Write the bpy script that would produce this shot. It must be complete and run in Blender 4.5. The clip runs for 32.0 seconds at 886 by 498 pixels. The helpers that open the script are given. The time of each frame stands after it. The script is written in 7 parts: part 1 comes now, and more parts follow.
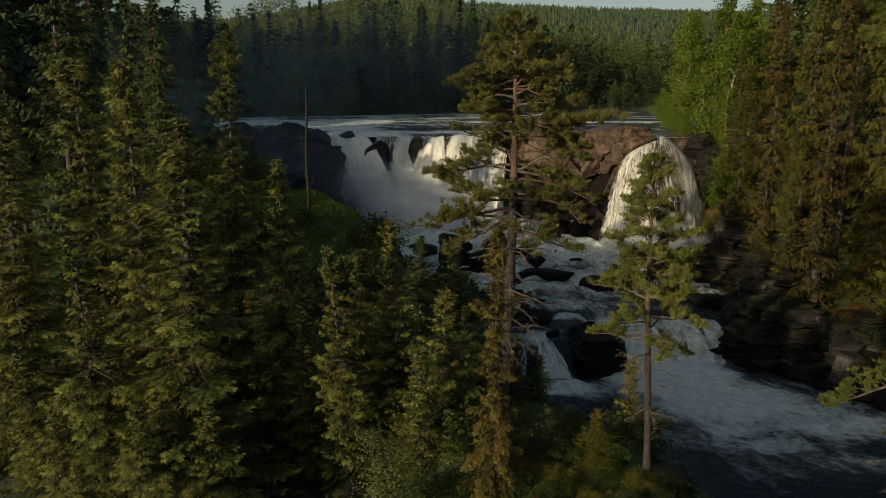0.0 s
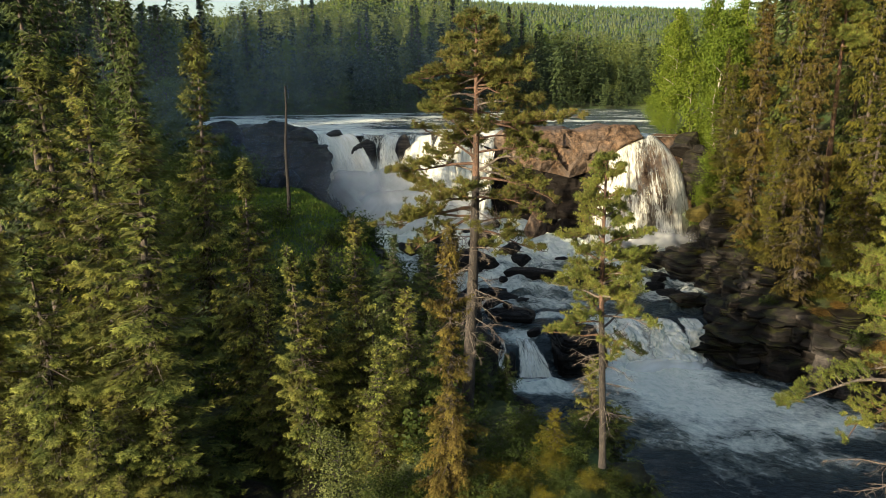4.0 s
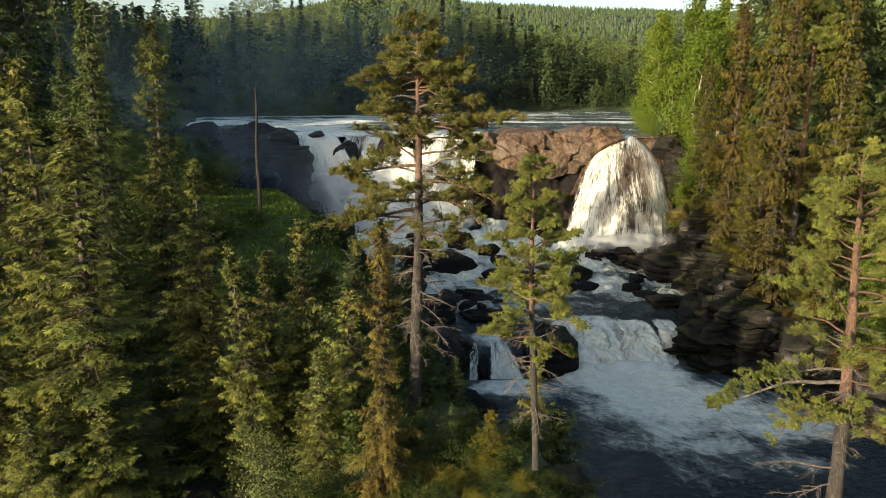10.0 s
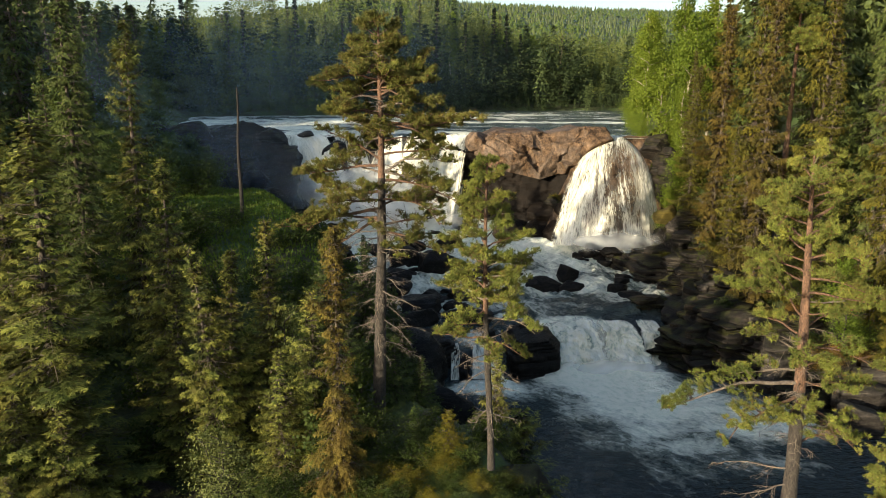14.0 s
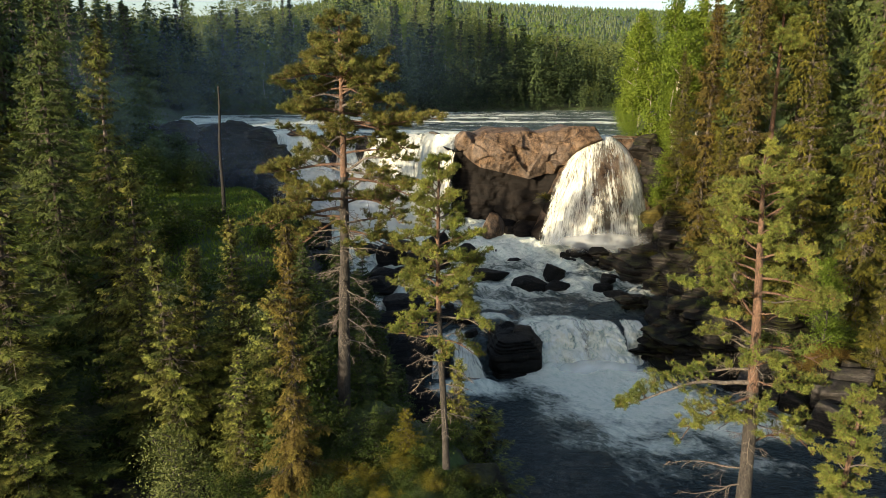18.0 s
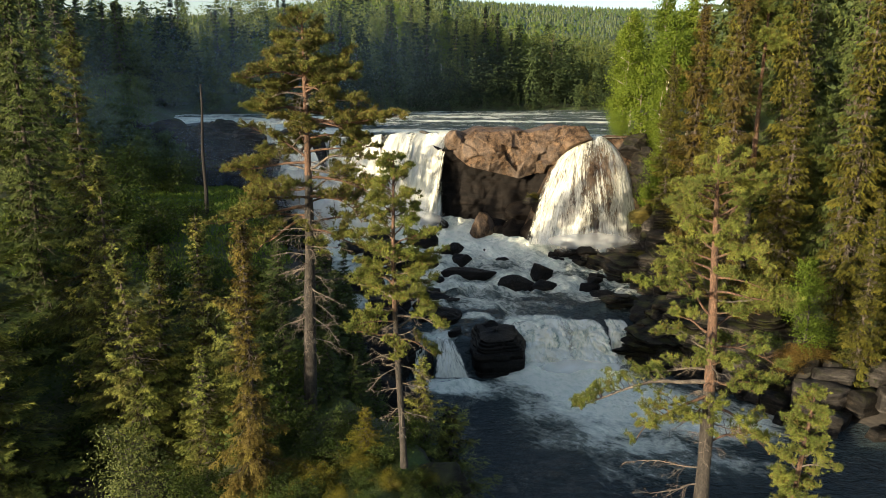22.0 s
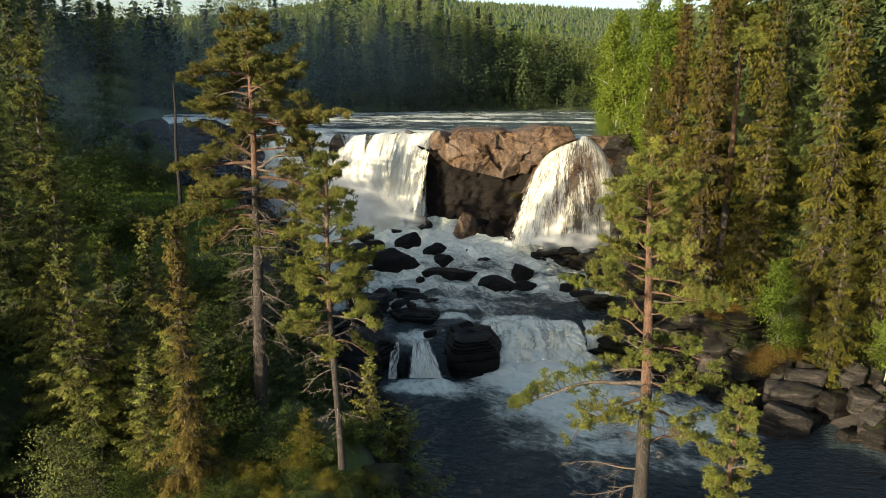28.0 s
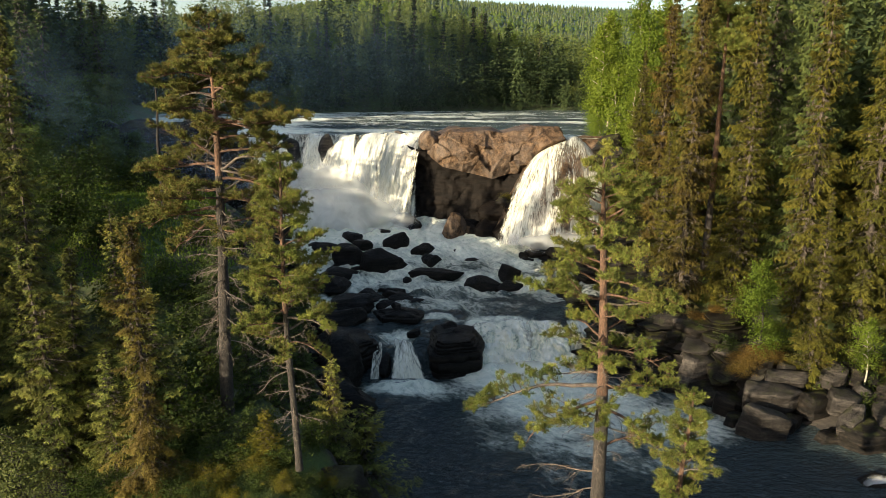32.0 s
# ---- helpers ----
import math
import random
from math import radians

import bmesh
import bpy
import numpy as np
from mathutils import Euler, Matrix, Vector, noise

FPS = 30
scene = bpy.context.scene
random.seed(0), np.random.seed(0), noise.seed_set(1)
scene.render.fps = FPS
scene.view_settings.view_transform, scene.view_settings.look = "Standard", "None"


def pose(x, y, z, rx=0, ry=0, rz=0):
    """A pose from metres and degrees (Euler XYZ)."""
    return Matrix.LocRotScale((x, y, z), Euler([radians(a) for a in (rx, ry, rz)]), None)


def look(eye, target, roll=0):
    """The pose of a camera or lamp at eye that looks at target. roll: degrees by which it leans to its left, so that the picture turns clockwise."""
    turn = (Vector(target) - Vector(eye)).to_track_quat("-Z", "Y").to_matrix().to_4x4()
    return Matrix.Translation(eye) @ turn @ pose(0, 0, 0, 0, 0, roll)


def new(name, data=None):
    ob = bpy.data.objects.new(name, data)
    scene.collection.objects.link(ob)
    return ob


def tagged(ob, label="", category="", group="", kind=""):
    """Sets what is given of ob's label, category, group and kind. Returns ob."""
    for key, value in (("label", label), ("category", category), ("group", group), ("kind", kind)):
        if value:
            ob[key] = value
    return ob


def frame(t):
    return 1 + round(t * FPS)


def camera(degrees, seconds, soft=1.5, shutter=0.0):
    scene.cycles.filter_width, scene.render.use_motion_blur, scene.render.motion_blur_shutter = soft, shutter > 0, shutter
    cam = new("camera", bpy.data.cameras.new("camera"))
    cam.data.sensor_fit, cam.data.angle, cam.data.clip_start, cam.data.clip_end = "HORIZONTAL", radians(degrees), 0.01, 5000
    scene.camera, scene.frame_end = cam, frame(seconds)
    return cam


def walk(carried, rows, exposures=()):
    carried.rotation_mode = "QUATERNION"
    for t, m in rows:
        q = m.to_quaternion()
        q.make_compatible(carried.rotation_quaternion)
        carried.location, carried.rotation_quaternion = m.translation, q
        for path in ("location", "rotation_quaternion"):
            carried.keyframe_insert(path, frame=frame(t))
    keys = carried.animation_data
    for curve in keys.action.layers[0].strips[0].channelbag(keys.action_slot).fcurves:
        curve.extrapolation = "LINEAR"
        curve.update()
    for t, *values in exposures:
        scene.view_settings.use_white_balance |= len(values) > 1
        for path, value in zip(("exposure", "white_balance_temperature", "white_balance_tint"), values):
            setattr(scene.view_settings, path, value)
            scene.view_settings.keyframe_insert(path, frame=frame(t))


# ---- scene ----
cam = camera(65.0, 32.0, soft=0.8)
# seconds, eye x y z, yaw, pitch, roll
ROWS = [
    (0, 0.163, 0.000, 31.000, 0.000, -13.304, 0.000),
    (0.5, 0.397, 0.014, 30.998, -0.016, -13.338, 0.007),
    (1, 0.648, 0.027, 30.997, -0.033, -13.365, 0.012),
    (1.5, 0.908, 0.038, 30.998, -0.052, -13.386, 0.016),
    (2, 1.164, 0.047, 30.999, -0.072, -13.401, 0.019),
    (2.5, 1.424, 0.056, 31.002, -0.092, -13.411, 0.022),
    (3, 1.652, 0.062, 31.005, -0.112, -13.417, 0.025),
    (3.5, 1.879, 0.068, 31.009, -0.132, -13.419, 0.028),
    (5.5, 2.817, 0.077, 31.028, -0.207, -13.406, 0.043),
    (6, 3.050, 0.077, 31.033, -0.224, -13.399, 0.048),
    (6.5, 3.301, 0.076, 31.038, -0.239, -13.391, 0.055),
    (7, 3.562, 0.074, 31.043, -0.253, -13.383, 0.062),
    (7.5, 3.803, 0.071, 31.049, -0.266, -13.375, 0.069),
    (8, 4.048, 0.067, 31.053, -0.278, -13.367, 0.078),
    (8.5, 4.296, 0.063, 31.058, -0.288, -13.360, 0.088),
    (9, 4.553, 0.058, 31.062, -0.297, -13.353, 0.099),
    (9.5, 4.799, 0.053, 31.066, -0.304, -13.346, 0.111),
    (10, 5.051, 0.048, 31.070, -0.310, -13.341, 0.123),
    (10.5, 5.301, 0.042, 31.073, -0.315, -13.337, 0.136),
    (11, 5.555, 0.036, 31.076, -0.318, -13.333, 0.151),
    (11.5, 5.797, 0.030, 31.078, -0.320, -13.331, 0.165),
    (12, 6.042, 0.025, 31.080, -0.321, -13.329, 0.181),
    (12.5, 6.294, 0.019, 31.081, -0.321, -13.329, 0.197),
    (13, 6.545, 0.013, 31.081, -0.319, -13.329, 0.214),
    (13.5, 6.802, 0.008, 31.082, -0.317, -13.330, 0.231),
    (14, 7.048, 0.003, 31.081, -0.314, -13.333, 0.248),
    (14.5, 7.308, -0.002, 31.080, -0.310, -13.336, 0.265),
    (16.5, 8.327, -0.015, 31.072, -0.288, -13.354, 0.335),
    (17, 8.585, -0.017, 31.069, -0.281, -13.360, 0.351),
    (17.5, 8.843, -0.017, 31.066, -0.275, -13.366, 0.368),
    (18, 9.097, -0.018, 31.062, -0.268, -13.372, 0.384),
    (18.5, 9.355, -0.017, 31.058, -0.262, -13.377, 0.399),
    (19, 9.578, -0.015, 31.053, -0.255, -13.383, 0.414),
    (19.5, 9.801, -0.012, 31.049, -0.249, -13.388, 0.428),
    (20, 10.035, -0.009, 31.045, -0.244, -13.393, 0.441),
    (20.5, 10.282, -0.005, 31.040, -0.239, -13.398, 0.453),
    (21, 10.532, 0.001, 31.035, -0.234, -13.402, 0.464),
    (21.5, 10.783, 0.007, 31.031, -0.230, -13.405, 0.475),
    (22, 11.026, 0.014, 31.027, -0.226, -13.408, 0.484),
    (22.5, 11.270, 0.022, 31.023, -0.223, -13.410, 0.493),
    (23, 11.508, 0.031, 31.019, -0.221, -13.411, 0.501),
    (23.5, 11.740, 0.041, 31.016, -0.219, -13.412, 0.507),
    (24, 11.974, 0.051, 31.013, -0.218, -13.411, 0.513),
    (24.5, 12.202, 0.062, 31.011, -0.218, -13.410, 0.519),
    (25, 12.446, 0.074, 31.009, -0.219, -13.409, 0.523),
    (25.5, 12.672, 0.086, 31.009, -0.219, -13.406, 0.527),
    (27.5, 13.583, 0.138, 31.015, -0.227, -13.395, 0.540),
    (28, 13.817, 0.151, 31.020, -0.229, -13.393, 0.543),
    (28.5, 14.067, 0.164, 31.026, -0.231, -13.391, 0.548),
    (29, 14.293, 0.176, 31.034, -0.232, -13.390, 0.552),
    (29.5, 14.526, 0.188, 31.043, -0.233, -13.390, 0.558),
    (30, 14.766, 0.198, 31.054, -0.233, -13.392, 0.566),
    (30.5, 15.012, 0.208, 31.066, -0.231, -13.397, 0.576),
    (31, 15.263, 0.216, 31.081, -0.228, -13.404, 0.587),
    (31.5, 15.507, 0.223, 31.098, -0.223, -13.414, 0.602),
    (32, 15.739, 0.228, 31.117, -0.215, -13.428, 0.619),
]
EXPOSURE = 1.38
EXPOSURES = [(0.0, EXPOSURE - 1.5), (1.0, EXPOSURE - 0.9), (2.0, EXPOSURE - 0.48), (3.0, EXPOSURE - 0.10), (4.5, EXPOSURE), (32.0, EXPOSURE)]
walk(cam, [(t, pose(x, y, z, 90 + pitch, 0, yaw) @ pose(0, 0, 0, 0, 0, roll)) for t, x, y, z, yaw, pitch, roll in ROWS], EXPOSURES)

# ---- light: low warm sun from behind the camera's left, clear sky ----
SUN_AZ, SUN_EL = radians(228), radians(13.5)   # compass: 0 = +y, clockwise
SUN_WAY = Vector((math.sin(SUN_AZ) * math.cos(SUN_EL), math.cos(SUN_AZ) * math.cos(SUN_EL), math.sin(SUN_EL)))
world = bpy.data.worlds.new("sky")
world.use_nodes = True
scene.world = world
wn = world.node_tree
sky = wn.nodes.new("ShaderNodeTexSky")
sky.sky_type, sky.sun_disc = "NISHITA", False
sky.sun_elevation, sky.sun_rotation = SUN_EL, SUN_AZ
sky.dust_density, sky.ozone_density = 1.8, 0.8
wn.links.new(sky.outputs[0], wn.nodes["Background"].inputs[0])
wn.nodes["Background"].inputs[1].default_value = 0.096
sun_data = bpy.data.lights.new("sun", "SUN")
sun_data.energy, sun_data.angle, sun_data.color = 4.3, radians(0.55), (1.0, 0.85, 0.60)
sun = new("sun", sun_data)
sun.matrix_world = look(SUN_WAY * 100, (0, 0, 0))

# ---- mesh helpers ----
def mesh_of(name, verts, faces, mats, smooth=False, uv=None, attr=None):
    """A mesh from an array of points and an array of equal-sided faces (or several such arrays)."""
    me = bpy.data.meshes.new(name)
    verts = np.asarray(verts, np.float32).reshape(-1, 3)
    groups = faces if isinstance(faces, list) else [faces]
    groups = [np.asarray(g, np.int32) for g in groups if len(g)]
    loops = np.concatenate([g.ravel() for g in groups])
    totals = np.concatenate([np.full(len(g), g.shape[1], np.int32) for g in groups])
    starts = np.concatenate([[0], np.cumsum(totals)[:-1]]).astype(np.int32)
    me.vertices.add(len(verts))
    me.vertices.foreach_set("co", verts.ravel())
    me.loops.add(len(loops))
    me.loops.foreach_set("vertex_index", loops)
    me.polygons.add(len(totals))
    me.polygons.foreach_set("loop_start", starts)
    me.polygons.foreach_set("loop_total", totals)
    if smooth:
        me.polygons.foreach_set("use_smooth", np.ones(len(totals), bool))
    for m in mats if isinstance(mats, (list, tuple)) else [mats]:
        me.materials.append(m)
    if uv is not None:
        layer = me.uv_layers.new(name="flow")
        layer.data.foreach_set("uv", np.asarray(uv, np.float32)[loops].ravel())
    for key, values in (attr or {}).items():
        a = me.attributes.new(key, "FLOAT", "POINT")
        a.data.foreach_set("value", np.asarray(values, np.float32).ravel())
    me.update(calc_edges=True)
    me.validate()
    return me


def child(name, data, parent, label=""):
    ob = new(name, data)
    ob.parent = parent
    return tagged(ob, label)


def grid_faces(nu, nv):
    i = np.arange(nu - 1)[:, None] * nv + np.arange(nv - 1)[None]
    return np.stack([i, i + nv, i + nv + 1, i + 1], -1).reshape(-1, 4)


def vnoise(x, y, seed=0, octaves=4, scale=1.0, gain=0.5):
    """Smooth value noise in the plane, about -1 to 1."""
    x, y = np.asarray(x, float) / scale, np.asarray(y, float) / scale
    out, amp, tot = 0.0, 1.0, 0.0
    table = np.random.default_rng(seed).random((256, 256)) * 2 - 1
    for k in range(octaves):
        xi, yi = np.floor(x).astype(int), np.floor(y).astype(int)
        fx, fy = x - xi, y - yi
        fx, fy = fx * fx * (3 - 2 * fx), fy * fy * (3 - 2 * fy)
        a, b = table[xi % 256, yi % 256], table[(xi + 1) % 256, yi % 256]
        c, d = table[xi % 256, (yi + 1) % 256], table[(xi + 1) % 256, (yi + 1) % 256]
        out = out + amp * ((a * (1 - fx) + b * fx) * (1 - fy) + (c * (1 - fx) + d * fx) * fy)
        tot += amp
        amp *= gain
        x, y = x * 2.03 + 17.1, y * 2.03 + 5.7
    return out / tot


def smooth(a, b, x):
    t = np.clip((np.asarray(x, float) - a) / (b - a), 0, 1)
    return t * t * (3 - 2 * t)


def tube(points, radii, sides=8):
    """Points and faces of a tapered tube along a line of points, closed at its ends."""
    points, radii = np.asarray(points, float), np.asarray(radii, float)
    n = len(points)
    way = np.gradient(points, axis=0)
    way /= np.linalg.norm(way, axis=1, keepdims=True) + 1e-9
    ref = np.where(np.abs(way[:, 2:]) > 0.9, [[1.0, 0, 0]], [[0, 0, 1.0]])
    u = np.cross(way, ref)
    u /= np.linalg.norm(u, axis=1, keepdims=True) + 1e-9
    v = np.cross(way, u)
    a = np.linspace(0, 2 * np.pi, sides, endpoint=False)
    ring = points[:, None] + radii[:, None, None] * (np.cos(a)[None, :, None] * u[:, None] + np.sin(a)[None, :, None] * v[:, None])
    i, j = np.meshgrid(np.arange(n - 1), np.arange(sides), indexing="ij")
    k = (j + 1) % sides
    f = np.stack([i * sides + j, i * sides + k, (i + 1) * sides + k, (i + 1) * sides + j], -1).reshape(-1, 4)
    return ring.reshape(-1, 3), f


class Bag:
    """Collects pieces with equal-sided faces into one mesh."""

    def __init__(self):
        self.v, self.f, self.n = [], {}, 0

    def add(self, v, f):
        v, f = np.asarray(v).reshape(-1, 3), np.asarray(f)
        self.f.setdefault(f.shape[1], []).append(f + self.n)
        self.v.append(v)
        self.n += len(v)

    def mesh(self, name, mats, smooth=False, attr=None):
        return mesh_of(name, np.concatenate(self.v), [np.concatenate(g) for g in self.f.values()], mats, smooth, attr=attr)


# ---- materials ----
def material(name, build):
    m = bpy.data.materials.new(name)
    m.use_nodes = True
    tree = m.node_tree
    bsdf = tree.nodes["Principled BSDF"]
    build(tree, bsdf)
    return m


def node(tree, kind, **values):
    n = tree.nodes.new("ShaderNode" + kind)
    for key, value in values.items():
        if key == "feature":
            n.feature = value
        elif key == "attribute_name":
            n.attribute_name = value
        else:
            n.inputs[key.replace("_", " ")].default_value = value
    return n


def ramp(tree, source, stops):
    r = tree.nodes.new("ShaderNodeValToRGB")
    while len(r.color_ramp.elements) < len(stops):
        r.color_ramp.elements.new(0.5)
    for e, (p, c) in zip(r.color_ramp.elements, stops):
        e.position, e.color = p, (*c, 1) if len(c) == 3 else c
    tree.links.new(source, r.inputs[0])
    return r.outputs[0]


def mix(tree, factor, a, b, blend="MIX"):
    n = tree.nodes.new("ShaderNodeMix")
    n.data_type, n.blend_type = "RGBA", blend
    for value, slot in ((factor, 0), (a, 6), (b, 7)):
        if hasattr(value, "is_linked"):
            tree.links.new(value, n.inputs[slot])
        elif isinstance(value, (int, float)):
            n.inputs[slot].default_value = value
        else:
            n.inputs[slot].default_value = (*value, 1)
    return n.outputs[2]


def maths(tree, op, a, b=0.0, clamp=False):
    n = tree.nodes.new("ShaderNodeMath")
    n.operation, n.use_clamp = op, clamp
    for value, slot in ((a, 0), (b, 1)):
        if hasattr(value, "is_linked"):
            tree.links.new(value, n.inputs[slot])
        else:
            n.inputs[slot].default_value = value
    return n.outputs[0]


def coords(tree, scale=(1, 1, 1), kind="Position"):
    if kind == "Position":
        src = tree.nodes.new("ShaderNodeNewGeometry").outputs["Position"]
    else:
        src = tree.nodes.new("ShaderNodeTexCoord").outputs[kind]
    n = tree.nodes.new("ShaderNodeMapping")
    n.inputs["Scale"].default_value = scale
    tree.links.new(src, n.inputs[0])
    return n.outputs[0]


def along_flow(tree, scale, degrees):
    """Places turned so that x runs along the flow, then scaled."""
    n = tree.nodes.new("ShaderNodeMapping")
    n.vector_type = "TEXTURE"
    n.inputs["Rotation"].default_value = (0, 0, radians(degrees))
    n.inputs["Scale"].default_value = tuple(1 / k for k in scale)
    tree.links.new(tree.nodes.new("ShaderNodeNewGeometry").outputs["Position"], n.inputs[0])
    return n.outputs[0]


def noise_of(tree, vector, scale, detail=4.0, rough=0.55, distort=0.0):
    n = node(tree, "TexNoise", Scale=scale, Detail=detail, Roughness=rough, Distortion=distort)
    tree.links.new(vector, n.inputs["Vector"])
    return n.outputs[0]


def bump(tree, bsdf, height, strength=0.4, distance=0.05):
    b = node(tree, "Bump", Strength=strength, Distance=distance)
    tree.links.new(height, b.inputs["Height"])
    tree.links.new(b.outputs[0], bsdf.inputs["Normal"])


def foliage(name, dark, mid, light, odd=None, translucent=0.12, growth_and_shade=False, brown=0.0):
    """Leaves and needles: colour by clump and leaf, fresh twig ends lighter, shade painted inside spruce crowns, a
    little light coming through.
    """
    def build(tree, bsdf):
        isle = tree.nodes.new("ShaderNodeNewGeometry").outputs["Random Per Island"]
        if growth_and_shade:
            # fresh: light new tips at one, painted crown shade at zero
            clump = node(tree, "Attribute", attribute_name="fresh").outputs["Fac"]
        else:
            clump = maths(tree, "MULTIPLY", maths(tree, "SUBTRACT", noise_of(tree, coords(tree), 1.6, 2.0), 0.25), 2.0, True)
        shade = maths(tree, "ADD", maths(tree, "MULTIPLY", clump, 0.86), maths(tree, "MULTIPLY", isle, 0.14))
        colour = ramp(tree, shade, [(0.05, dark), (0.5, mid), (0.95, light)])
        patch = noise_of(tree, coords(tree), 0.55, 2.0)
        colour = mix(tree, ramp(tree, patch, [(0.35, (0, 0, 0)), (0.7, (1, 1, 1))]), colour, mix(tree, 0.5, colour, odd or mid))
        if brown:
            dead = maths(tree, "MULTIPLY", maths(tree, "LESS_THAN", isle, brown), ramp(tree, noise_of(tree, coords(tree), 2.3, 2.0), [(0.40, (0.1, 0.1, 0.1)), (0.6, (1, 1, 1))]))
            colour = mix(tree, dead, colour, (0.16, 0.088, 0.036))
        whole = tree.nodes.new("ShaderNodeObjectInfo").outputs["Random"]
        colour = mix(tree, 1.0, colour, ramp(tree, whole, [(0.0, (0.82, 0.86, 0.8)), (1.0, (1.12, 1.08, 1.0))]), "MULTIPLY")
        tree.links.new(colour, bsdf.inputs["Base Color"])
        bsdf.inputs["Roughness"].default_value = 0.7
        bsdf.inputs["Specular IOR Level"].default_value = 0.15
        thin = tree.nodes.new("ShaderNodeBsdfTranslucent")
        tree.links.new(mix(tree, 1.0, colour, (1.15, 1.2, 0.6), "MULTIPLY"), thin.inputs[0])
        both = tree.nodes.new("ShaderNodeMixShader")
        both.inputs[0].default_value = translucent
        tree.links.new(bsdf.outputs[0], both.inputs[1])
        tree.links.new(thin.outputs[0], both.inputs[2])
        tree.links.new(both.outputs[0], tree.nodes["Material Output"].inputs[0])
    return material(name, build)


def bark(name, low, high, flake):
    def build(tree, bsdf):
        plate = noise_of(tree, coords(tree, (1, 1, 0.34)), 15.0, 6.0, 0.75, 0.9)
        patch = noise_of(tree, coords(tree, (1, 1, 0.5)), 2.2, 3.0)
        n = maths(tree, "ADD", maths(tree, "MULTIPLY", plate, 0.75), maths(tree, "MULTIPLY", patch, 0.25))
        colour = ramp(tree, n, [(0.40, low), (0.50, high), (0.62, flake)])
        tree.links.new(colour, bsdf.inputs["Base Color"])
        bsdf.inputs["Roughness"].default_value = 0.9
        bump(tree, bsdf, plate, 1.0, 0.09)
    return material(name, build)


def stone(name, dark, mid, light, wet=0.55, bedded=True, moss=0.0):
    """Bedded rock: bands along z, blotches, cracks."""
    def build(tree, bsdf):
        big = noise_of(tree, coords(tree), 0.35, 3.0)
        bed = noise_of(tree, coords(tree, (0.25, 0.25, 2.2) if bedded else (0.8, 0.8, 0.6)), 1.2, 7.0, 0.65, 0.5)
        fine = noise_of(tree, coords(tree), 4.0, 7.0, 0.75)
        blend = maths(tree, "ADD", maths(tree, "MULTIPLY", bed, 0.55), maths(tree, "MULTIPLY", fine, 0.45))
        colour = ramp(tree, blend, [(0.38, dark), (0.5, mid), (0.63, light)] if bedded else [(0.42, dark), (0.50, mid), (0.59, light)])
        colour = mix(tree, ramp(tree, big, [(0.4, (0, 0, 0)), (0.65, (0.55, 0.55, 0.55))]), colour, dark)
        if not bedded:
            grey = noise_of(tree, coords(tree, (0.7, 0.7, 0.4)), 0.5, 5.0, 0.65, 0.6)
            colour = mix(tree, ramp(tree, grey, [(0.44, (0, 0, 0)), (0.60, (0.7, 0.7, 0.7))]), colour, mix(tree, fine, (0.05, 0.038, 0.030), (0.26, 0.205, 0.165)))
            warp = tree.nodes.new("ShaderNodeVectorMath")
            warp.operation = "MULTIPLY_ADD"
            shift = node(tree, "TexNoise", Scale=0.6, Detail=4.0)
            tree.links.new(coords(tree), shift.inputs["Vector"])
            tree.links.new(shift.outputs["Color"], warp.inputs[0])
            warp.inputs[1].default_value = (1.1, 1.1, 1.1)
            tree.links.new(coords(tree, (0.13, 0.13, 0.24)), warp.inputs[2])
            cells = node(tree, "TexVoronoi", feature="DISTANCE_TO_EDGE", Scale=1.0)
            tree.links.new(warp.outputs[0], cells.inputs["Vector"])
            crack = ramp(tree, cells.outputs["Distance"], [(0.0, (0.7, 0.7, 0.7)), (0.02, (1, 1, 1))])
            colour = mix(tree, 1.0, colour, crack, "MULTIPLY")
            blend = maths(tree, "ADD", blend, maths(tree, "MULTIPLY", crack, 0.5))
        if moss:
            up = tree.nodes.new("ShaderNodeNewGeometry")
            xyz = tree.nodes.new("ShaderNodeSeparateXYZ")
            tree.links.new(up.outputs["Normal"], xyz.inputs[0])
            patch = noise_of(tree, coords(tree), 0.8, 5.0)
            f = maths(tree, "MULTIPLY", maths(tree, "MULTIPLY", maths(tree, "SUBTRACT", xyz.outputs[2], 0.45), 2.5, True), ramp(tree, patch, [(0.48, (0, 0, 0)), (0.6, (1, 1, 1))]), True)
            colour = mix(tree, maths(tree, "MULTIPLY", f, moss), colour, (0.07, 0.075, 0.018))
        tree.links.new(colour, bsdf.inputs["Base Color"])
        bsdf.inputs["Roughness"].default_value = wet
        bsdf.inputs["Specular IOR Level"].default_value = 0.3 if wet < 0.45 else 0.15
        bump(tree, bsdf, blend, 0.9, 0.4 if bedded else 0.6)
    return material(name, build)


# near-black first tones put the shade inside a crown into its needles
M_SPRUCE = foliage("spruce_needles", (0.005, 0.009, 0.004), (0.090, 0.114, 0.028), (0.310, 0.318, 0.070), (0.160, 0.130, 0.032), growth_and_shade=True)
M_SPRUCE_WARM = foliage("olive_spruce_needles", (0.014, 0.016, 0.004), (0.060, 0.062, 0.010), (0.124, 0.112, 0.015), (0.100, 0.082, 0.014), growth_and_shade=True)
M_SPRUCE_BROWN = foliage("browned_spruce_needles", (0.016, 0.015, 0.005), (0.062, 0.053, 0.012), (0.115, 0.090, 0.018), (0.100, 0.062, 0.016), growth_and_shade=True)
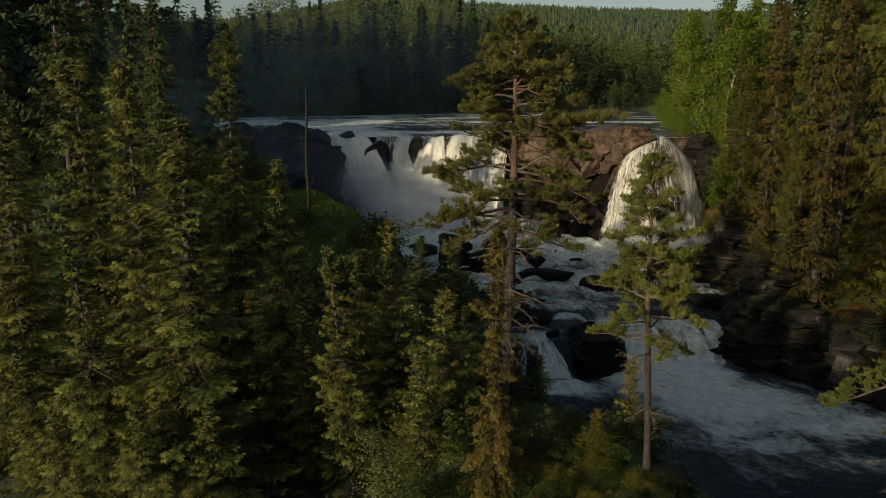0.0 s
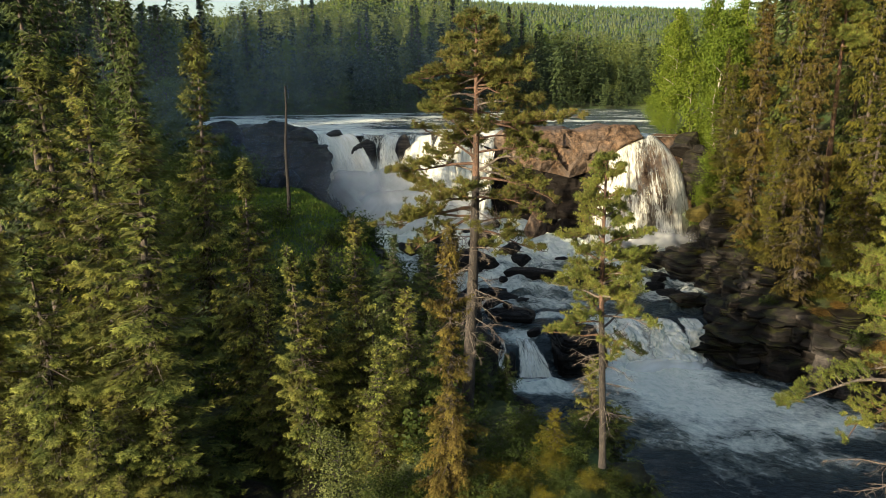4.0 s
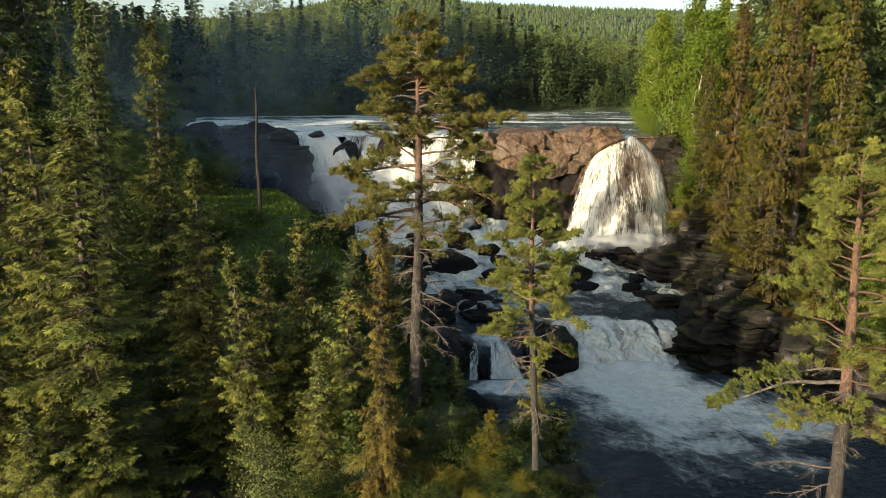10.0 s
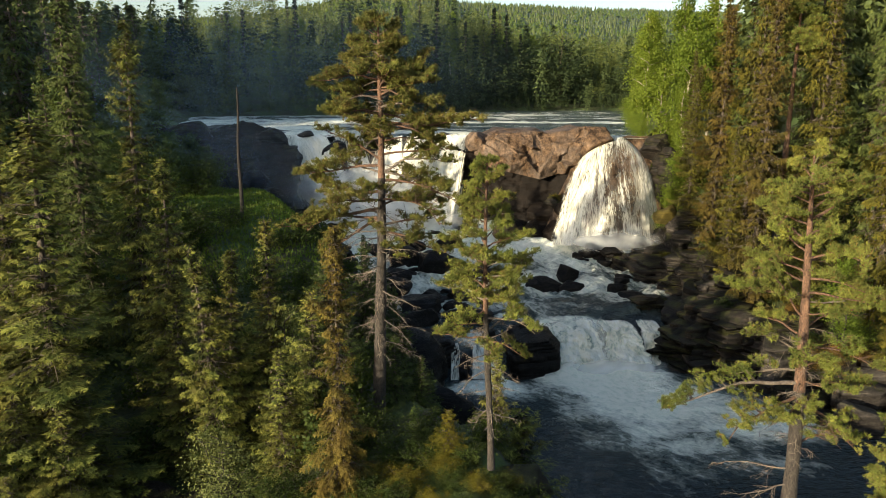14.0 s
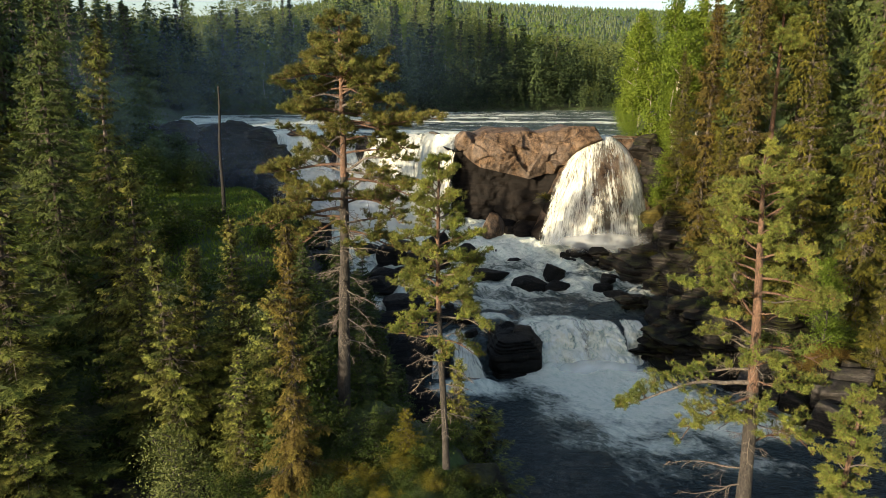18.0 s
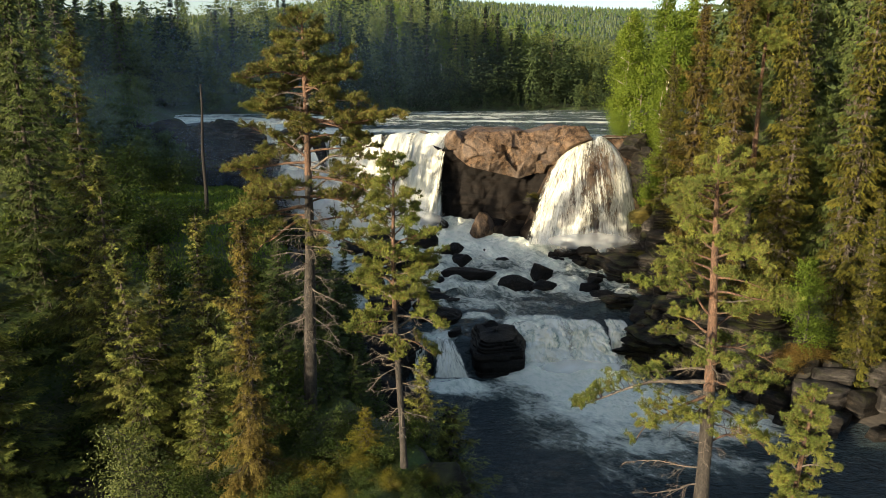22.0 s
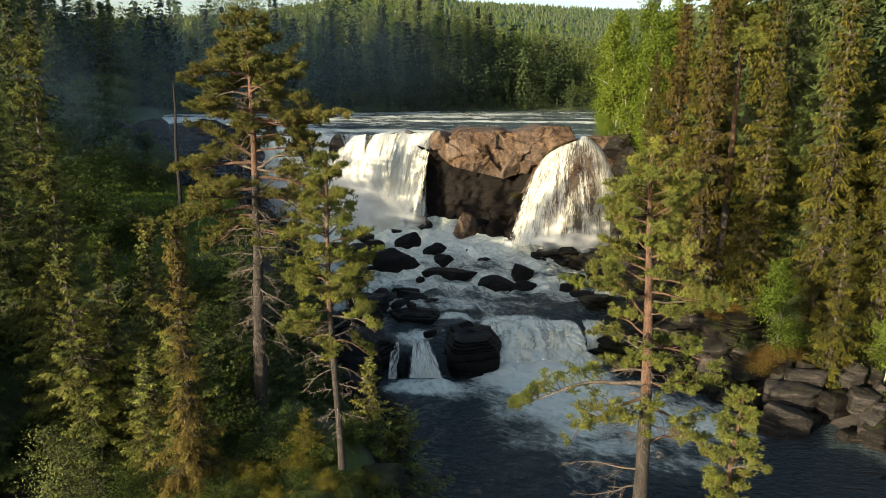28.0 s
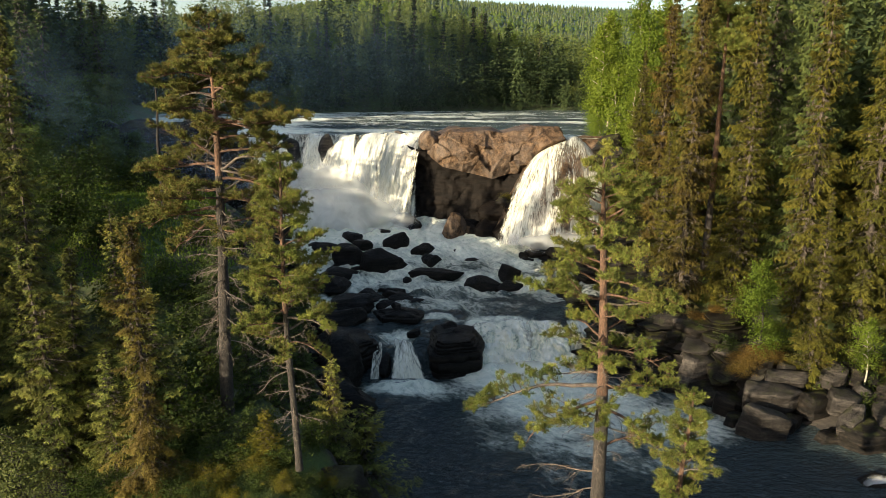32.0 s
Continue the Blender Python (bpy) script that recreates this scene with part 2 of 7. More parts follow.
M_SPRUCE_GOLD = foliage("golden_spruce_needles", (0.012, 0.011, 0.004), (0.092, 0.074, 0.016), (0.205, 0.168, 0.034), (0.135, 0.082, 0.022), growth_and_shade=True)
# darker copy for spruces standing in shade, the shade held in the colour
M_SPRUCE_SHADE = foliage("shaded_spruce_needles", (0.014, 0.024, 0.010), (0.056, 0.082, 0.024), (0.115, 0.146, 0.036), (0.078, 0.090, 0.030), growth_and_shade=True)
M_PINE_OLD = foliage("old_pine_needles", (0.024, 0.034, 0.011), (0.092, 0.110, 0.029), (0.218, 0.230, 0.052), (0.140, 0.120, 0.036), brown=0.22)
M_PINE = foliage("pine_needles", (0.030, 0.043, 0.013), (0.105, 0.134, 0.032), (0.250, 0.272, 0.056), (0.160, 0.155, 0.040), brown=0.15)
# extra blue in these needles stands in for distance haze
M_FARWOOD = foliage("far_needles", (0.024, 0.042, 0.020), (0.056, 0.084, 0.033), (0.108, 0.135, 0.043), (0.076, 0.094, 0.036))
M_HILL = foliage("hillside_trees", (0.048, 0.066, 0.022), (0.080, 0.104, 0.030), (0.125, 0.142, 0.042), (0.100, 0.112, 0.034))
M_FARLEAF = foliage("far_birch_leaves", (0.046, 0.066, 0.022), (0.092, 0.120, 0.036), (0.165, 0.190, 0.060), (0.12, 0.135, 0.045), 0.3)
# far needles darkened to paint shade onto the far wood
M_FARSHADE = foliage("far_shaded_needles", (0.008, 0.015, 0.008), (0.024, 0.040, 0.016), (0.050, 0.070, 0.024), (0.034, 0.046, 0.018))
M_BIRCH = foliage("birch_leaves", (0.055, 0.090, 0.014), (0.105, 0.155, 0.020), (0.165, 0.215, 0.032), (0.130, 0.155, 0.024), 0.4)
M_PALELEAF = foliage("pale_birch_leaves", (0.050, 0.062, 0.022), (0.110, 0.128, 0.045), (0.175, 0.190, 0.075), (0.13, 0.14, 0.05), 0.3)
M_BUSH = foliage("shrub_leaves", (0.022, 0.037, 0.011), (0.043, 0.068, 0.017), (0.072, 0.102, 0.022), (0.058, 0.068, 0.015), 0.4)
M_THICKET = foliage("thicket_leaves", (0.032, 0.054, 0.020), (0.072, 0.108, 0.034), (0.118, 0.158, 0.048), (0.085, 0.110, 0.036), 0.3)
M_YELLOW = foliage("yellow_green_juniper", (0.026, 0.034, 0.008), (0.092, 0.096, 0.014), (0.220, 0.195, 0.022), (0.190, 0.135, 0.017), 0.3)
M_DRY = foliage("dry_orange_grass", (0.06, 0.040, 0.014), (0.15, 0.090, 0.026), (0.24, 0.150, 0.045), (0.10, 0.085, 0.02), 0.3)
M_GRASS = foliage("bank_grass", (0.062, 0.108, 0.022), (0.100, 0.168, 0.032), (0.150, 0.205, 0.044), (0.150, 0.135, 0.032), 0.4)
# old grey bark, darkened further for the shade on the lower pine trunks
M_BARK = bark("grey_bark", (0.011, 0.0095, 0.0085), (0.036, 0.030, 0.026), (0.082, 0.069, 0.058))
M_PINEBARK = bark("orange_pine_bark", (0.030, 0.018, 0.012), (0.108, 0.060, 0.038), (0.205, 0.120, 0.078))
M_SPRUCEBARK = bark("dark_spruce_bark", (0.020, 0.016, 0.013), (0.068, 0.053, 0.043), (0.15, 0.122, 0.100))
# weathered wood made darker: the snag's shade is in this colour
M_SNAG = bark("shaded_weathered_wood", (0.006, 0.005, 0.0045), (0.016, 0.013, 0.011), (0.034, 0.028, 0.023))
M_DEADWOOD = bark("dead_wood", (0.055, 0.044, 0.036), (0.135, 0.110, 0.090), (0.24, 0.205, 0.17))
M_BIRCHBARK = bark("birch_bark", (0.10, 0.08, 0.065), (0.38, 0.34, 0.28), (0.52, 0.48, 0.41))
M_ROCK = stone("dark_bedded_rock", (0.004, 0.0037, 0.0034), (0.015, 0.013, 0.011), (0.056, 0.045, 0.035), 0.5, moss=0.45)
M_WET = stone("wet_black_rock", (0.003, 0.0028, 0.0025), (0.009, 0.0078, 0.0066), (0.030, 0.024, 0.019), 0.52, True)
M_MOSSY = stone("moss_covered_rock", (0.030, 0.026, 0.008), (0.085, 0.068, 0.016), (0.16, 0.12, 0.024), 0.8, True)
# brown rock taken almost to black: the undercut wall's shade as base colour
M_UNDER = stone("shade_dark_brown_rock", (0.0035, 0.0026, 0.002), (0.0085, 0.006, 0.0043), (0.020, 0.014, 0.010), 0.6)
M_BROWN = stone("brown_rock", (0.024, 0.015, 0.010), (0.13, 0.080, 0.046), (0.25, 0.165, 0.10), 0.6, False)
M_PALE = stone("grey_ledge_rock", (0.010, 0.009, 0.008), (0.048, 0.042, 0.037), (0.125, 0.107, 0.090), 0.6, moss=0.2)


def ground_look(tree, bsdf):
    p = coords(tree)
    big, fine = noise_of(tree, p, 0.16, 5.0), noise_of(tree, p, 2.5, 6.0, 0.7)
    floor_c = ramp(tree, fine, [(0.3, (0.018, 0.022, 0.008)), (0.5, (0.045, 0.052, 0.016)), (0.7, (0.085, 0.075, 0.028))])
    green = ramp(tree, fine, [(0.3, (0.03, 0.06, 0.012)), (0.7, (0.07, 0.11, 0.022))])
    colour = mix(tree, ramp(tree, big, [(0.42, (0, 0, 0)), (0.6, (1, 1, 1))]), floor_c, green)
    geo = tree.nodes.new("ShaderNodeNewGeometry")
    xyz = tree.nodes.new("ShaderNodeSeparateXYZ")
    tree.links.new(geo.outputs["Normal"], xyz.inputs[0])
    bed = noise_of(tree, coords(tree, (0.25, 0.25, 2.2)), 1.2, 6.0, 0.6, 0.4)
    rock = ramp(tree, bed, [(0.3, (0.008, 0.007, 0.006)), (0.52, (0.024, 0.020, 0.017)), (0.74, (0.065, 0.053, 0.042))])
    att = node(tree, "Attribute", attribute_name="rocky")
    steep = maths(tree, "MULTIPLY", maths(tree, "SUBTRACT", 0.80, xyz.outputs[2]), 6.0, True)
    colour = mix(tree, maths(tree, "MAXIMUM", steep, att.outputs["Fac"]), colour, rock)
    tree.links.new(colour, bsdf.inputs["Base Color"])
    bsdf.inputs["Roughness"].default_value = 0.85
    bump(tree, bsdf, maths(tree, "ADD", fine, bed), 0.8, 0.2)


M_GROUND = material("forest_floor_and_rock", ground_look)


def water_look(tree, bsdf):
    """Dark river water; foam where the flow is broken."""
    att = node(tree, "Attribute", attribute_name="foam").outputs["Fac"]
    flow = along_flow(tree, (0.65, 1.0, 0.3), -35)
    swirl = noise_of(tree, flow, 0.24, 5.0, 0.55, 0.9)
    fleck = noise_of(tree, along_flow(tree, (0.8, 1.0, 0.5), -35), 1.4, 7.0, 0.70, 0.3)
    line = noise_of(tree, flow, 0.55, 5.0, 0.62, 1.6)
    line = maths(tree, "SUBTRACT", 1.0, maths(tree, "MULTIPLY", maths(tree, "ABSOLUTE", maths(tree, "SUBTRACT", line, 0.5)), 9.0), True)
    m = maths(tree, "ADD", att, maths(tree, "MULTIPLY", maths(tree, "SUBTRACT", swirl, 0.5), 1.8))
    m = maths(tree, "ADD", m, maths(tree, "MULTIPLY", maths(tree, "SUBTRACT", fleck, 0.5), 1.2))
    m = maths(tree, "ADD", m, maths(tree, "MULTIPLY", maths(tree, "MULTIPLY", line, att, True), 0.22))
    f = ramp(tree, maths(tree, "MULTIPLY", m, 0.6), [(0.18, (0, 0, 0)), (0.32, (0.20, 0.20, 0.20)), (0.50, (0.66, 0.66, 0.66)), (0.72, (0.98, 0.98, 0.98))])
    foam = ramp(tree, fleck, [(0.30, (0.74, 0.80, 0.64)), (0.54, (0.99, 0.99, 0.84))])
    # deep tone raised and blued in place of the sky's reflection
    deep = mix(tree, maths(tree, "MULTIPLY", att, 0.7, True), (0.040, 0.056, 0.062), (0.085, 0.125, 0.102))
    tree.links.new(mix(tree, f, deep, foam), bsdf.inputs["Base Color"])
    tree.links.new(maths(tree, "ADD", maths(tree, "MULTIPLY", f, 0.6), 0.10), bsdf.inputs["Roughness"])
    bsdf.inputs["IOR"].default_value = 1.33
    small = noise_of(tree, coords(tree, (0.8, 1.4, 0.4)), 1.3, 5.0, 0.62, 0.8)
    calm = maths(tree, "SUBTRACT", 1.0, maths(tree, "MULTIPLY", f, 0.8))
    bump(tree, bsdf, maths(tree, "ADD", maths(tree, "MULTIPLY", small, calm), maths(tree, "MULTIPLY", maths(tree, "MULTIPLY", f, fleck), 0.5)), 1.0, 1.0)


M_WATER = material("river_water", water_look)


def fall_look(tree, bsdf, wide_grain=(0.7, 0.16), thin_grain=(4.6, 0.9), dim=(0.52, 0.52, 0.45)):
    """Falling white water: streaks run down the flow, thin places let the rock show."""
    uv = coords(tree, (1, 1, 1), "UV")
    att = node(tree, "Attribute", attribute_name="veil").outputs["Fac"]
    def streak(sx, sy, detail, distort):
        m = tree.nodes.new("ShaderNodeMapping")
        m.inputs["Scale"].default_value = (sx, sy, 1)
        tree.links.new(uv, m.inputs[0])
        return noise_of(tree, m.outputs[0], 1.0, detail, 0.65, distort)
    wide, thin = streak(*wide_grain, 5.0, 0.8), streak(*thin_grain, 8.0, 1.0)
    s = maths(tree, "ADD", maths(tree, "MULTIPLY", wide, 0.5), maths(tree, "MULTIPLY", thin, 0.5))
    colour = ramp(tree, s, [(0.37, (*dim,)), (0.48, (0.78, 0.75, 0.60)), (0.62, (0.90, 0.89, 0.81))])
    tree.links.new(colour, bsdf.inputs["Base Color"])
    bsdf.inputs["Roughness"].default_value = 0.7
    bsdf.inputs["Specular IOR Level"].default_value = 0.2
    bump(tree, bsdf, s, 0.6, 0.4)
    cover = maths(tree, "ADD", att, maths(tree, "MULTIPLY", maths(tree, "SUBTRACT", s, 0.5), 2.8))
    tree.links.new(maths(tree, "MULTIPLY", maths(tree, "SUBTRACT", cover, 0.10), 1.7, True), bsdf.inputs["Alpha"])


M_FALL = material("falling_white_water", fall_look)
# dim green streaks: thin water, and billow shade put into the colour
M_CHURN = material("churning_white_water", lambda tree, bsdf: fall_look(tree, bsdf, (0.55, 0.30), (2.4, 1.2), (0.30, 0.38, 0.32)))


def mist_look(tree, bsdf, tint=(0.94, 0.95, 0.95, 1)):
    """Hanging spray in white, painted haze with a blue tint: thin, uneven, fading out at its borders."""
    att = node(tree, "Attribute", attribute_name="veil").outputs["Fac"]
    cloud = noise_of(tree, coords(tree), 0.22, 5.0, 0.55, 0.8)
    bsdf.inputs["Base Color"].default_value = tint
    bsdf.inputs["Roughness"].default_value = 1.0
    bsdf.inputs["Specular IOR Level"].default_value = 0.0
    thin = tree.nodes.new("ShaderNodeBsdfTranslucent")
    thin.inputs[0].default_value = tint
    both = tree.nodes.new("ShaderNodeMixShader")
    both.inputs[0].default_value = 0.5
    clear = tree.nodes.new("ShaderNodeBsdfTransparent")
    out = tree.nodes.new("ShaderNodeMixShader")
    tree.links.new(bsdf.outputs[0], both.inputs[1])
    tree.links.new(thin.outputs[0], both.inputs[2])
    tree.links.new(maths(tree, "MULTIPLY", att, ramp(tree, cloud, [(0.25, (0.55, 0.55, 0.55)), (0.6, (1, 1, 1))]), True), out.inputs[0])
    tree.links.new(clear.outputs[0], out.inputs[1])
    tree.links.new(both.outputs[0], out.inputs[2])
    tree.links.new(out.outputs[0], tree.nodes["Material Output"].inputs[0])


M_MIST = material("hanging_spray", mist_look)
# blue air light of the distance, put into the tint of the sheets
M_HAZE = material("painted_blue_haze", lambda tree, bsdf: mist_look(tree, bsdf, (0.30, 0.52, 0.86, 1)))


# ---- the lie of the land ----
EDGE_Y = [15, 35, 48, 60, 67, 80, 91, 104, 117, 124]
EDGE_L = [9, 9, 8.5, 7.5, 5, 1.5, -2.5, -6, -10, -18]
SHORE_Y = [15, 35, 45, 52, 56, 60, 66, 71, 75, 80, 90, 104, 112, 124]
SHORE_R = [150, 105, 82, 66, 56, 47.5, 42, 37.5, 33.5, 35, 39, 37.5, 41, 44]
FALL_Y = [15, 76.8, 79.6, 81.2, 83.5, 92, 100, 110, 120, 124]
FALL_Z = [0, 0, 2.3, 2.7, 2.9, 3.3, 4.1, 5.7, 6.9, 7.1]


def cliff_line(x):
    """How far ahead the cliff of the falls stands."""
    x = np.asarray(x, float)
    return np.interp(x, [-60, -24, -19, -10, 0, 11, 13.5, 20, 34, 37, 44, 60], [118, 121, 127, 128, 127, 129, 130, 130.5, 128, 125, 126, 140])


def slant(x):
    """The lower drop does not lie square across the river."""
    return np.interp(x, [8, 14.5, 17, 19.5, 24, 28, 34], [-5.4, -5.4, -3.0, 0.6, 0.4, 1.2, 2.0])


def water_level(x, y):
    y = np.asarray(y, float)
    return np.interp(y - slant(x) * smooth(60, 70, y) * smooth(94, 86, y), FALL_Y, FALL_Z)


def far_bank(x):
    return 214 + 0.34 * np.asarray(x, float) + 6 * np.sin(np.asarray(x, float) / 23)


def ground_z(x, y):
    x, y = np.asarray(x, float), np.asarray(y, float)
    xl, xr = np.interp(y, EDGE_Y, EDGE_L), np.interp(y, SHORE_Y, SHORE_R)
    zw = water_level(x, y)
    rough = vnoise(x, y, 3, 4, 9.0)
    # below the falls: bed, steep left bank, stepped right bank
    hl = np.interp(y, [0, 44, 60, 75, 98, 114, 122], [9.0, 9.5, 13.5, 16.8, 16.2, 12, 12])
    hl = hl + 0.16 * np.clip(-26 - x, 0, 60) + 0.9 * rough
    left = zw - 1.0 + (hl - zw + 1.0) * smooth(-1.5, np.interp(y, [40, 75, 100], [7, 13, 15]), xl - x)
    hr = np.interp(y, [20, 50, 62, 72, 80, 95, 110, 122, 140], [1.2, 1.3, 1.9, 4.6, 5.6, 6.8, 10.5, 21, 24])
    hr = hr + 0.22 * np.clip(x - xr - 14, 0, 60) + 0.8 * rough
    right = zw - 1.0 + (hr - zw + 1.0) * smooth(-1.0, np.interp(y, [55, 75, 95], [9, 5.5, 9]), x - xr)
    steps = right / 1.25 + 0.5 * vnoise(x, y, 18, 3, 6.0)
    right = right + (0.75 * np.where(y < 116, 1, 0) * (x - xr < 13)) * 1.25 * (np.floor(steps) + smooth(0.55, 1.0, steps - np.floor(steps)) - steps)
    low = np.where(x < (xl + xr) / 2, left, right)
    # the near bank under the camera
    edge = np.interp(x, [-5, 4, 9, 12, 20, 40, 90], [46, 40, 33.5, 30.5, 29.0, 22, 5])
    bank_h = np.interp(x, [-4, 1, 9, 12.5, 16, 60], [9.0, 12.2, 13.2, 11.0, 9.6, 7.5]) + 0.5 * rough
    near = bank_h + (low - bank_h) * smooth(0, 5.5, y - edge)
    low = np.where(y < edge + 5.5, low + (near - low) * smooth(-5, 0, x), low)
    # above the falls: river bed between its banks, then rising wooded ground
    ul, ur = -48 - 0.22 * (y - 150), 44 + 0.2 * (y - 126)
    bed = 21.3 + 0.5 * rough
    up_l = bed + 2.6 * smooth(0, 7, ul - x) + 0.24 * np.clip(ul - x - 8, 0, 140)
    up_r = bed + 3.0 * smooth(-1, 5, x - ur) + 0.14 * np.clip(x - ur - 6, 0, 120)
    high = np.where(x < 0, up_l, up_r)
    shelf = (x < -19) & (y < 127)
    high = np.where(shelf, np.maximum(high, 21.6 + 0.8 * vnoise(x, y, 8, 3, 5.0) + 0.6 * smooth(-19, -30, x)), high)
    # hill added on the left, out of view, to shade the far wood
    high = high + 48 * np.exp(-((x + 118) / 30) ** 2 - ((y - 140) / 32) ** 2)
    d = y - far_bank(x)
    steep = np.interp(x, [-150, -75, -30, 10, 40, 75, 120], [0.72, 0.68, 0.86, 0.86, 0.54, 0.2, 0.28])
    hill = 1.8 * smooth(-2, 4, d) + steep * 26 * smooth(0, 95, d) + 205 * np.interp(x / np.maximum(y, 50), [-0.5, -0.25, -0.08], [0.5, 0.65, 1.0]) * smooth(300, 1900, d + 0.10 * np.abs(x - 300)) + 6 * vnoise(x, y, 5, 3, 180.0) * smooth(200, 600, d)
    high = np.where(d > -4, np.maximum(high, bed + hill), high)
    yc = cliff_line(x) + 1.6 * vnoise(x, y * 0.2, 21, 3, 4.0)
    return low + (high - low) * smooth(0, 2.2, y - yc)


def axis(*spans):
    """Grid lines: (from, to, step) one after the other."""
    return np.unique(np.concatenate([np.arange(a, b, s) for a, b, s in spans]).round(3))


gx = axis((-2600, -300, 90), (-300, -80, 9), (-80, -40, 2.5), (-40, 62, 0.75), (62, 110, 2.5), (110, 320, 10), (320, 3000, 90))
gy = axis((-250, -20, 18), (-20, 16, 3), (16, 132, 0.75), (132, 170, 2), (170, 330, 6), (330, 700, 25), (700, 4800, 100))
GX, GY = np.meshgrid(gx, gy, indexing="ij")
GZ = ground_z(GX, GY)
fine = (GX > -41) & (GX < 63) & (GY > 15) & (GY < 133)
GZ = GZ + np.where(fine, 0.28 * vnoise(GX, GY, 12, 4, 2.4), 0)
xlg, xrg = np.interp(GY, EDGE_Y, EDGE_L), np.interp(GY, SHORE_Y, SHORE_R)
rocky = np.where((GY > 52) & (GY < 126), np.maximum(smooth(8.5, 5.5, GX - xrg) * (GX > 15), smooth(-6.0, -3.0, GX - xlg) * (GX < 15)), 0)
rocky = np.maximum(rocky, ((GY > 116) & (GY < 140) & (GX < 46) & (GX > -46)) * 1.0)
ground = new("ground", mesh_of("ground", np.stack([GX, GY, GZ], -1), grid_faces(len(gx), len(gy)), M_GROUND, True, attr={"rocky": rocky}))
tagged(ground, "mossy forest floor and dark bare rock beside the river", "ground", kind="structure")


def ground_at(x, y):
    return float(ground_z(np.array([x]), np.array([y]))[0])


# ---- water ----
def bumps(x, y, seed, wave, height):
    return height * vnoise(x, y, seed, 4, wave)


def foam_at(x, y):
    """How broken the water is, 0 to 1, from the falls down to the pool."""
    f = 0.74 * smooth(83, 95, y) + 0.40 * smooth(98, 112, y) + 0.30 * vnoise(x, y, 44, 3, 7.0)
    ys = y - slant(x)
    f = f + 0.95 * smooth(71.5, 73.5, ys) * smooth(84.5, 82, ys) * smooth(17.5, 20.5, x) * smooth(29, 26, x)
    f = f * np.where(y > 70, 1, 0)
    calm = smooth(83, 85, y) * smooth(91, 87.5, y)
    f = f + (0.30 + 0.30 * smooth(24, 14, x) + 0.2 * vnoise(x, y, 4, 3, 6.0) - f) * calm
    for cx, cy, rx, ry, s in ((25, 70, 9, 6.0, 1.9), (29, 64.5, 11.5, 7.0, 1.25), (36.5, 60.5, 10.5, 6.0, 0.95), (28, 57.5, 11, 5.5, 0.70), (22, 62, 6, 7, 0.6), (31, 53, 10, 4, 0.42), (12, 67.5, 6.5, 2.4, 1.1), (18, 66.5, 7, 2.6, 0.6), (50, 55, 8, 2.5, 0.25), (7.5, 66, 1.5, 2.2, 0.8), (11.0, 76.2, 3.4, 3.0, 1.0), (15.0, 81.5, 4.5, 1.6, 0.9)):
        e = np.sqrt(((x - cx) / rx) ** 2 + ((y - cy) / ry) ** 2)
        f = np.maximum(f, s * smooth(1.15, 0.25, e))
    return np.clip(f, 0.0, 1.5)


wx, wy = axis((-24, 48, 0.4), (48, 160, 2.0)), axis((14, 54, 0.8), (54, 129, 0.4))
WX, WY = np.meshgrid(wx, wy, indexing="ij")
WF = foam_at(WX, WY)
lively = smooth(70, 74, WY) * 1.0 + 0.12 + 0.45 * np.clip(WF, 0, 1)
WZ = water_level(WX, WY + 0.9 * vnoise(WX, WY, 31, 2, 5.0)) + lively * bumps(WX, WY, 6, 2.6, 0.75) + 0.7 * smooth(88, 92, WY) * (np.abs(vnoise(WX, WY * 0.8, 9, 3, 2.4)) - 0.25) + 0.15 * vnoise(WX * 0.7, WY, 7, 3, 1.3)
WZ = WZ + (0.75 + 0.9 * vnoise(WX, WY, 33, 3, 1.8)) * (np.exp(-((WX - 25.0) / 6.5) ** 4 - ((WY - 71.2) / 1.7) ** 2) + 0.5 * np.exp(-((WX - 12.4) / 3.2) ** 4 - ((WY - 68.2) / 1.1) ** 2))
river = new("river_below_the_falls", mesh_of("river_lower", np.stack([WX, WY, WZ], -1), grid_faces(len(wx), len(wy)), M_WATER, True, attr={"foam": WF}))
tagged(river, "dark pool and foaming white rapids between black rocks", "water", kind="structure")

ux, uy = axis((-90, 110, 1.0)), axis((124, 150, 0.5), (150, 290, 2.0))
UX, UY = np.meshgrid(ux, uy, indexing="ij")
edge_y = cliff_line(UX) + 0.6
UYs = np.maximum(UY, edge_y - 0.2)
UZ = 22.05 + 0.16 * vnoise(UX, UYs, 14, 4, 4.0) - 0.35 * smooth(3.0, 0.0, UYs - edge_y) + 0.006 * np.clip(UYs - 150, 0, 200)
UF = np.clip(0.36 + 0.6 * vnoise(UX * 0.25, UYs, 15, 3, 9.0) + 0.25 * smooth(20, 0, UYs - edge_y) * smooth(14, 11, UX) + 0.70 * smooth(80, 50, UYs - edge_y) * smooth(-6, -20, UX), 0, 1.0)
upper = new("river_above_the_falls", mesh_of("river_upper", np.stack([UX, UYs, UZ], -1), grid_faces(len(ux), len(uy)), M_WATER, True, attr={"foam": UF}))
tagged(upper, "rippled river with streaks of foam above the waterfall", "water", kind="structure")


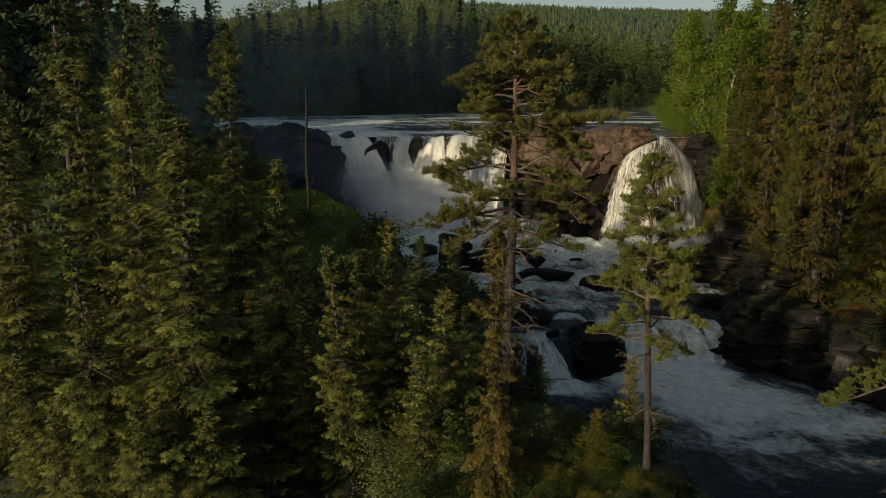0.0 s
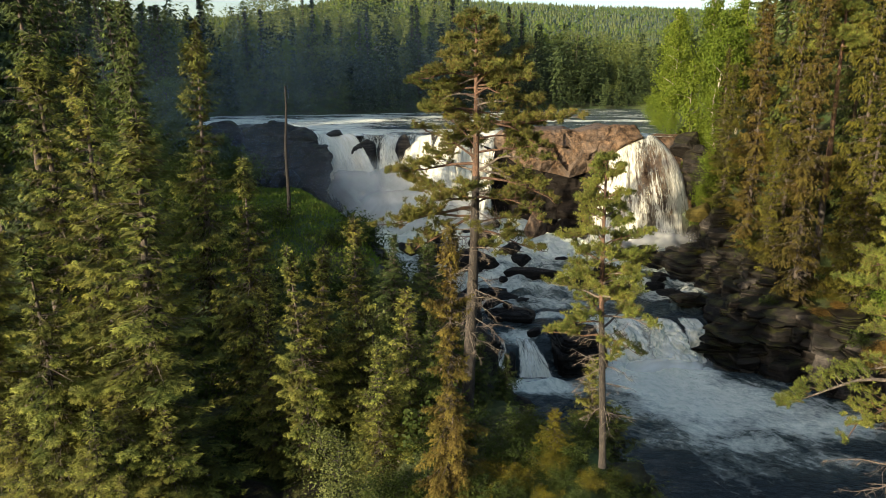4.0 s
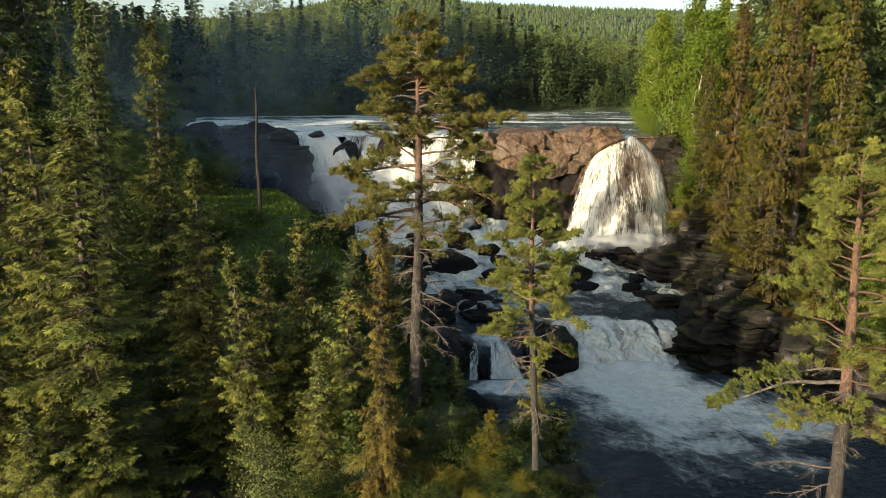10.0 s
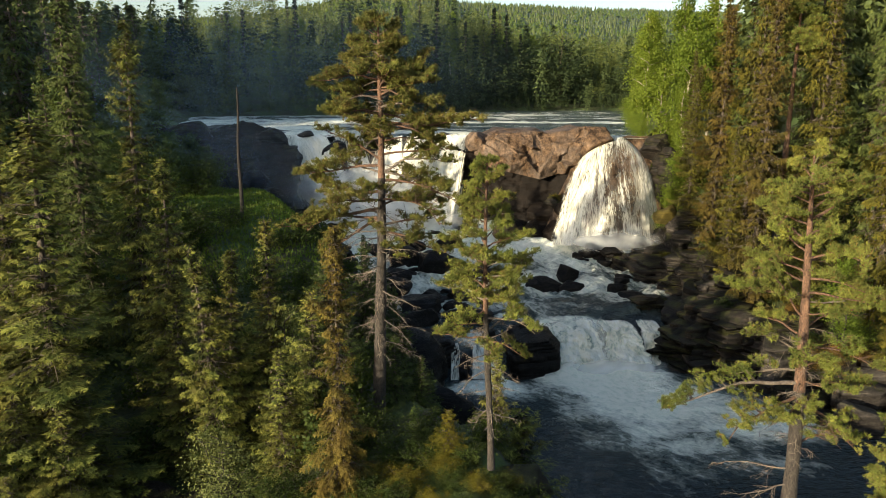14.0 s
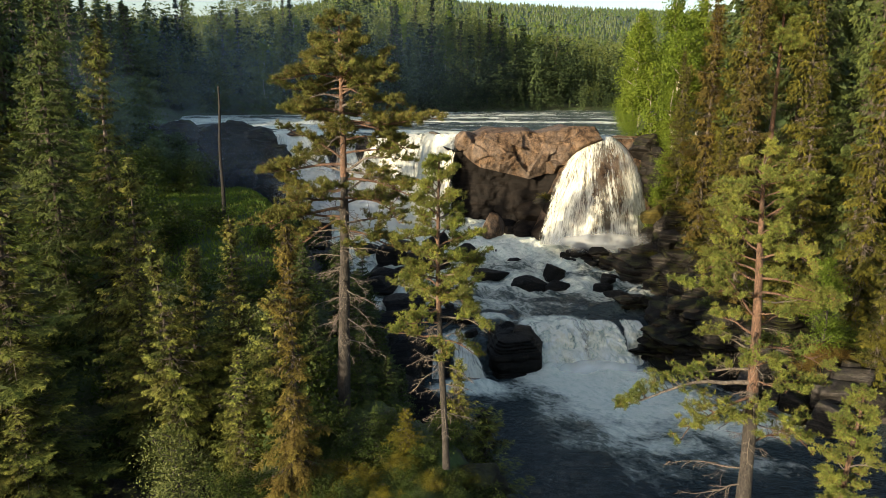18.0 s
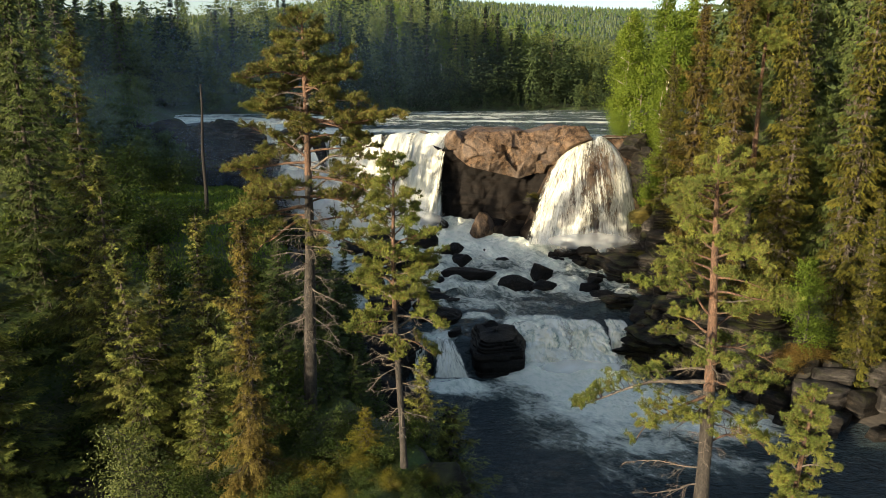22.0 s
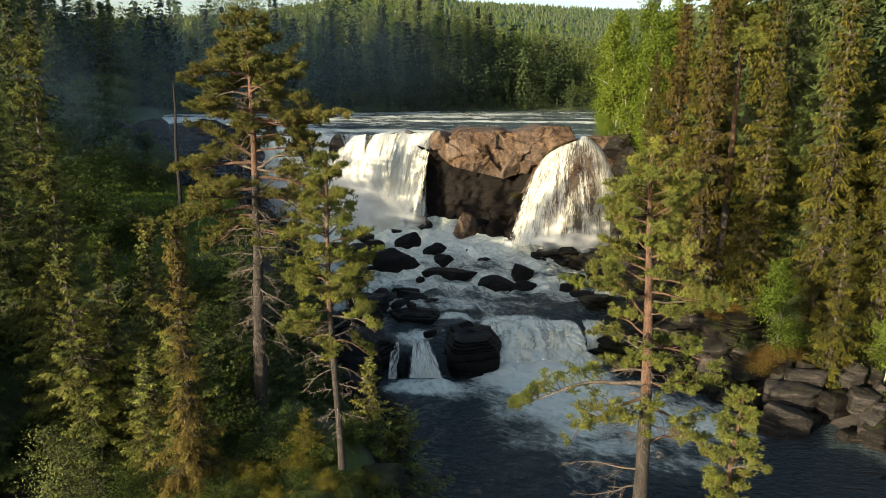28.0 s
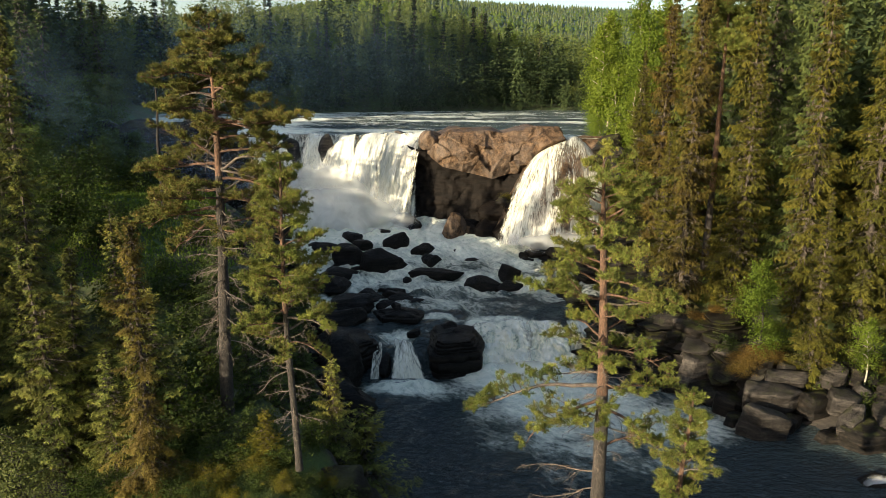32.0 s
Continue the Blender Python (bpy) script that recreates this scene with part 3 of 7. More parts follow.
def curtain(name, label, top, foot, n_across, n_down, out, veil, seed, lumps=0.7, fan=1.0, drop=1.7):
    """A sheet of falling water: top and foot give a point for 0..1 across; it shoots out, then drops."""
    u, v = np.linspace(0, 1, n_across), np.linspace(0, 1, n_down)
    U, V = np.meshgrid(u, v, indexing="ij")
    T, F = np.array([top(a) for a in u]), np.array([foot(a) for a in u])
    fall = V ** drop
    P = np.empty((*U.shape, 3))
    P[..., 0] = T[:, None, 0] + (F - T)[:, None, 0] * V ** fan
    P[..., 1] = T[:, None, 1] + (F - T)[:, None, 1] * V
    P[..., 2] = T[:, None, 2] + (F - T)[:, None, 2] * fall
    width = np.linalg.norm(T[-1] - T[0]) + np.linalg.norm(F[-1] - F[0])
    high = float(np.mean(T[:, 2] - F[:, 2]))
    ridge = 1.3 * vnoise(U * width / 2, V * high * 0.12, seed + 8, 2, 4.5) + 0.8 * vnoise(U * width / 2, V * high * 0.2, seed, 4, 1.6) + 1.2 * vnoise(U * width / 2, V * high, seed + 1, 3, 2.6) * V
    P[..., 0] += 0.5 * lumps * vnoise(U * width / 2 + 9, V * high * 0.5, seed + 5, 3, 2.0) * V
    P[..., 1] -= out * np.sin(np.pi * np.minimum(V * 1.1, 1)) * 0.5 + lumps * ridge * (0.25 + V)
    me = mesh_of(name, P, grid_faces(n_across, n_down), M_FALL, True, uv=np.stack([U * width / 2, V * high], -1).reshape(-1, 2), attr={"veil": np.array([[veil(a, b) for b in v] for a in u])})
    return tagged(new(name, me), label, "waterfall", kind="structure")


def gush(label, top_x, foot_x, foot_y, out, veil, seed, lumps, n=70, foot_z=7.0, name="waterfall_gush", soft=0.9):
    """One arm of the main fall, from the lip to its foot."""
    def top(a):
        x = top_x[0] + (top_x[1] - top_x[0]) * a
        return Vector((x, float(cliff_line(x)) + 0.8 + 0.3 * math.sin(x * 1.7), 21.95 + 0.18 * math.sin(x * 1.1 + seed)))
    def foot(a):
        x = foot_x[0] + (foot_x[1] - foot_x[0]) * a
        return Vector((x, foot_y[0] + (foot_y[1] - foot_y[0]) * a + 0.7 * math.sin(x * 0.9 + seed), foot_z))
    def cover(a, b):
        return veil + 0.35 * math.sin(a * 9 + seed) * math.sin(a * 23 + 3 * b + seed) * (1 - 0.6 * b) - 0.9 * max(0, 1 - min(a, 1 - a) * (top_x[1] - top_x[0]) / soft) + 0.3 * b
    return curtain(name, label, top, foot, n, 60, out, cover, seed, lumps, fan=0.9)


gush("thin white veil of water over the dark cliff", (-20.5, 13.2), (-16.5, 11.4), (122.5, 122.5), 1.0, 0.16, 41, 0.8, 150, name="waterfall_veil")
gush("broad white arm of the waterfall sloping off the shaded cliff", (-20.4, -14.6), (-17.0, -6.0), (120.5, 117.2), 3.4, 1.15, 42, 0.9, 60)
gush("narrow white spout beside a brown rock", (-15.1, -13.9), (-13.4, -9.5), (121.0, 119.5), 1.6, 0.85, 40, 0.6, 30)
gush("white arm of the waterfall between two brown rocks", (-8.7, -5.3), (-9.6, -4.0), (119.5, 118.5), 2.6, 0.9, 43, 1.1, 44)
gush("heavy billowing plume of the waterfall", (-2.8, 0.4), (-6.5, 1.6), (118.2, 117.4), 4.6, 1.0, 44, 1.5, 60)
gush("sunlit billowing arm of the waterfall", (1.0, 6.4), (-2.4, 4.6), (116.8, 117.6), 5.0, 1.0, 48, 1.4, 70, soft=1.6)
gush("broad sunlit arm of the waterfall beside the brown rock", (5.4, 12.6), (3.0, 9.2), (118.4, 119.6), 3.4, 1.1, 45, 1.2, 80, soft=2.2)
gush("thin strand of water falling past the brown rock", (11.6, 13.4), (8.8, 10.2), (119.4, 120.0), 2.2, 0.6, 46, 0.7, 34)


def right_top(a):
    return Vector((35.2 + 7.6 * a, 126.2, 22.1 - 2.6 * (2 * a - 1) ** 2))


def right_foot(a):
    return Vector((24.6 + 19.6 * a, 107.5 - 3.5 * math.sin(math.pi * a) + 6 * a * a, 6.6))


def right_veil(a, b):
    middle = math.exp(-((a - 0.55) / 0.2) ** 2)
    return 0.58 - 0.56 * middle * min(1, b * 3) * (1.35 - b) - 0.6 * max(0, 1 - min(a, 1 - a) / 0.05) + 0.35 * max(0, b - 0.8)


curtain("waterfall_side", "fan-shaped sunlit waterfall spreading over brown rock", right_top, right_foot, 110, 70, 3.5, right_veil, 47, 0.6, fan=0.62, drop=1.5)


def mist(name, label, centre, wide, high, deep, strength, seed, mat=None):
    """A bank of hanging spray, also of painted haze: a bent sheet that thins out to nothing at its borders."""
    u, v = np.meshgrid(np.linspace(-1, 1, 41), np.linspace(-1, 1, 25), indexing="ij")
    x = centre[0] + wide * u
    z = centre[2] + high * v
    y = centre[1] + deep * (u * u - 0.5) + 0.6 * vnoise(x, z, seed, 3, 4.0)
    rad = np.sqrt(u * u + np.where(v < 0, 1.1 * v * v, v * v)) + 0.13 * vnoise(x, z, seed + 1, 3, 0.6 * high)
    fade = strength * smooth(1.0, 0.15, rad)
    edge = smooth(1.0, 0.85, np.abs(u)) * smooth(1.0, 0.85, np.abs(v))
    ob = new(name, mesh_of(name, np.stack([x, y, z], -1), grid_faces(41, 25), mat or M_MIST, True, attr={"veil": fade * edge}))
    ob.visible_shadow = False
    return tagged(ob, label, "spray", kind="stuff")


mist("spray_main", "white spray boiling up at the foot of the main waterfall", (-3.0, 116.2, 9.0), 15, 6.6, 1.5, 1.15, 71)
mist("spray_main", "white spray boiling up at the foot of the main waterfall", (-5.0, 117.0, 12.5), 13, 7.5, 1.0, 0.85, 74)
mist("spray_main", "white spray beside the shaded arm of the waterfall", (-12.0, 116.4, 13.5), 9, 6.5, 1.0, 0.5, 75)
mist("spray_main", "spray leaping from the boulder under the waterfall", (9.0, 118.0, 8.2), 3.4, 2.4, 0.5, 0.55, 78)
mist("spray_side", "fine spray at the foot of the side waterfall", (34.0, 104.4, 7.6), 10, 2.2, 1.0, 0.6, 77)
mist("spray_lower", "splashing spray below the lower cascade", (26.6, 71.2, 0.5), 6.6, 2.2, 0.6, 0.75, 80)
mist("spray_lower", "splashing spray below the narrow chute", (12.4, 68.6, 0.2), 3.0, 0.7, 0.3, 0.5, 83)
mist("haze_drift", "thin blue sheet painted as haze before the far wood", (-58, 196, 38), 92, 28, 4.0, 0.040, 86, M_HAZE)
mist("haze_drift", "blue sheet painted as haze before the distant hill", (120, 396, 80), 210, 62, 6.0, 0.06, 98, M_HAZE)
mist("haze_drift", "thin blue sheet painted as haze over the river", (-40, 158, 38), 80, 26, 4.0, 0.028, 92, M_HAZE)
mist("haze_drift", "thin blue sheet painted as haze before the shaded bank", (-42, 92, 26), 32, 17, 4.0, 0.055, 95, M_HAZE)
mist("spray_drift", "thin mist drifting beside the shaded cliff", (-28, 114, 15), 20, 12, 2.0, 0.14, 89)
mist("haze_drift", "blue sheet painted as haze before the shaded cliff", (-30, 112, 17), 22, 12, 2.0, 0.07, 90, M_HAZE)

# ---- rocks ----
def ico(levels):
    bm = bmesh.new()
    bmesh.ops.create_icosphere(bm, subdivisions=levels, radius=1)
    v = np.array([p.co for p in bm.verts])
    f = np.array([[p.index for p in q.verts] for q in bm.faces])
    bm.free()
    return v, f


ICO3, ICO4, ICO5 = ico(3), ico(4), ico(5)


def noise3(v, seed, scale):
    """Smooth noise at points in space."""
    a = vnoise(v[:, 0] + seed * 3.1, v[:, 1] + v[:, 2] * 0.7, seed, 3, scale)
    b = vnoise(v[:, 2] + seed * 1.7, v[:, 0] - v[:, 1] * 0.6, seed + 1, 3, scale)
    return (a + b) * 0.7


def rock_mesh(seed, size, mat, planes=16, beds=0.0, base=ICO4, rough=0.13):
    """An angular boulder: a ball cut by planes, roughened, with bedding steps where beds is their thickness."""
    rng = np.random.default_rng(seed)
    v, f = base
    n = rng.normal(size=(planes, 3))
    n /= np.linalg.norm(n, axis=1, keepdims=True)
    d = rng.uniform(0.5, 0.86, planes)
    along = v @ n.T
    r = np.where(along > 0.05, d / np.maximum(along, 0.05), 9).min(1)
    p = v * 1.2 * np.minimum(r, 1.0)[:, None] * np.asarray(size)
    if beds:
        layer = np.floor(p[:, 2] / beds + 0.25 * np.sin(p[:, 0] * 0.5 + seed))
        step = np.random.default_rng(seed + 5).uniform(-1, 1, 400)[(layer.astype(int) % 400)]
        p[:, :2] *= 1 + 0.10 * step[:, None]
        frac = p[:, 2] / beds - np.floor(p[:, 2] / beds)
        p[:, :2] *= 1 - 0.05 * (np.abs(frac - 0.5) > 0.38)[:, None]
    k = noise3(p, seed, 0.9 * min(size))
    p += v * (k * rough * min(size))[:, None] + v * (noise3(p, seed + 9, 0.3 * min(size)) * rough * 0.5 * min(size))[:, None]
    return mesh_of("boulder", p, f, mat, False)


ROCKS = {}


def rock(x, y, z, size, mat, label, turn=0.0, seed=1, name="boulder", beds=0.0, tilt=(0, 0), group="", base=ICO4):
    key = (seed, mat.name, beds, tuple(np.round(size, 1)))
    if key not in ROCKS:
        ROCKS[key] = rock_mesh(seed, size, mat, beds=beds, base=base)
    ob = new(name, ROCKS[key])
    ob.matrix_world = pose(x, y, z, tilt[0], tilt[1], turn)
    return tagged(ob, label, "rock", group)


def facets(x, z, seed, size, amp):
    """Flat broken faces: each patch of the wall lies in a plane of its own."""
    rng = np.random.default_rng(seed)
    n = int(max(8, (x.max() - x.min()) * (z.max() - z.min()) / size ** 2))
    cx, cz = rng.uniform(x.min(), x.max(), n), rng.uniform(z.min(), z.max(), n)
    d = np.hypot(x[..., None] - cx, (z[..., None] - cz) * 1.15) + 0.25 * size * vnoise(x, z, seed + 2, 3, size)[..., None] * rng.uniform(-1, 1, n)
    k = d.argmin(-1)
    gx, gz, off = rng.normal(0, 0.34, n), rng.normal(0, 0.30, n), rng.normal(0, 0.35, n)
    near = np.sort(d, -1)
    groove = smooth(0.22, 0.0, near[..., 1] - near[..., 0])
    return amp * (off[k] * size * 0.5 + gx[k] * (x - cx[k]) + gz[k] * (z - cz[k])) + 0.16 * amp * groove


def block_rock(name, label, x0, x1, front, z0, z1, depth, mat, seed, nx=90, nz=46, facet=0.8, lean=0.0, bulge=1.0, even=False):
    """A cliff block: a bent front face with a top that runs back, rough and bedded."""
    u, w = np.linspace(0, 1, nx), np.linspace(0, 1, nz)
    U, W = np.meshgrid(u, w, indexing="ij")
    top = 0.62
    x = x0 + (x1 - x0) * U
    lo, hi = z0(U), z1(U)
    t = np.clip(W / top, 0, 1)
    z = lo + (hi - lo) * t
    back = np.clip((W - top) / (1 - top), 0, 1)
    y = front(U) + lean * t - bulge * np.sin(np.pi * t) + depth * back
    z = z + 0.5 * vnoise(x, y, seed + 3, 3, 4.0) * (back > 0) + 0.4 * back
    y = y + 1.3 * vnoise(x, z * 1.3, seed, 3, 5.0) + facets(x, z + 0.6 * y, seed + 6, 3.4, facet) + 0.16 * vnoise(x, z, seed + 4, 3, 0.9) + 0.30 * vnoise(x * 1.6, z, seed + 9, 4, 1.7)
    side = np.minimum(U, 1 - U) * (x1 - x0)
    y = y + 2.5 * smooth(2.0, 0, side) + 1.2 * smooth(5.0, 0, side)
    me = mesh_of(name, np.stack([x, y, z], -1), grid_faces(nx, nz), mat, even)
    return tagged(new(name, me), label, "cliff", kind="structure")


block_rock("brown_cliff", "sunlit brown rock shoulder between the two waterfalls", 13.2, 36.5, lambda u: 121.8 + 0.9 * u, lambda u: np.interp(u, [0, 0.12, 0.5, 0.75, 1], [18.6, 16.8, 14.8, 16.4, 20.0]), lambda u: np.interp(u, [0, 0.05, 0.16, 0.5, 0.58, 0.66, 0.8, 1], [20.0, 21.6, 22.7, 22.9, 22.3, 22.7, 23.2, 22.4]), 9, M_BROWN, 61, nx=170, nz=90, facet=0.5, lean=1.8, bulge=1.5, even=True)
block_rock("undercut_cliff", "undercut rock wall below the brown shoulder, coloured dark as shade", 3.5, 34, lambda u: 124.8 - 4.8 * u ** 1.5, lambda u: 4.0 + 0 * u, lambda u: np.interp(u, [0, 0.15, 0.5, 1], [20.8, 20.6, 17.5, 17.5]), 3, M_UNDER, 67, nx=120, nz=80, facet=0.35, lean=2.4, bulge=-0.6, even=True)
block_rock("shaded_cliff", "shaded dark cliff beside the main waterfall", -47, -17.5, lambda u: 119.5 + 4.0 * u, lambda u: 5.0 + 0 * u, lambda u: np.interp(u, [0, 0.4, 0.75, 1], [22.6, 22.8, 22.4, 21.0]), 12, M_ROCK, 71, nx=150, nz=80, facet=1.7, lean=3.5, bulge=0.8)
for x, y, z, s, turn, seed in ((33.6, 124.8, 20.9, (4.4, 3.4, 2.6), 8, 403), (14.6, 126.0, 20.9, (2.6, 2.4, 2.0), 20, 404), (30.2, 123.2, 17.2, (3.0, 2.2, 1.8), 30, 405)):
    rock(x, y, z, s, M_BROWN, "sunlit brown rock between the two waterfalls", turn, seed, "cliff_rock", group="brown cliff rocks", base=ICO5)
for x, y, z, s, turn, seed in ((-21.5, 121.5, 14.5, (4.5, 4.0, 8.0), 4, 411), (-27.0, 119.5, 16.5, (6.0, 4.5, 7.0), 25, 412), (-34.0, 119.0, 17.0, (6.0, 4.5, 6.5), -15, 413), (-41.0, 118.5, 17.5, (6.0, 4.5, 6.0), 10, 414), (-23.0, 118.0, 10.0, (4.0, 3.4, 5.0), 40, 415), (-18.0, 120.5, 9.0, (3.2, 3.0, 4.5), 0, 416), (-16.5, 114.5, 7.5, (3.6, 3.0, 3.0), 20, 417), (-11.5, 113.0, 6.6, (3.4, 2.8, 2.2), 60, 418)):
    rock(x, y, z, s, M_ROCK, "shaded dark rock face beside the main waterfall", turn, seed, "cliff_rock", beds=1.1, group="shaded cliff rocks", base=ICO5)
rng = np.random.default_rng(41)
for k in range(13):
    big = rng.uniform(0.9, 2.1)
    rock(-43 + 1.75 * k + rng.normal(0, 0.5), 120.0 + 0.12 * k + rng.uniform(-0.8, 1.6), 21.9 + rng.uniform(-0.5, 0.4), (1.5 * big, 1.1 * big, 0.85 * big), M_PALE if k % 3 else M_ROCK, "rounded boulder along the top of the shaded cliff", rng.uniform(0, 180), 430 + k % 6, group="cliff-top boulders")
for x, y, z, s, turn, seed in ((-13.5, 110.5, 6.0, (3.0, 2.4, 2.2), 20, 1), (-17.5, 111.5, 9.0, (2.4, 2.0, 2.0), 60, 2), (-20.5, 113.0, 12.0, (2.6, 2.0, 2.2), 10, 3), (-9.0, 108.5, 5.0, (2.6, 2.0, 1.8), 80, 4), (-23.5, 114.5, 15.5, (2.4, 1.8, 2.0), 35, 5)):
    rock(x, y, z, s, M_ROCK, "dark boulder below the shaded cliff", turn, 440 + seed, group="cliff-foot boulders")
# the slope under the side fall
u, w = np.meshgrid(np.linspace(0, 1, 60), np.linspace(0, 1, 50), indexing="ij")
ta, tb = np.array([35.0, 126.8, 22.0]), np.array([46.0, 127.0, 22.4])
fa, fb = np.array([23.5, 112.0, 4.0]), np.array([45.0, 113.0, 4.0])
P = (ta + (tb - ta) * u[..., None]) * (1 - w[..., None]) + (fa + (fb - fa) * u[..., None]) * w[..., None]
P[..., 2] = 22.0 - 18.0 * w ** 1.5 + 0.6 * vnoise(P[..., 0], w * 20, 77, 4, 2.0)
P[..., 1] += 1.0 + 0.7 * vnoise(P[..., 0], P[..., 2], 78, 4, 2.5)
tagged(new("fall_slope", mesh_of("fall_slope", P, grid_faces(60, 50), M_BROWN)), "wet brown rock slope under the side waterfall", "cliff", kind="structure")

# rocks standing in the lip of the main fall
for x, y, z, s, seed in ((-11.6, 124.6, 17.6, (2.7, 2.4, 4.2), 3), (-4.0, 124.4, 17.7, (1.8, 2.2, 3.8), 5), (0.7, 126.0, 20.0, (0.8, 1.2, 1.6), 7), (-17.5, 128.5, 21.8, (2.0, 1.6, 1.0), 9), (8, 131, 21.9, (1.2, 1.0, 0.5), 11)):
    rock(x, y, z, s, M_PALE, "rounded grey-brown rock in the lip of the waterfall", seed * 31, seed, group="lip rocks")
# black rocks in the rapids: x, y, z, half sizes, turn, seed
RAPIDS = [(9.2, 109.4, 5.9, (2.3, 1.6, 1.9), 10, 1), (13.1, 107.0, 5.4, (2.2, 1.5, 1.5), 40, 2), (14.4, 103.0, 4.7, (1.7, 1.2, 1.4), 10, 17), (6.9, 99.8, 4.3, (3.6, 2.2, 2.9), 15, 7), (2.0, 102.6, 4.6, (2.6, 2.0, 3.2), 30, 6), (15.0, 97.4, 4.0, (3.9, 1.5, 1.4), 0, 3), (25.5, 98.4, 4.2, (2.4, 1.6, 1.8), 60, 5), (21.7, 93.2, 3.5, (2.6, 1.5, 1.7), 15, 4), (25.2, 93.2, 3.4, (2.2, 1.4, 1.4), 5, 8), (20.4, 103.4, 4.5, (1.2, 0.8, 0.8), 0, 19), (3.3, 109.0, 5.6, (2.0, 1.5, 1.5), 20, 18), (0.6, 112.5, 5.6, (2.2, 1.8, 1.6), 30, 20), (-2.6, 108, 4.8, (3.0, 2.6, 2.0), 0, 10), (0.6, 97.5, 3.8, (3.2, 2.4, 1.9), 33, 11), (33.5, 104.5, 6.0, (2.2, 1.6, 1.2), 20, 14), (20.5, 119.5, 6.8, (3.0, 1.8, 1.2), 0, 16), (11.0, 96.0, 3.6, (0.7, 0.5, 0.5), 0, 12), (18.5, 107.5, 5.2, (0.8, 0.6, 0.5), 0, 13)]
rng = np.random.default_rng(64)
for cx, cy, sx, sy, n in ((3.0, 104, 3.5, 7, 8), (9.0, 88, 3.5, 3.0, 9), (22, 96, 6, 3, 2), (33, 92, 2.5, 6, 8), (31, 106, 4, 2.5, 5)):
    for k in range(n):
        x, y, big = cx + rng.normal(0, sx * 0.6), cy + rng.normal(0, sy * 0.6), rng.uniform(0.5, 1.5)
        RAPIDS.append((x, y, float(water_level(x, y)) + rng.uniform(-0.2, 0.15) * big, (1.3 * big, 0.9 * big, 0.75 * big), rng.uniform(-40, 40), 30 + k % 7))
for x, y, z, s, turn, seed in RAPIDS:
    rock(x, y, z, (s[0], s[1], 0.86 * s[2]), M_WET, "wet black boulder in the white rapids", turn, seed + 20, base=ICO4 if s[0] > 1.6 else ICO3, group="boulders in the rapids")
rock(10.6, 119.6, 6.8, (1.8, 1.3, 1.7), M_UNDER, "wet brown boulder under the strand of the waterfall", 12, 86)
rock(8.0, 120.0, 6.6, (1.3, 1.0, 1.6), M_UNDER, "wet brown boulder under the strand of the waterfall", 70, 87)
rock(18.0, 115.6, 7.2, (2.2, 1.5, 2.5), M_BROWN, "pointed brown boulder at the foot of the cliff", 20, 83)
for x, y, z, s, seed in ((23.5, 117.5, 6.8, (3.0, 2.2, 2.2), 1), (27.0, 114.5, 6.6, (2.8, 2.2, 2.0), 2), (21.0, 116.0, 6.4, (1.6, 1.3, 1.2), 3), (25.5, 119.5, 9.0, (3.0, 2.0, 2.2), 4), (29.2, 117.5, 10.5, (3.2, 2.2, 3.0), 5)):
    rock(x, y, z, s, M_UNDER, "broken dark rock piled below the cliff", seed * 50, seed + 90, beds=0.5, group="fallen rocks")
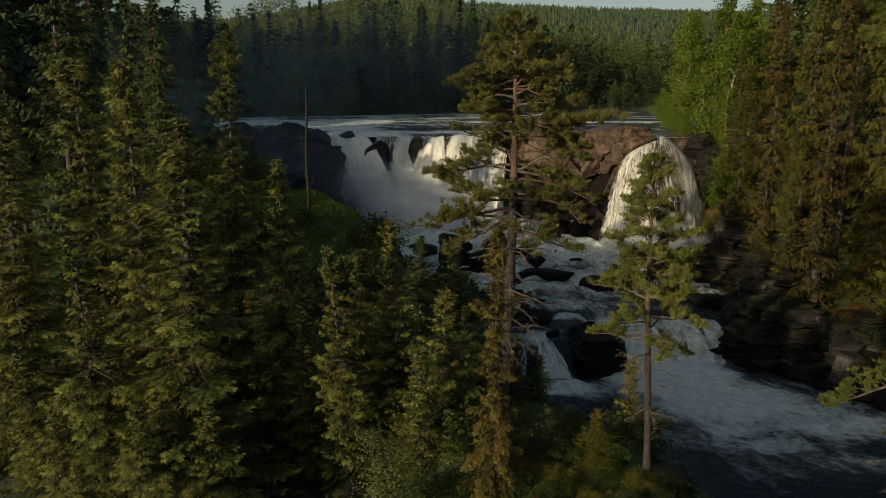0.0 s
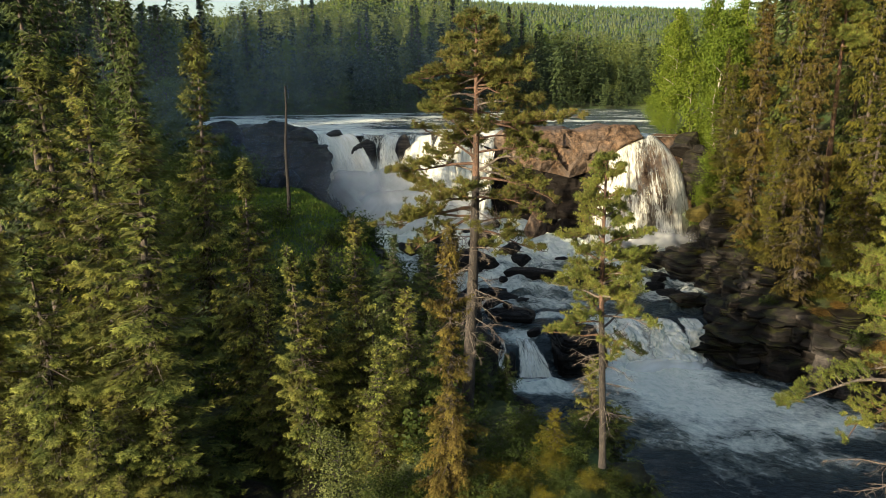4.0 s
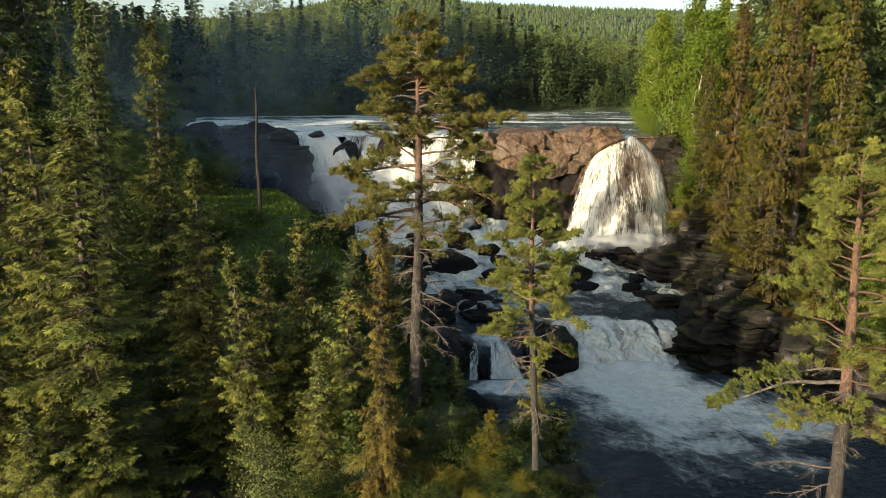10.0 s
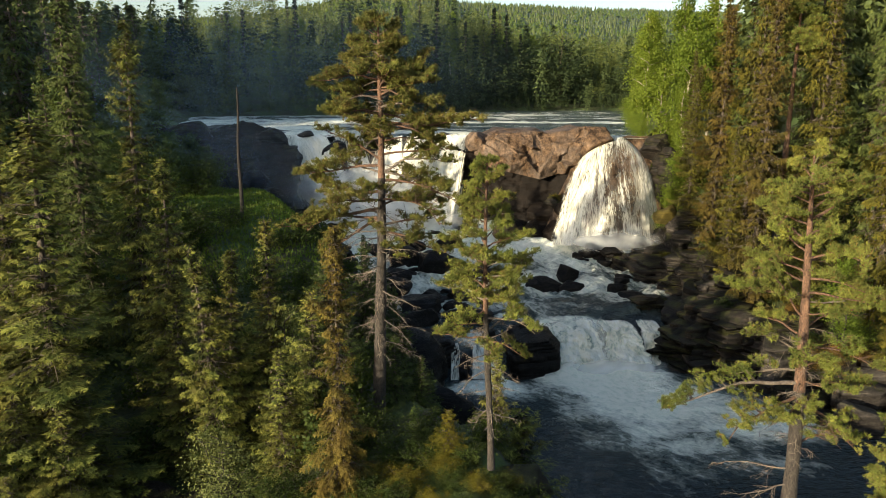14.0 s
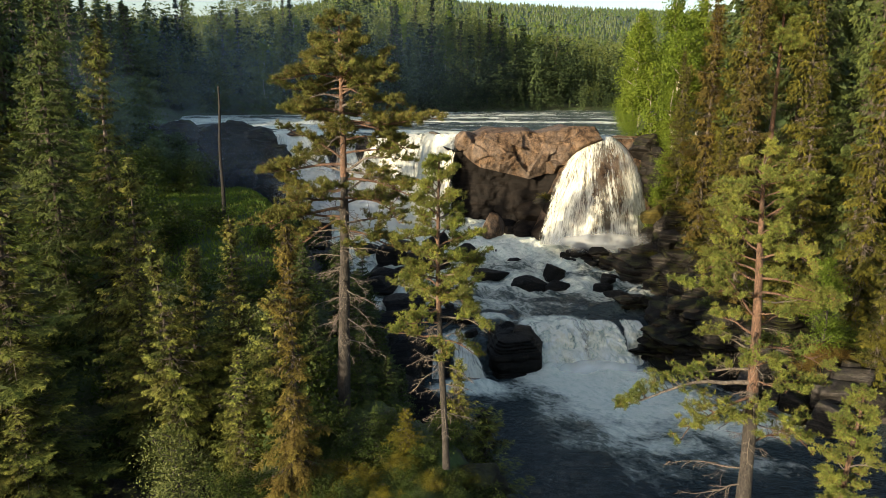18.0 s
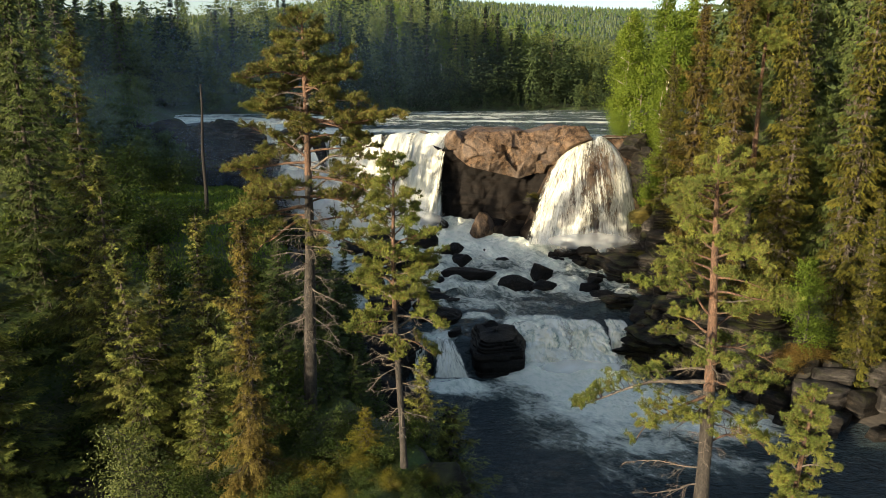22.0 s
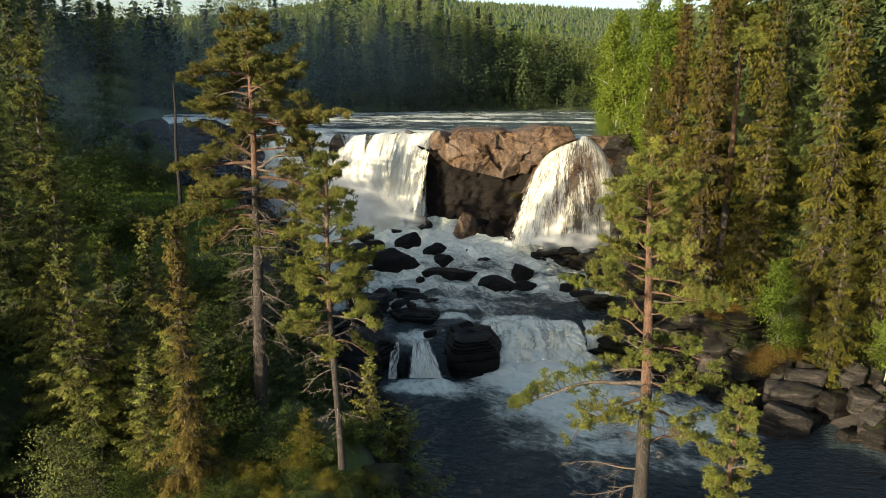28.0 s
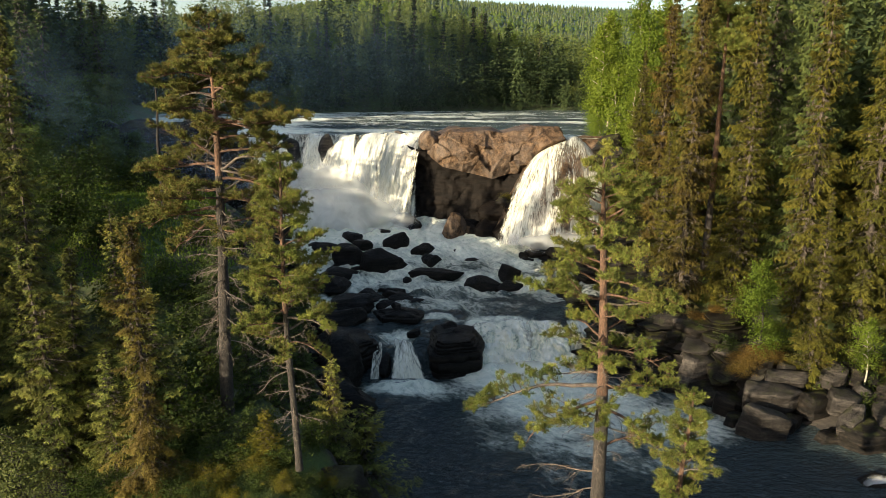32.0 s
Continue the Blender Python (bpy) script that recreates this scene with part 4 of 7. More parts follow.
# the dark rock that splits the lower drop
def bedded_block(name, label, centre, half, rise, seed, mat, corners=6, beds=13):
    """A block of thin level beds: an uneven outline drawn up in small steps, overhanging in places, with a broken top."""
    rng = np.random.default_rng(seed)
    m = 72
    a = np.linspace(0, 2 * np.pi, m, endpoint=False)
    face = 2 * np.pi * (np.arange(corners) + rng.uniform(-0.2, 0.2, corners)) / corners - np.pi / 2
    reach = rng.uniform(0.86, 1.0, corners)
    flat = np.min([np.where(np.cos(a - f) > 0.2, d / np.maximum(np.cos(a - f), 0.2), 9) for f, d in zip(face, reach)], axis=0)
    flat = np.minimum(flat, 1.24)
    zs = np.cumsum(np.r_[0, 0.12 + rng.exponential(1.0, beds)])
    zs = zs / zs[-1] * rise
    rings = []
    for k in range(beds):
        h = (zs[k] + zs[k + 1]) / 2 / rise
        body = np.interp(h, [0, 0.45, 0.62, 0.8, 1.0], [0.97, 1.0, 1.04, 0.93, 0.66])
        bite = 0.085 * vnoise(np.cos(a) * 3 + 11 * k, np.sin(a) * 3, seed + k, 4, 1.0) + 0.10 * vnoise(np.cos(a) * 2 + 7, np.sin(a) * 2 + h * 2, seed + 60, 3, 0.8) + rng.normal(0, 0.012)
        for z, shrink in ((zs[k] + 0.02, 0.975), (zs[k] + 0.05, 1.0), (zs[k + 1] - 0.03, 1.0), (zs[k + 1], 0.99)):
            q = flat * (body + bite) * shrink
            tip = 0.16 * np.cos(a - 2.4) * half[0] * h
            rings.append(np.stack([np.cos(a) * q * half[0], np.sin(a) * q * half[1], np.full(m, z) + tip * 0.35 + 0.05 * vnoise(a * 2, a * 0 + k, seed + 30, 2, 0.7)], -1))
    for q in (0.62, 0.3, 0.02):
        last = rings[beds * 4 - 1].copy()
        last[:, :2] *= q
        last[:, 2] += 0.25 * (1 - q) + 0.12 * vnoise(last[:, 0], last[:, 1], seed + 70, 3, 0.9)
        rings.append(last)
    n = len(rings)
    i, j = np.meshgrid(np.arange(n - 1), np.arange(m), indexing="ij")
    k = (j + 1) % m
    quads = np.stack([i * m + j, i * m + k, (i + 1) * m + k, (i + 1) * m + j], -1).reshape(-1, 4)
    ob = new(name, mesh_of(name, np.concatenate(rings), quads, mat))
    ob.matrix_world = pose(*centre)
    return tagged(ob, label, "rock")


bedded_block("layered_rock", "big black layered rock splitting the lower drop", (17.4, 73.9, -1.2), (3.1, 3.8), 5.0, 101, M_WET, 4)
bedded_block("layered_rock", "black layered rock ledge beside the white chute", (5.0, 74.0, -1.0), (4.1, 4.6), 4.3, 106, M_WET)
bedded_block("layered_rock", "low black layered rock between the chute and the rapids", (11.0, 81.6, 2.0), (3.0, 2.2), 1.7, 109, M_WET, 5, 7)
bedded_block("layered_rock", "broad low rock ledge beside the side waterfall", (41.0, 101.5, 2.2), (7.4, 5.6), 3.4, 117, M_ROCK, 5, 7)
rock(42.2, 106.5, 11.2, (2.4, 1.8, 1.7), M_MOSSY, "square boulder covered with yellow moss beside the waterfall", 8, 118)
rock(41.6, 106.0, 8.4, (1.7, 1.3, 1.4), M_ROCK, "dark boulder under the mossy boulder", 40, 119)
rock(43.4, 105.6, 8.8, (1.6, 1.2, 1.9), M_PALE, "pale boulder under the mossy boulder", 70, 120)
rock(31.2, 105.2, 6.0, (2.0, 1.2, 1.3), M_WET, "wet dark boulder at the foot of the side waterfall", 5, 121)
rock(33.6, 104.4, 5.6, (1.4, 1.0, 0.7), M_WET, "wet dark boulder at the foot of the side waterfall", 50, 122)
rock(16.6, 75.6, 4.0, (1.0, 0.8, 0.55), M_WET, "small black rock on the big layered rock", 30, 102)
rock(13.0, 75.6, 3.0, (0.9, 0.7, 0.8), M_WET, "small wet black rock at the chute", 0, 103)
rock(10.4, 82.2, 4.1, (0.7, 0.6, 0.6), M_WET, "small black rock on the low layered rock", 50, 112)
for x, y, z, s, turn, seed in ((9.7, 71.8, 0.3, (0.75, 1.6, 1.9), 10, 115), (4.6, 68.5, 0.6, (4.2, 4.2, 4.6), 15, 116), (5.6, 62.5, 0.4, (3.8, 4.2, 4.2), 60, 117), (6.6, 56.5, 0.2, (3.4, 4.0, 4.0), 100, 118), (7.4, 50.5, 0.4, (3.0, 4.0, 4.4), 140, 119), (4.4, 85.5, 3.2, (3.2, 2.6, 1.5), 50, 106), (3.6, 79.5, 2.6, (3.6, 3.0, 2.2), 0, 107), (1.0, 92.5, 3.8, (3.4, 2.6, 1.6), 70, 108), (7.2, 88.0, 3.2, (1.2, 0.9, 0.8), 5, 109), (9.0, 86.0, 3.1, (0.9, 0.7, 0.6), 5, 110), (5.6, 70.0, -0.4, (1.8, 2.0, 1.2), 25, 111)):
    rock(x, y, z, s, M_WET, "wet black layered rock on the shaded shore", turn, seed, beds=0.5, group="shore rocks")


def chute(name, label, x0, x1, y0, y1, z0, z1, seed, veil=0.9, billow=0.8, crown=0.2, n=(90, 60), mat=None):
    """A short drop of churning water: rounded puffs with creases between them, ragged along its sides."""
    u, v = np.meshgrid(np.linspace(0, 1, n[0]), np.linspace(0, 1, n[1]), indexing="ij")
    wide, long = x1[1] - x1[0], math.hypot(y0 - y1, z0 - z1)
    s, d = u * wide, v * long
    wander = vnoise(s, d * 0.25, seed, 3, 2.6)
    puff = np.abs(vnoise(s + 0.5 * wander, d * 0.7, seed + 1, 2, 2.6)) + 0.45 * np.abs(vnoise(s, d, seed + 2, 2, 1.1)) - 0.35
    grow = smooth(0.0, 0.35, v)
    x = x0[0] + (x0[1] - x0[0]) * u + (x1[0] - x0[0] + (wide - x0[1] + x0[0]) * u) * v + 0.35 * wander * grow
    y = y0 + (y1 - y0) * v + 0.9 * wander * (1 - v) - billow * puff * grow - 0.5 * np.sin(np.pi * v)
    z = z0 + (z1 - z0) * v ** 1.6 + 0.22 * wander * (1 - v) - crown * (2 * u - 1) ** 2 * (1 - v) + 0.7 * billow * puff * grow * (1 - 0.5 * v)
    side = np.minimum(u, 1 - u) + 0.05 * vnoise(s, d, seed + 3, 3, 1.0)
    cover = veil + 0.5 * vnoise(s, d * 0.4, seed + 4, 3, 1.8) * (1 - 0.6 * v) - 1.1 * smooth(0.17, 0.0, side) + 0.3 * v - 0.7 * smooth(0.10, 0.0, v)
    me = mesh_of(name, np.stack([x, y, z], -1), grid_faces(*n), mat or M_CHURN, True, uv=np.stack([s, d], -1).reshape(-1, 2), attr={"veil": cover})
    return tagged(new(name, me), label, "waterfall", kind="structure")


chute("small_fall", "narrow white chute beside the black rock", (10.2, 12.9), (10.3, 14.9), 75.0, 69.4, 2.75, -0.5, 51, 0.50, 0.55, 0.1, (80, 60), M_FALL)
chute("small_fall", "thin strand of water beside the white chute", (8.3, 9.3), (8.1, 9.3), 74.4, 69.4, 2.5, -0.5, 52, 0.42, 0.3, 0.1, (40, 50), M_FALL)
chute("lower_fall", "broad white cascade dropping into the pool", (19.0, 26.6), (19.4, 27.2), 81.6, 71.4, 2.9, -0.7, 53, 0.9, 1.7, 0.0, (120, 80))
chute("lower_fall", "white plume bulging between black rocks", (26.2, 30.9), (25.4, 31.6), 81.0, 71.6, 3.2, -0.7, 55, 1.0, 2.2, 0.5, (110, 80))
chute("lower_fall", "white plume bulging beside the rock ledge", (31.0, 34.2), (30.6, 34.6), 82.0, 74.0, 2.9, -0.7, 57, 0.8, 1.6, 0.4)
rock(27.4, 118.6, 11.2, (2.6, 1.6, 1.0), M_ROCK, "small mossy ledge below the brown cliff", 10, 114, beds=0.5)

# layered ledges of the right bank
LEDGES = [(36.5, 76.0, 1.2, (5.2, 4.2, 3.4), 12, 121), (41.0, 75.0, 1.8, (5.6, 4.2, 4.0), -8, 122), (38.8, 81.6, 2.7, (4.4, 3.6, 2.6), 5, 123), (43.0, 83.0, 3.4, (5.0, 3.6, 2.4), 20, 124), (43.0, 95.0, 3.4, (4.8, 3.4, 2.2), 0, 125), (42.0, 101.0, 4.0, (4.4, 3.6, 2.2), 30, 126), (47.5, 94.0, 5.4, (4.2, 3.6, 2.2), 12, 127), (44.5, 104.5, 6.4, (3.4, 3.0, 2.6), 0, 128), (46.4, 73.0, 4.2, (4.2, 3.2, 2.8), 15, 129), (34.2, 86.5, 3.6, (2.4, 1.6, 1.0), 0, 130), (45.2, 106.5, 9.6, (2.4, 2.2, 3.2), 40, 131), (46.6, 119.0, 16.0, (3.2, 3.4, 4.6), 10, 132), (44.8, 123.0, 20.5, (3.0, 2.6, 2.4), 60, 133), (49.8, 68.6, 2.4, (3.4, 2.2, 2.0), 5, 134)]
for x, y, z, s, turn, seed in LEDGES:
    rock(x, y, z, s, M_ROCK, "dark layered rock ledge with moss on its top", turn, seed, "rock_ledge", beds=0.7, group="ledges", base=ICO5)
for x, y, z, s, turn, seed in ((41.2, 85.8, 5.6, (1.1, 0.8, 0.8), 10, 1), (43.2, 86.2, 5.7, (1.9, 1.0, 0.7), 0, 3), (47.6, 84.5, 7.2, (1.8, 1.4, 1.9), 15, 4)):
    rock(x, y, z, s, M_PALE, "pale loose block on the rock ledge", turn, seed + 140, group="loose blocks")
def slab_mesh(seed, size, mat):
    """A flat split block: an uneven polygon with chipped, bedded sides."""
    rng = np.random.default_rng(seed)
    n = 14
    a = np.sort(rng.uniform(0, 2 * np.pi, 7))
    a = np.sort(np.concatenate([a, a + rng.uniform(0.12, 0.5, 7)])) % (2 * np.pi)
    a = np.sort(a)
    rad = rng.uniform(0.78, 1.08, 7).repeat(2) * (1 + rng.normal(0, 0.03, n))
    out = np.stack([np.cos(a) * rad, np.sin(a) * rad], 1)
    rings = []
    for z, k in ((-1, 0.9), (-0.55, 1.0), (-0.5, 0.94), (0.05, 1.02), (0.1, 0.90), (0.2, 1.0), (0.9, 1.0), (1.0, 0.97)):
        shift = rng.normal(0, 0.025, (n, 2))
        rings.append(np.c_[(out * k + shift) * size[:2], np.full(n, z * size[2]) + rng.normal(0, 0.03 * size[2], n)])
    rings.append(np.c_[out * 0.45 * size[:2], np.full(n, 1.02 * size[2]) + rng.normal(0, 0.03 * size[2], n)])
    v = np.concatenate(rings + [[[0, 0, 1.02 * size[2]]]])
    m = len(rings)
    i, j = np.meshgrid(np.arange(m - 1), np.arange(n), indexing="ij")
    k = (j + 1) % n
    quads = np.stack([i * n + j, i * n + k, (i + 1) * n + k, (i + 1) * n + j], -1).reshape(-1, 4)
    tris = np.stack([(m - 1) * n + np.arange(n), (m - 1) * n + (np.arange(n) + 1) % n, np.full(n, m * n)], -1)
    return mesh_of("slab", v, [quads, tris], mat)


SLAB_MESHES = {}


def slab(x, y, z, size, turn, seed, tilt=(0, 0), mat=None, label="tilted grey rock slab at the water's edge", group="slabs"):
    mat = mat or M_PALE
    key = (seed % 12, mat.name)
    if key not in SLAB_MESHES:
        SLAB_MESHES[key] = slab_mesh(300 + seed % 12, np.array([1.0, 1.0, 1.0]), mat)
    ob = new("rock_slab", SLAB_MESHES[key])
    ob.matrix_world = pose(x, y, z, tilt[0], tilt[1], turn) @ Matrix.Diagonal((*size, 1))
    return tagged(ob, label, "rock", group)


# stepped beds of the bank, laid over its slope
rng = np.random.default_rng(55)
for k in range(140):
    y = rng.uniform(66, 108)
    across = rng.uniform(-0.8, 8.5) if y > 70 else rng.uniform(-0.5, 12)
    x = float(np.interp(y, SHORE_Y, SHORE_R)) + across
    z = ground_at(x, y)
    big = rng.uniform(0.7, 1.25) * (1.45 if y < 68 else 1)
    slab(x, y, z + 0.15, (2.6 * big * rng.uniform(0.7, 1.3), 1.5 * big, rng.uniform(0.45, 0.95) * big), rng.normal(10, 25), k, (rng.normal(4, 5), rng.normal(0, 5)), M_ROCK if rng.random() < 0.85 else M_PALE, "layered dark rock bed on the river bank", "bank beds")
for k in range(46):
    y = rng.uniform(60, 112)
    x = float(np.interp(y, EDGE_Y, EDGE_L)) - rng.uniform(-1.0, 5.5)
    slab(x, y, ground_at(x, y), (2.4 * rng.uniform(0.6, 1.3), 1.6 * rng.uniform(0.7, 1.2), rng.uniform(0.4, 0.9)), rng.uniform(0, 180), k, (rng.normal(-5, 6), rng.normal(0, 6)), M_WET, "wet dark rock bed on the shaded shore", "shore beds")
for x, y, z, s, turn, seed in LEDGES[:12]:
    for k in range(6):
        q = -0.45 + 0.24 * k
        w = 0.98 * math.sqrt(max(0.2, 1 - q * q))
        slab(x + 0.3 * math.sin(seed + 2 * k), y - 0.35 + 0.3 * math.cos(seed * 2 + k), z + q * s[2], (s[0] * w, s[1] * w, 0.085 * s[2]), turn + 14 * math.sin(seed * 3 + 2 * k), seed + k, (2 * math.sin(seed), 2.5 * math.cos(k + seed)), M_ROCK, "thin dark rock layer jutting from the ledge", "ledge layers")
for k in range(7):
    slab(43.4 + 0.5 * math.sin(k * 2.3), 97.0 + 0.45 * k, 2.6 + 0.5 * k, (6.6 - 0.25 * k, 5.6 - 0.25 * k, 0.24), 8 + 10 * math.sin(k * 1.9), 61 + k, (1.5, -2), M_ROCK if k < 6 else M_PALE, "flat dark rock layer of the shelf beside the rapids", "shelf layers")
def split_block(seed, size, mat, beds):
    """A split block of bedded stone: an uneven polygon with sheared sides, worn edges, thin beds along its sides and a sloping top."""
    rng = np.random.default_rng(seed)
    c = int(rng.integers(4, 7))
    a = (np.arange(c) + rng.uniform(-0.28, 0.28, c)) * 2 * np.pi / c + rng.uniform(0, 6)
    rad = rng.uniform(0.85, 1.15, c)
    corner = np.stack([np.cos(a) * rad, np.sin(a) * rad], 1)
    out = np.concatenate([np.stack([corner[i] * (1 - e) + corner[(i + 1) % c] * e for e in (0.07, 0.36, 0.64, 0.93)]) for i in range(c)]) * np.asarray(size[:2])
    out += rng.normal(0, 0.035, out.shape)
    n = len(out)
    tall = 2 * size[2]
    levels = np.sort(np.concatenate([np.linspace(0, 1, max(4, int(tall / beds))), rng.uniform(0.05, 0.95, 3)]))
    slope, shear = rng.normal(0, 0.12, 2), rng.normal(0, 0.12, 2)
    rings = []
    for w in levels:
        shrink = 1 + rng.uniform(-0.045, 0.03) - (0.06 if w > 0.999 else 0)
        ring = np.c_[out * shrink + shear * (w - 0.5) * tall + rng.normal(0, 0.02, out.shape), np.full(n, (w - 0.5) * tall) + w * (out @ slope) + rng.normal(0, 0.025, n)]
        rings.append(ring)
    top = rings[-1]
    rings.append(np.c_[top[:, :2] * 0.55, top[:, 2] * 0.55 + top[:, 2].mean() * 0.45 + rng.normal(0, 0.05, n)])
    m = len(rings)
    v = np.concatenate(rings + [rings[-1].mean(0, keepdims=True)])
    i, j = np.meshgrid(np.arange(m - 1), np.arange(n), indexing="ij")
    k = (j + 1) % n
    quads = np.stack([i * n + j, i * n + k, (i + 1) * n + k, (i + 1) * n + j], -1).reshape(-1, 4)
    tris = np.stack([(m - 1) * n + np.arange(n), (m - 1) * n + (np.arange(n) + 1) % n, np.full(n, m * n)], -1)
    return mesh_of("split_block", v, [quads, tris], mat)


# x, y, middle height, half sizes, turn, tilt, grey or dark
BLOCKS = [(45.4, 58.0, 1.2, (2.5, 1.5, 1.5), -6, (8, 6), 1), (47.4, 61.6, 2.2, (2.9, 1.9, 1.1), 6, (9, -4), 1), (49.8, 63.4, 2.9, (2.5, 1.5, 1.1), -4, (10, -6), 1), (51.3, 60.6, 2.0, (1.9, 1.4, 1.0), 12, (4, 3), 0), (54.0, 63.4, 3.2, (1.6, 1.3, 1.3), 30, (12, -22), 1), (56.8, 63.6, 3.0, (1.8, 1.4, 1.3), -10, (6, 10), 0), (53.2, 59.6, 2.6, (1.8, 1.4, 1.0), 10, (6, 12), 1), (53.0, 57.6, 1.9, (1.9, 1.0, 0.8), 24, (16, -24), 1), (53.6, 56.4, 0.8, (2.4, 1.5, 1.2), 4, (5, -3), 0), (51.0, 57.4, 0.2, (1.2, 0.9, 0.6), 30, (8, 6), 0), (48.6, 59.4, 0.6, (1.3, 0.9, 0.7), 15, (0, 8), 0), (50.6, 65.4, 3.3, (1.4, 1.0, 0.8), 50, (10, 5), 1), (44.0, 60.6, 0.2, (1.1, 0.9, 0.6), 20, (4, 8), 0), (55.6, 60.8, 2.8, (1.2, 0.9, 0.9), 40, (12, 10), 1), (56.4, 55.2, 0.6, (1.6, 1.1, 0.8), 25, (10, -8), 1), (57.5, 57.0, 1.4, (3.0, 2.0, 1.8), -8, (4, -6), 1), (61.5, 55.0, 1.4, (3.2, 2.2, 1.6), 10, (5, 5), 0), (42.4, 67.6, 2.1, (1.9, 1.3, 1.6), 24, (8, 14), 1), (46.2, 69.6, 2.9, (2.0, 1.3, 1.4), 30, (6, -16), 1), (42.9, 65.0, 0.7, (1.2, 0.9, 0.6), 15, (4, 4), 1), (44.6, 62.6, 0.6, (2.6, 1.3, 0.9), 5, (5, 3), 0), (58.8, 60.6, 2.6, (2.4, 1.6, 1.4), 20, (8, 5), 0), (39.6, 69.6, 0.6, (2.2, 1.4, 1.4), 10, (3, 0), 0), (65.5, 52.0, 1.2, (3.6, 2.4, 1.7), 0, (3, 3), 0)]
for k, (x, y, z, size, turn, tilt, pale) in enumerate(BLOCKS):
    ob = new("rock_slab", split_block(500 + k, size, M_PALE if pale else M_ROCK, 0.32))
    ob.matrix_world = pose(x, y, z, tilt[0], tilt[1], turn)
    tagged(ob, "split grey rock block at the water's edge" if pale else "dark layered rock block at the water's edge", "rock", "blocks")
for k, (x, y, z, sx, sz, tx, ty) in enumerate(((45.0, 65.4, 3.0, 2.0, 0.22, 12, -26), (45.9, 65.9, 3.5, 2.3, 0.20, 12, -28), (46.8, 66.5, 4.0, 2.4, 0.22, 14, -27), (47.8, 67.0, 4.4, 2.2, 0.24, 14, -24), (44.4, 66.2, 2.4, 1.7, 0.24, 10, -24))):
    slab(x, y, z, (sx, 1.3, sz), 8 + 4 * k, 161 + k, (tx, ty), M_PALE if k % 2 else M_ROCK, "thin tilted rock sheet on the bank", "tilted sheets")
mist("spray_rock", "white water breaking over a sunken rock", (50.9, 50.2, 0.35), 1.5, 0.8, 0.2, 1.1, 79)
rock(51.4, 51.0, -0.1, (1.7, 1.0, 0.9), M_WET, "wet rock washed over by the river", 10, 180)
# rock shelf of the near bank
for x, y, z, s, turn, seed in ((10.8, 30.2, 11.6, (1.5, 1.3, 1.5), 12, 1), (12.0, 32.0, 9.2, (1.5, 1.3, 1.4), 40, 2), (-8.5, 32.5, 9.2, (2.6, 1.8, 1.0), 5, 3), (-5.0, 33.0, 9.4, (2.2, 1.5, 0.9), 15, 4), (-7.0, 40.5, 9.8, (1.5, 1.2, 0.9), 0, 5), (11.0, 35.5, 5.4, (1.8, 1.7, 2.8), 30, 6), (9.2, 39.5, 3.5, (2.2, 2.4, 3.4), 60, 7)):
    rock(x, y, z, s, M_ROCK, "dark mossy rock on the mossy bank", turn, seed + 190, beds=0.5, group="mossy rocks")

# ---- trees ----
def unit(a):
    return a / (np.linalg.norm(a, axis=-1, keepdims=True) + 1e-9)


def blades(base, way, length, width, rng, bend=0.15, facing=None):
    """Kite-shaped leaves or needle sprays: a base, a direction, a length and a width for each."""
    n = len(base)
    turn = rng.normal(size=(n, 3))
    side = unit(np.cross(way, turn if facing is None else facing + 0.35 * turn))
    up = np.cross(side, way)
    l, w = np.broadcast_to(length, n)[:, None], np.broadcast_to(width, n)[:, None]
    mid = base + way * l * 0.45 + up * l * bend
    v = np.stack([base, mid + side * w * 0.5, base + way * l, mid - side * w * 0.5], 1).reshape(-1, 3)
    f = np.arange(4 * n).reshape(-1, 4)
    return v, f


def spikes(base, way, length, width, rng, facing=None, loose=0.5):
    """Needle sprays and needles: a thin triangle from each base along its way."""
    n = len(base)
    turn = rng.normal(size=(n, 3))
    side = unit(np.cross(way, turn if facing is None else facing + loose * turn))
    l, w = np.broadcast_to(length, n)[:, None], np.broadcast_to(width, n)[:, None]
    v = np.stack([base + side * w * 0.5, base + way * l, base - side * w * 0.5], 1).reshape(-1, 3)
    return v, np.arange(3 * n).reshape(-1, 3)


DOWN = np.array([0, 0, -1.0])


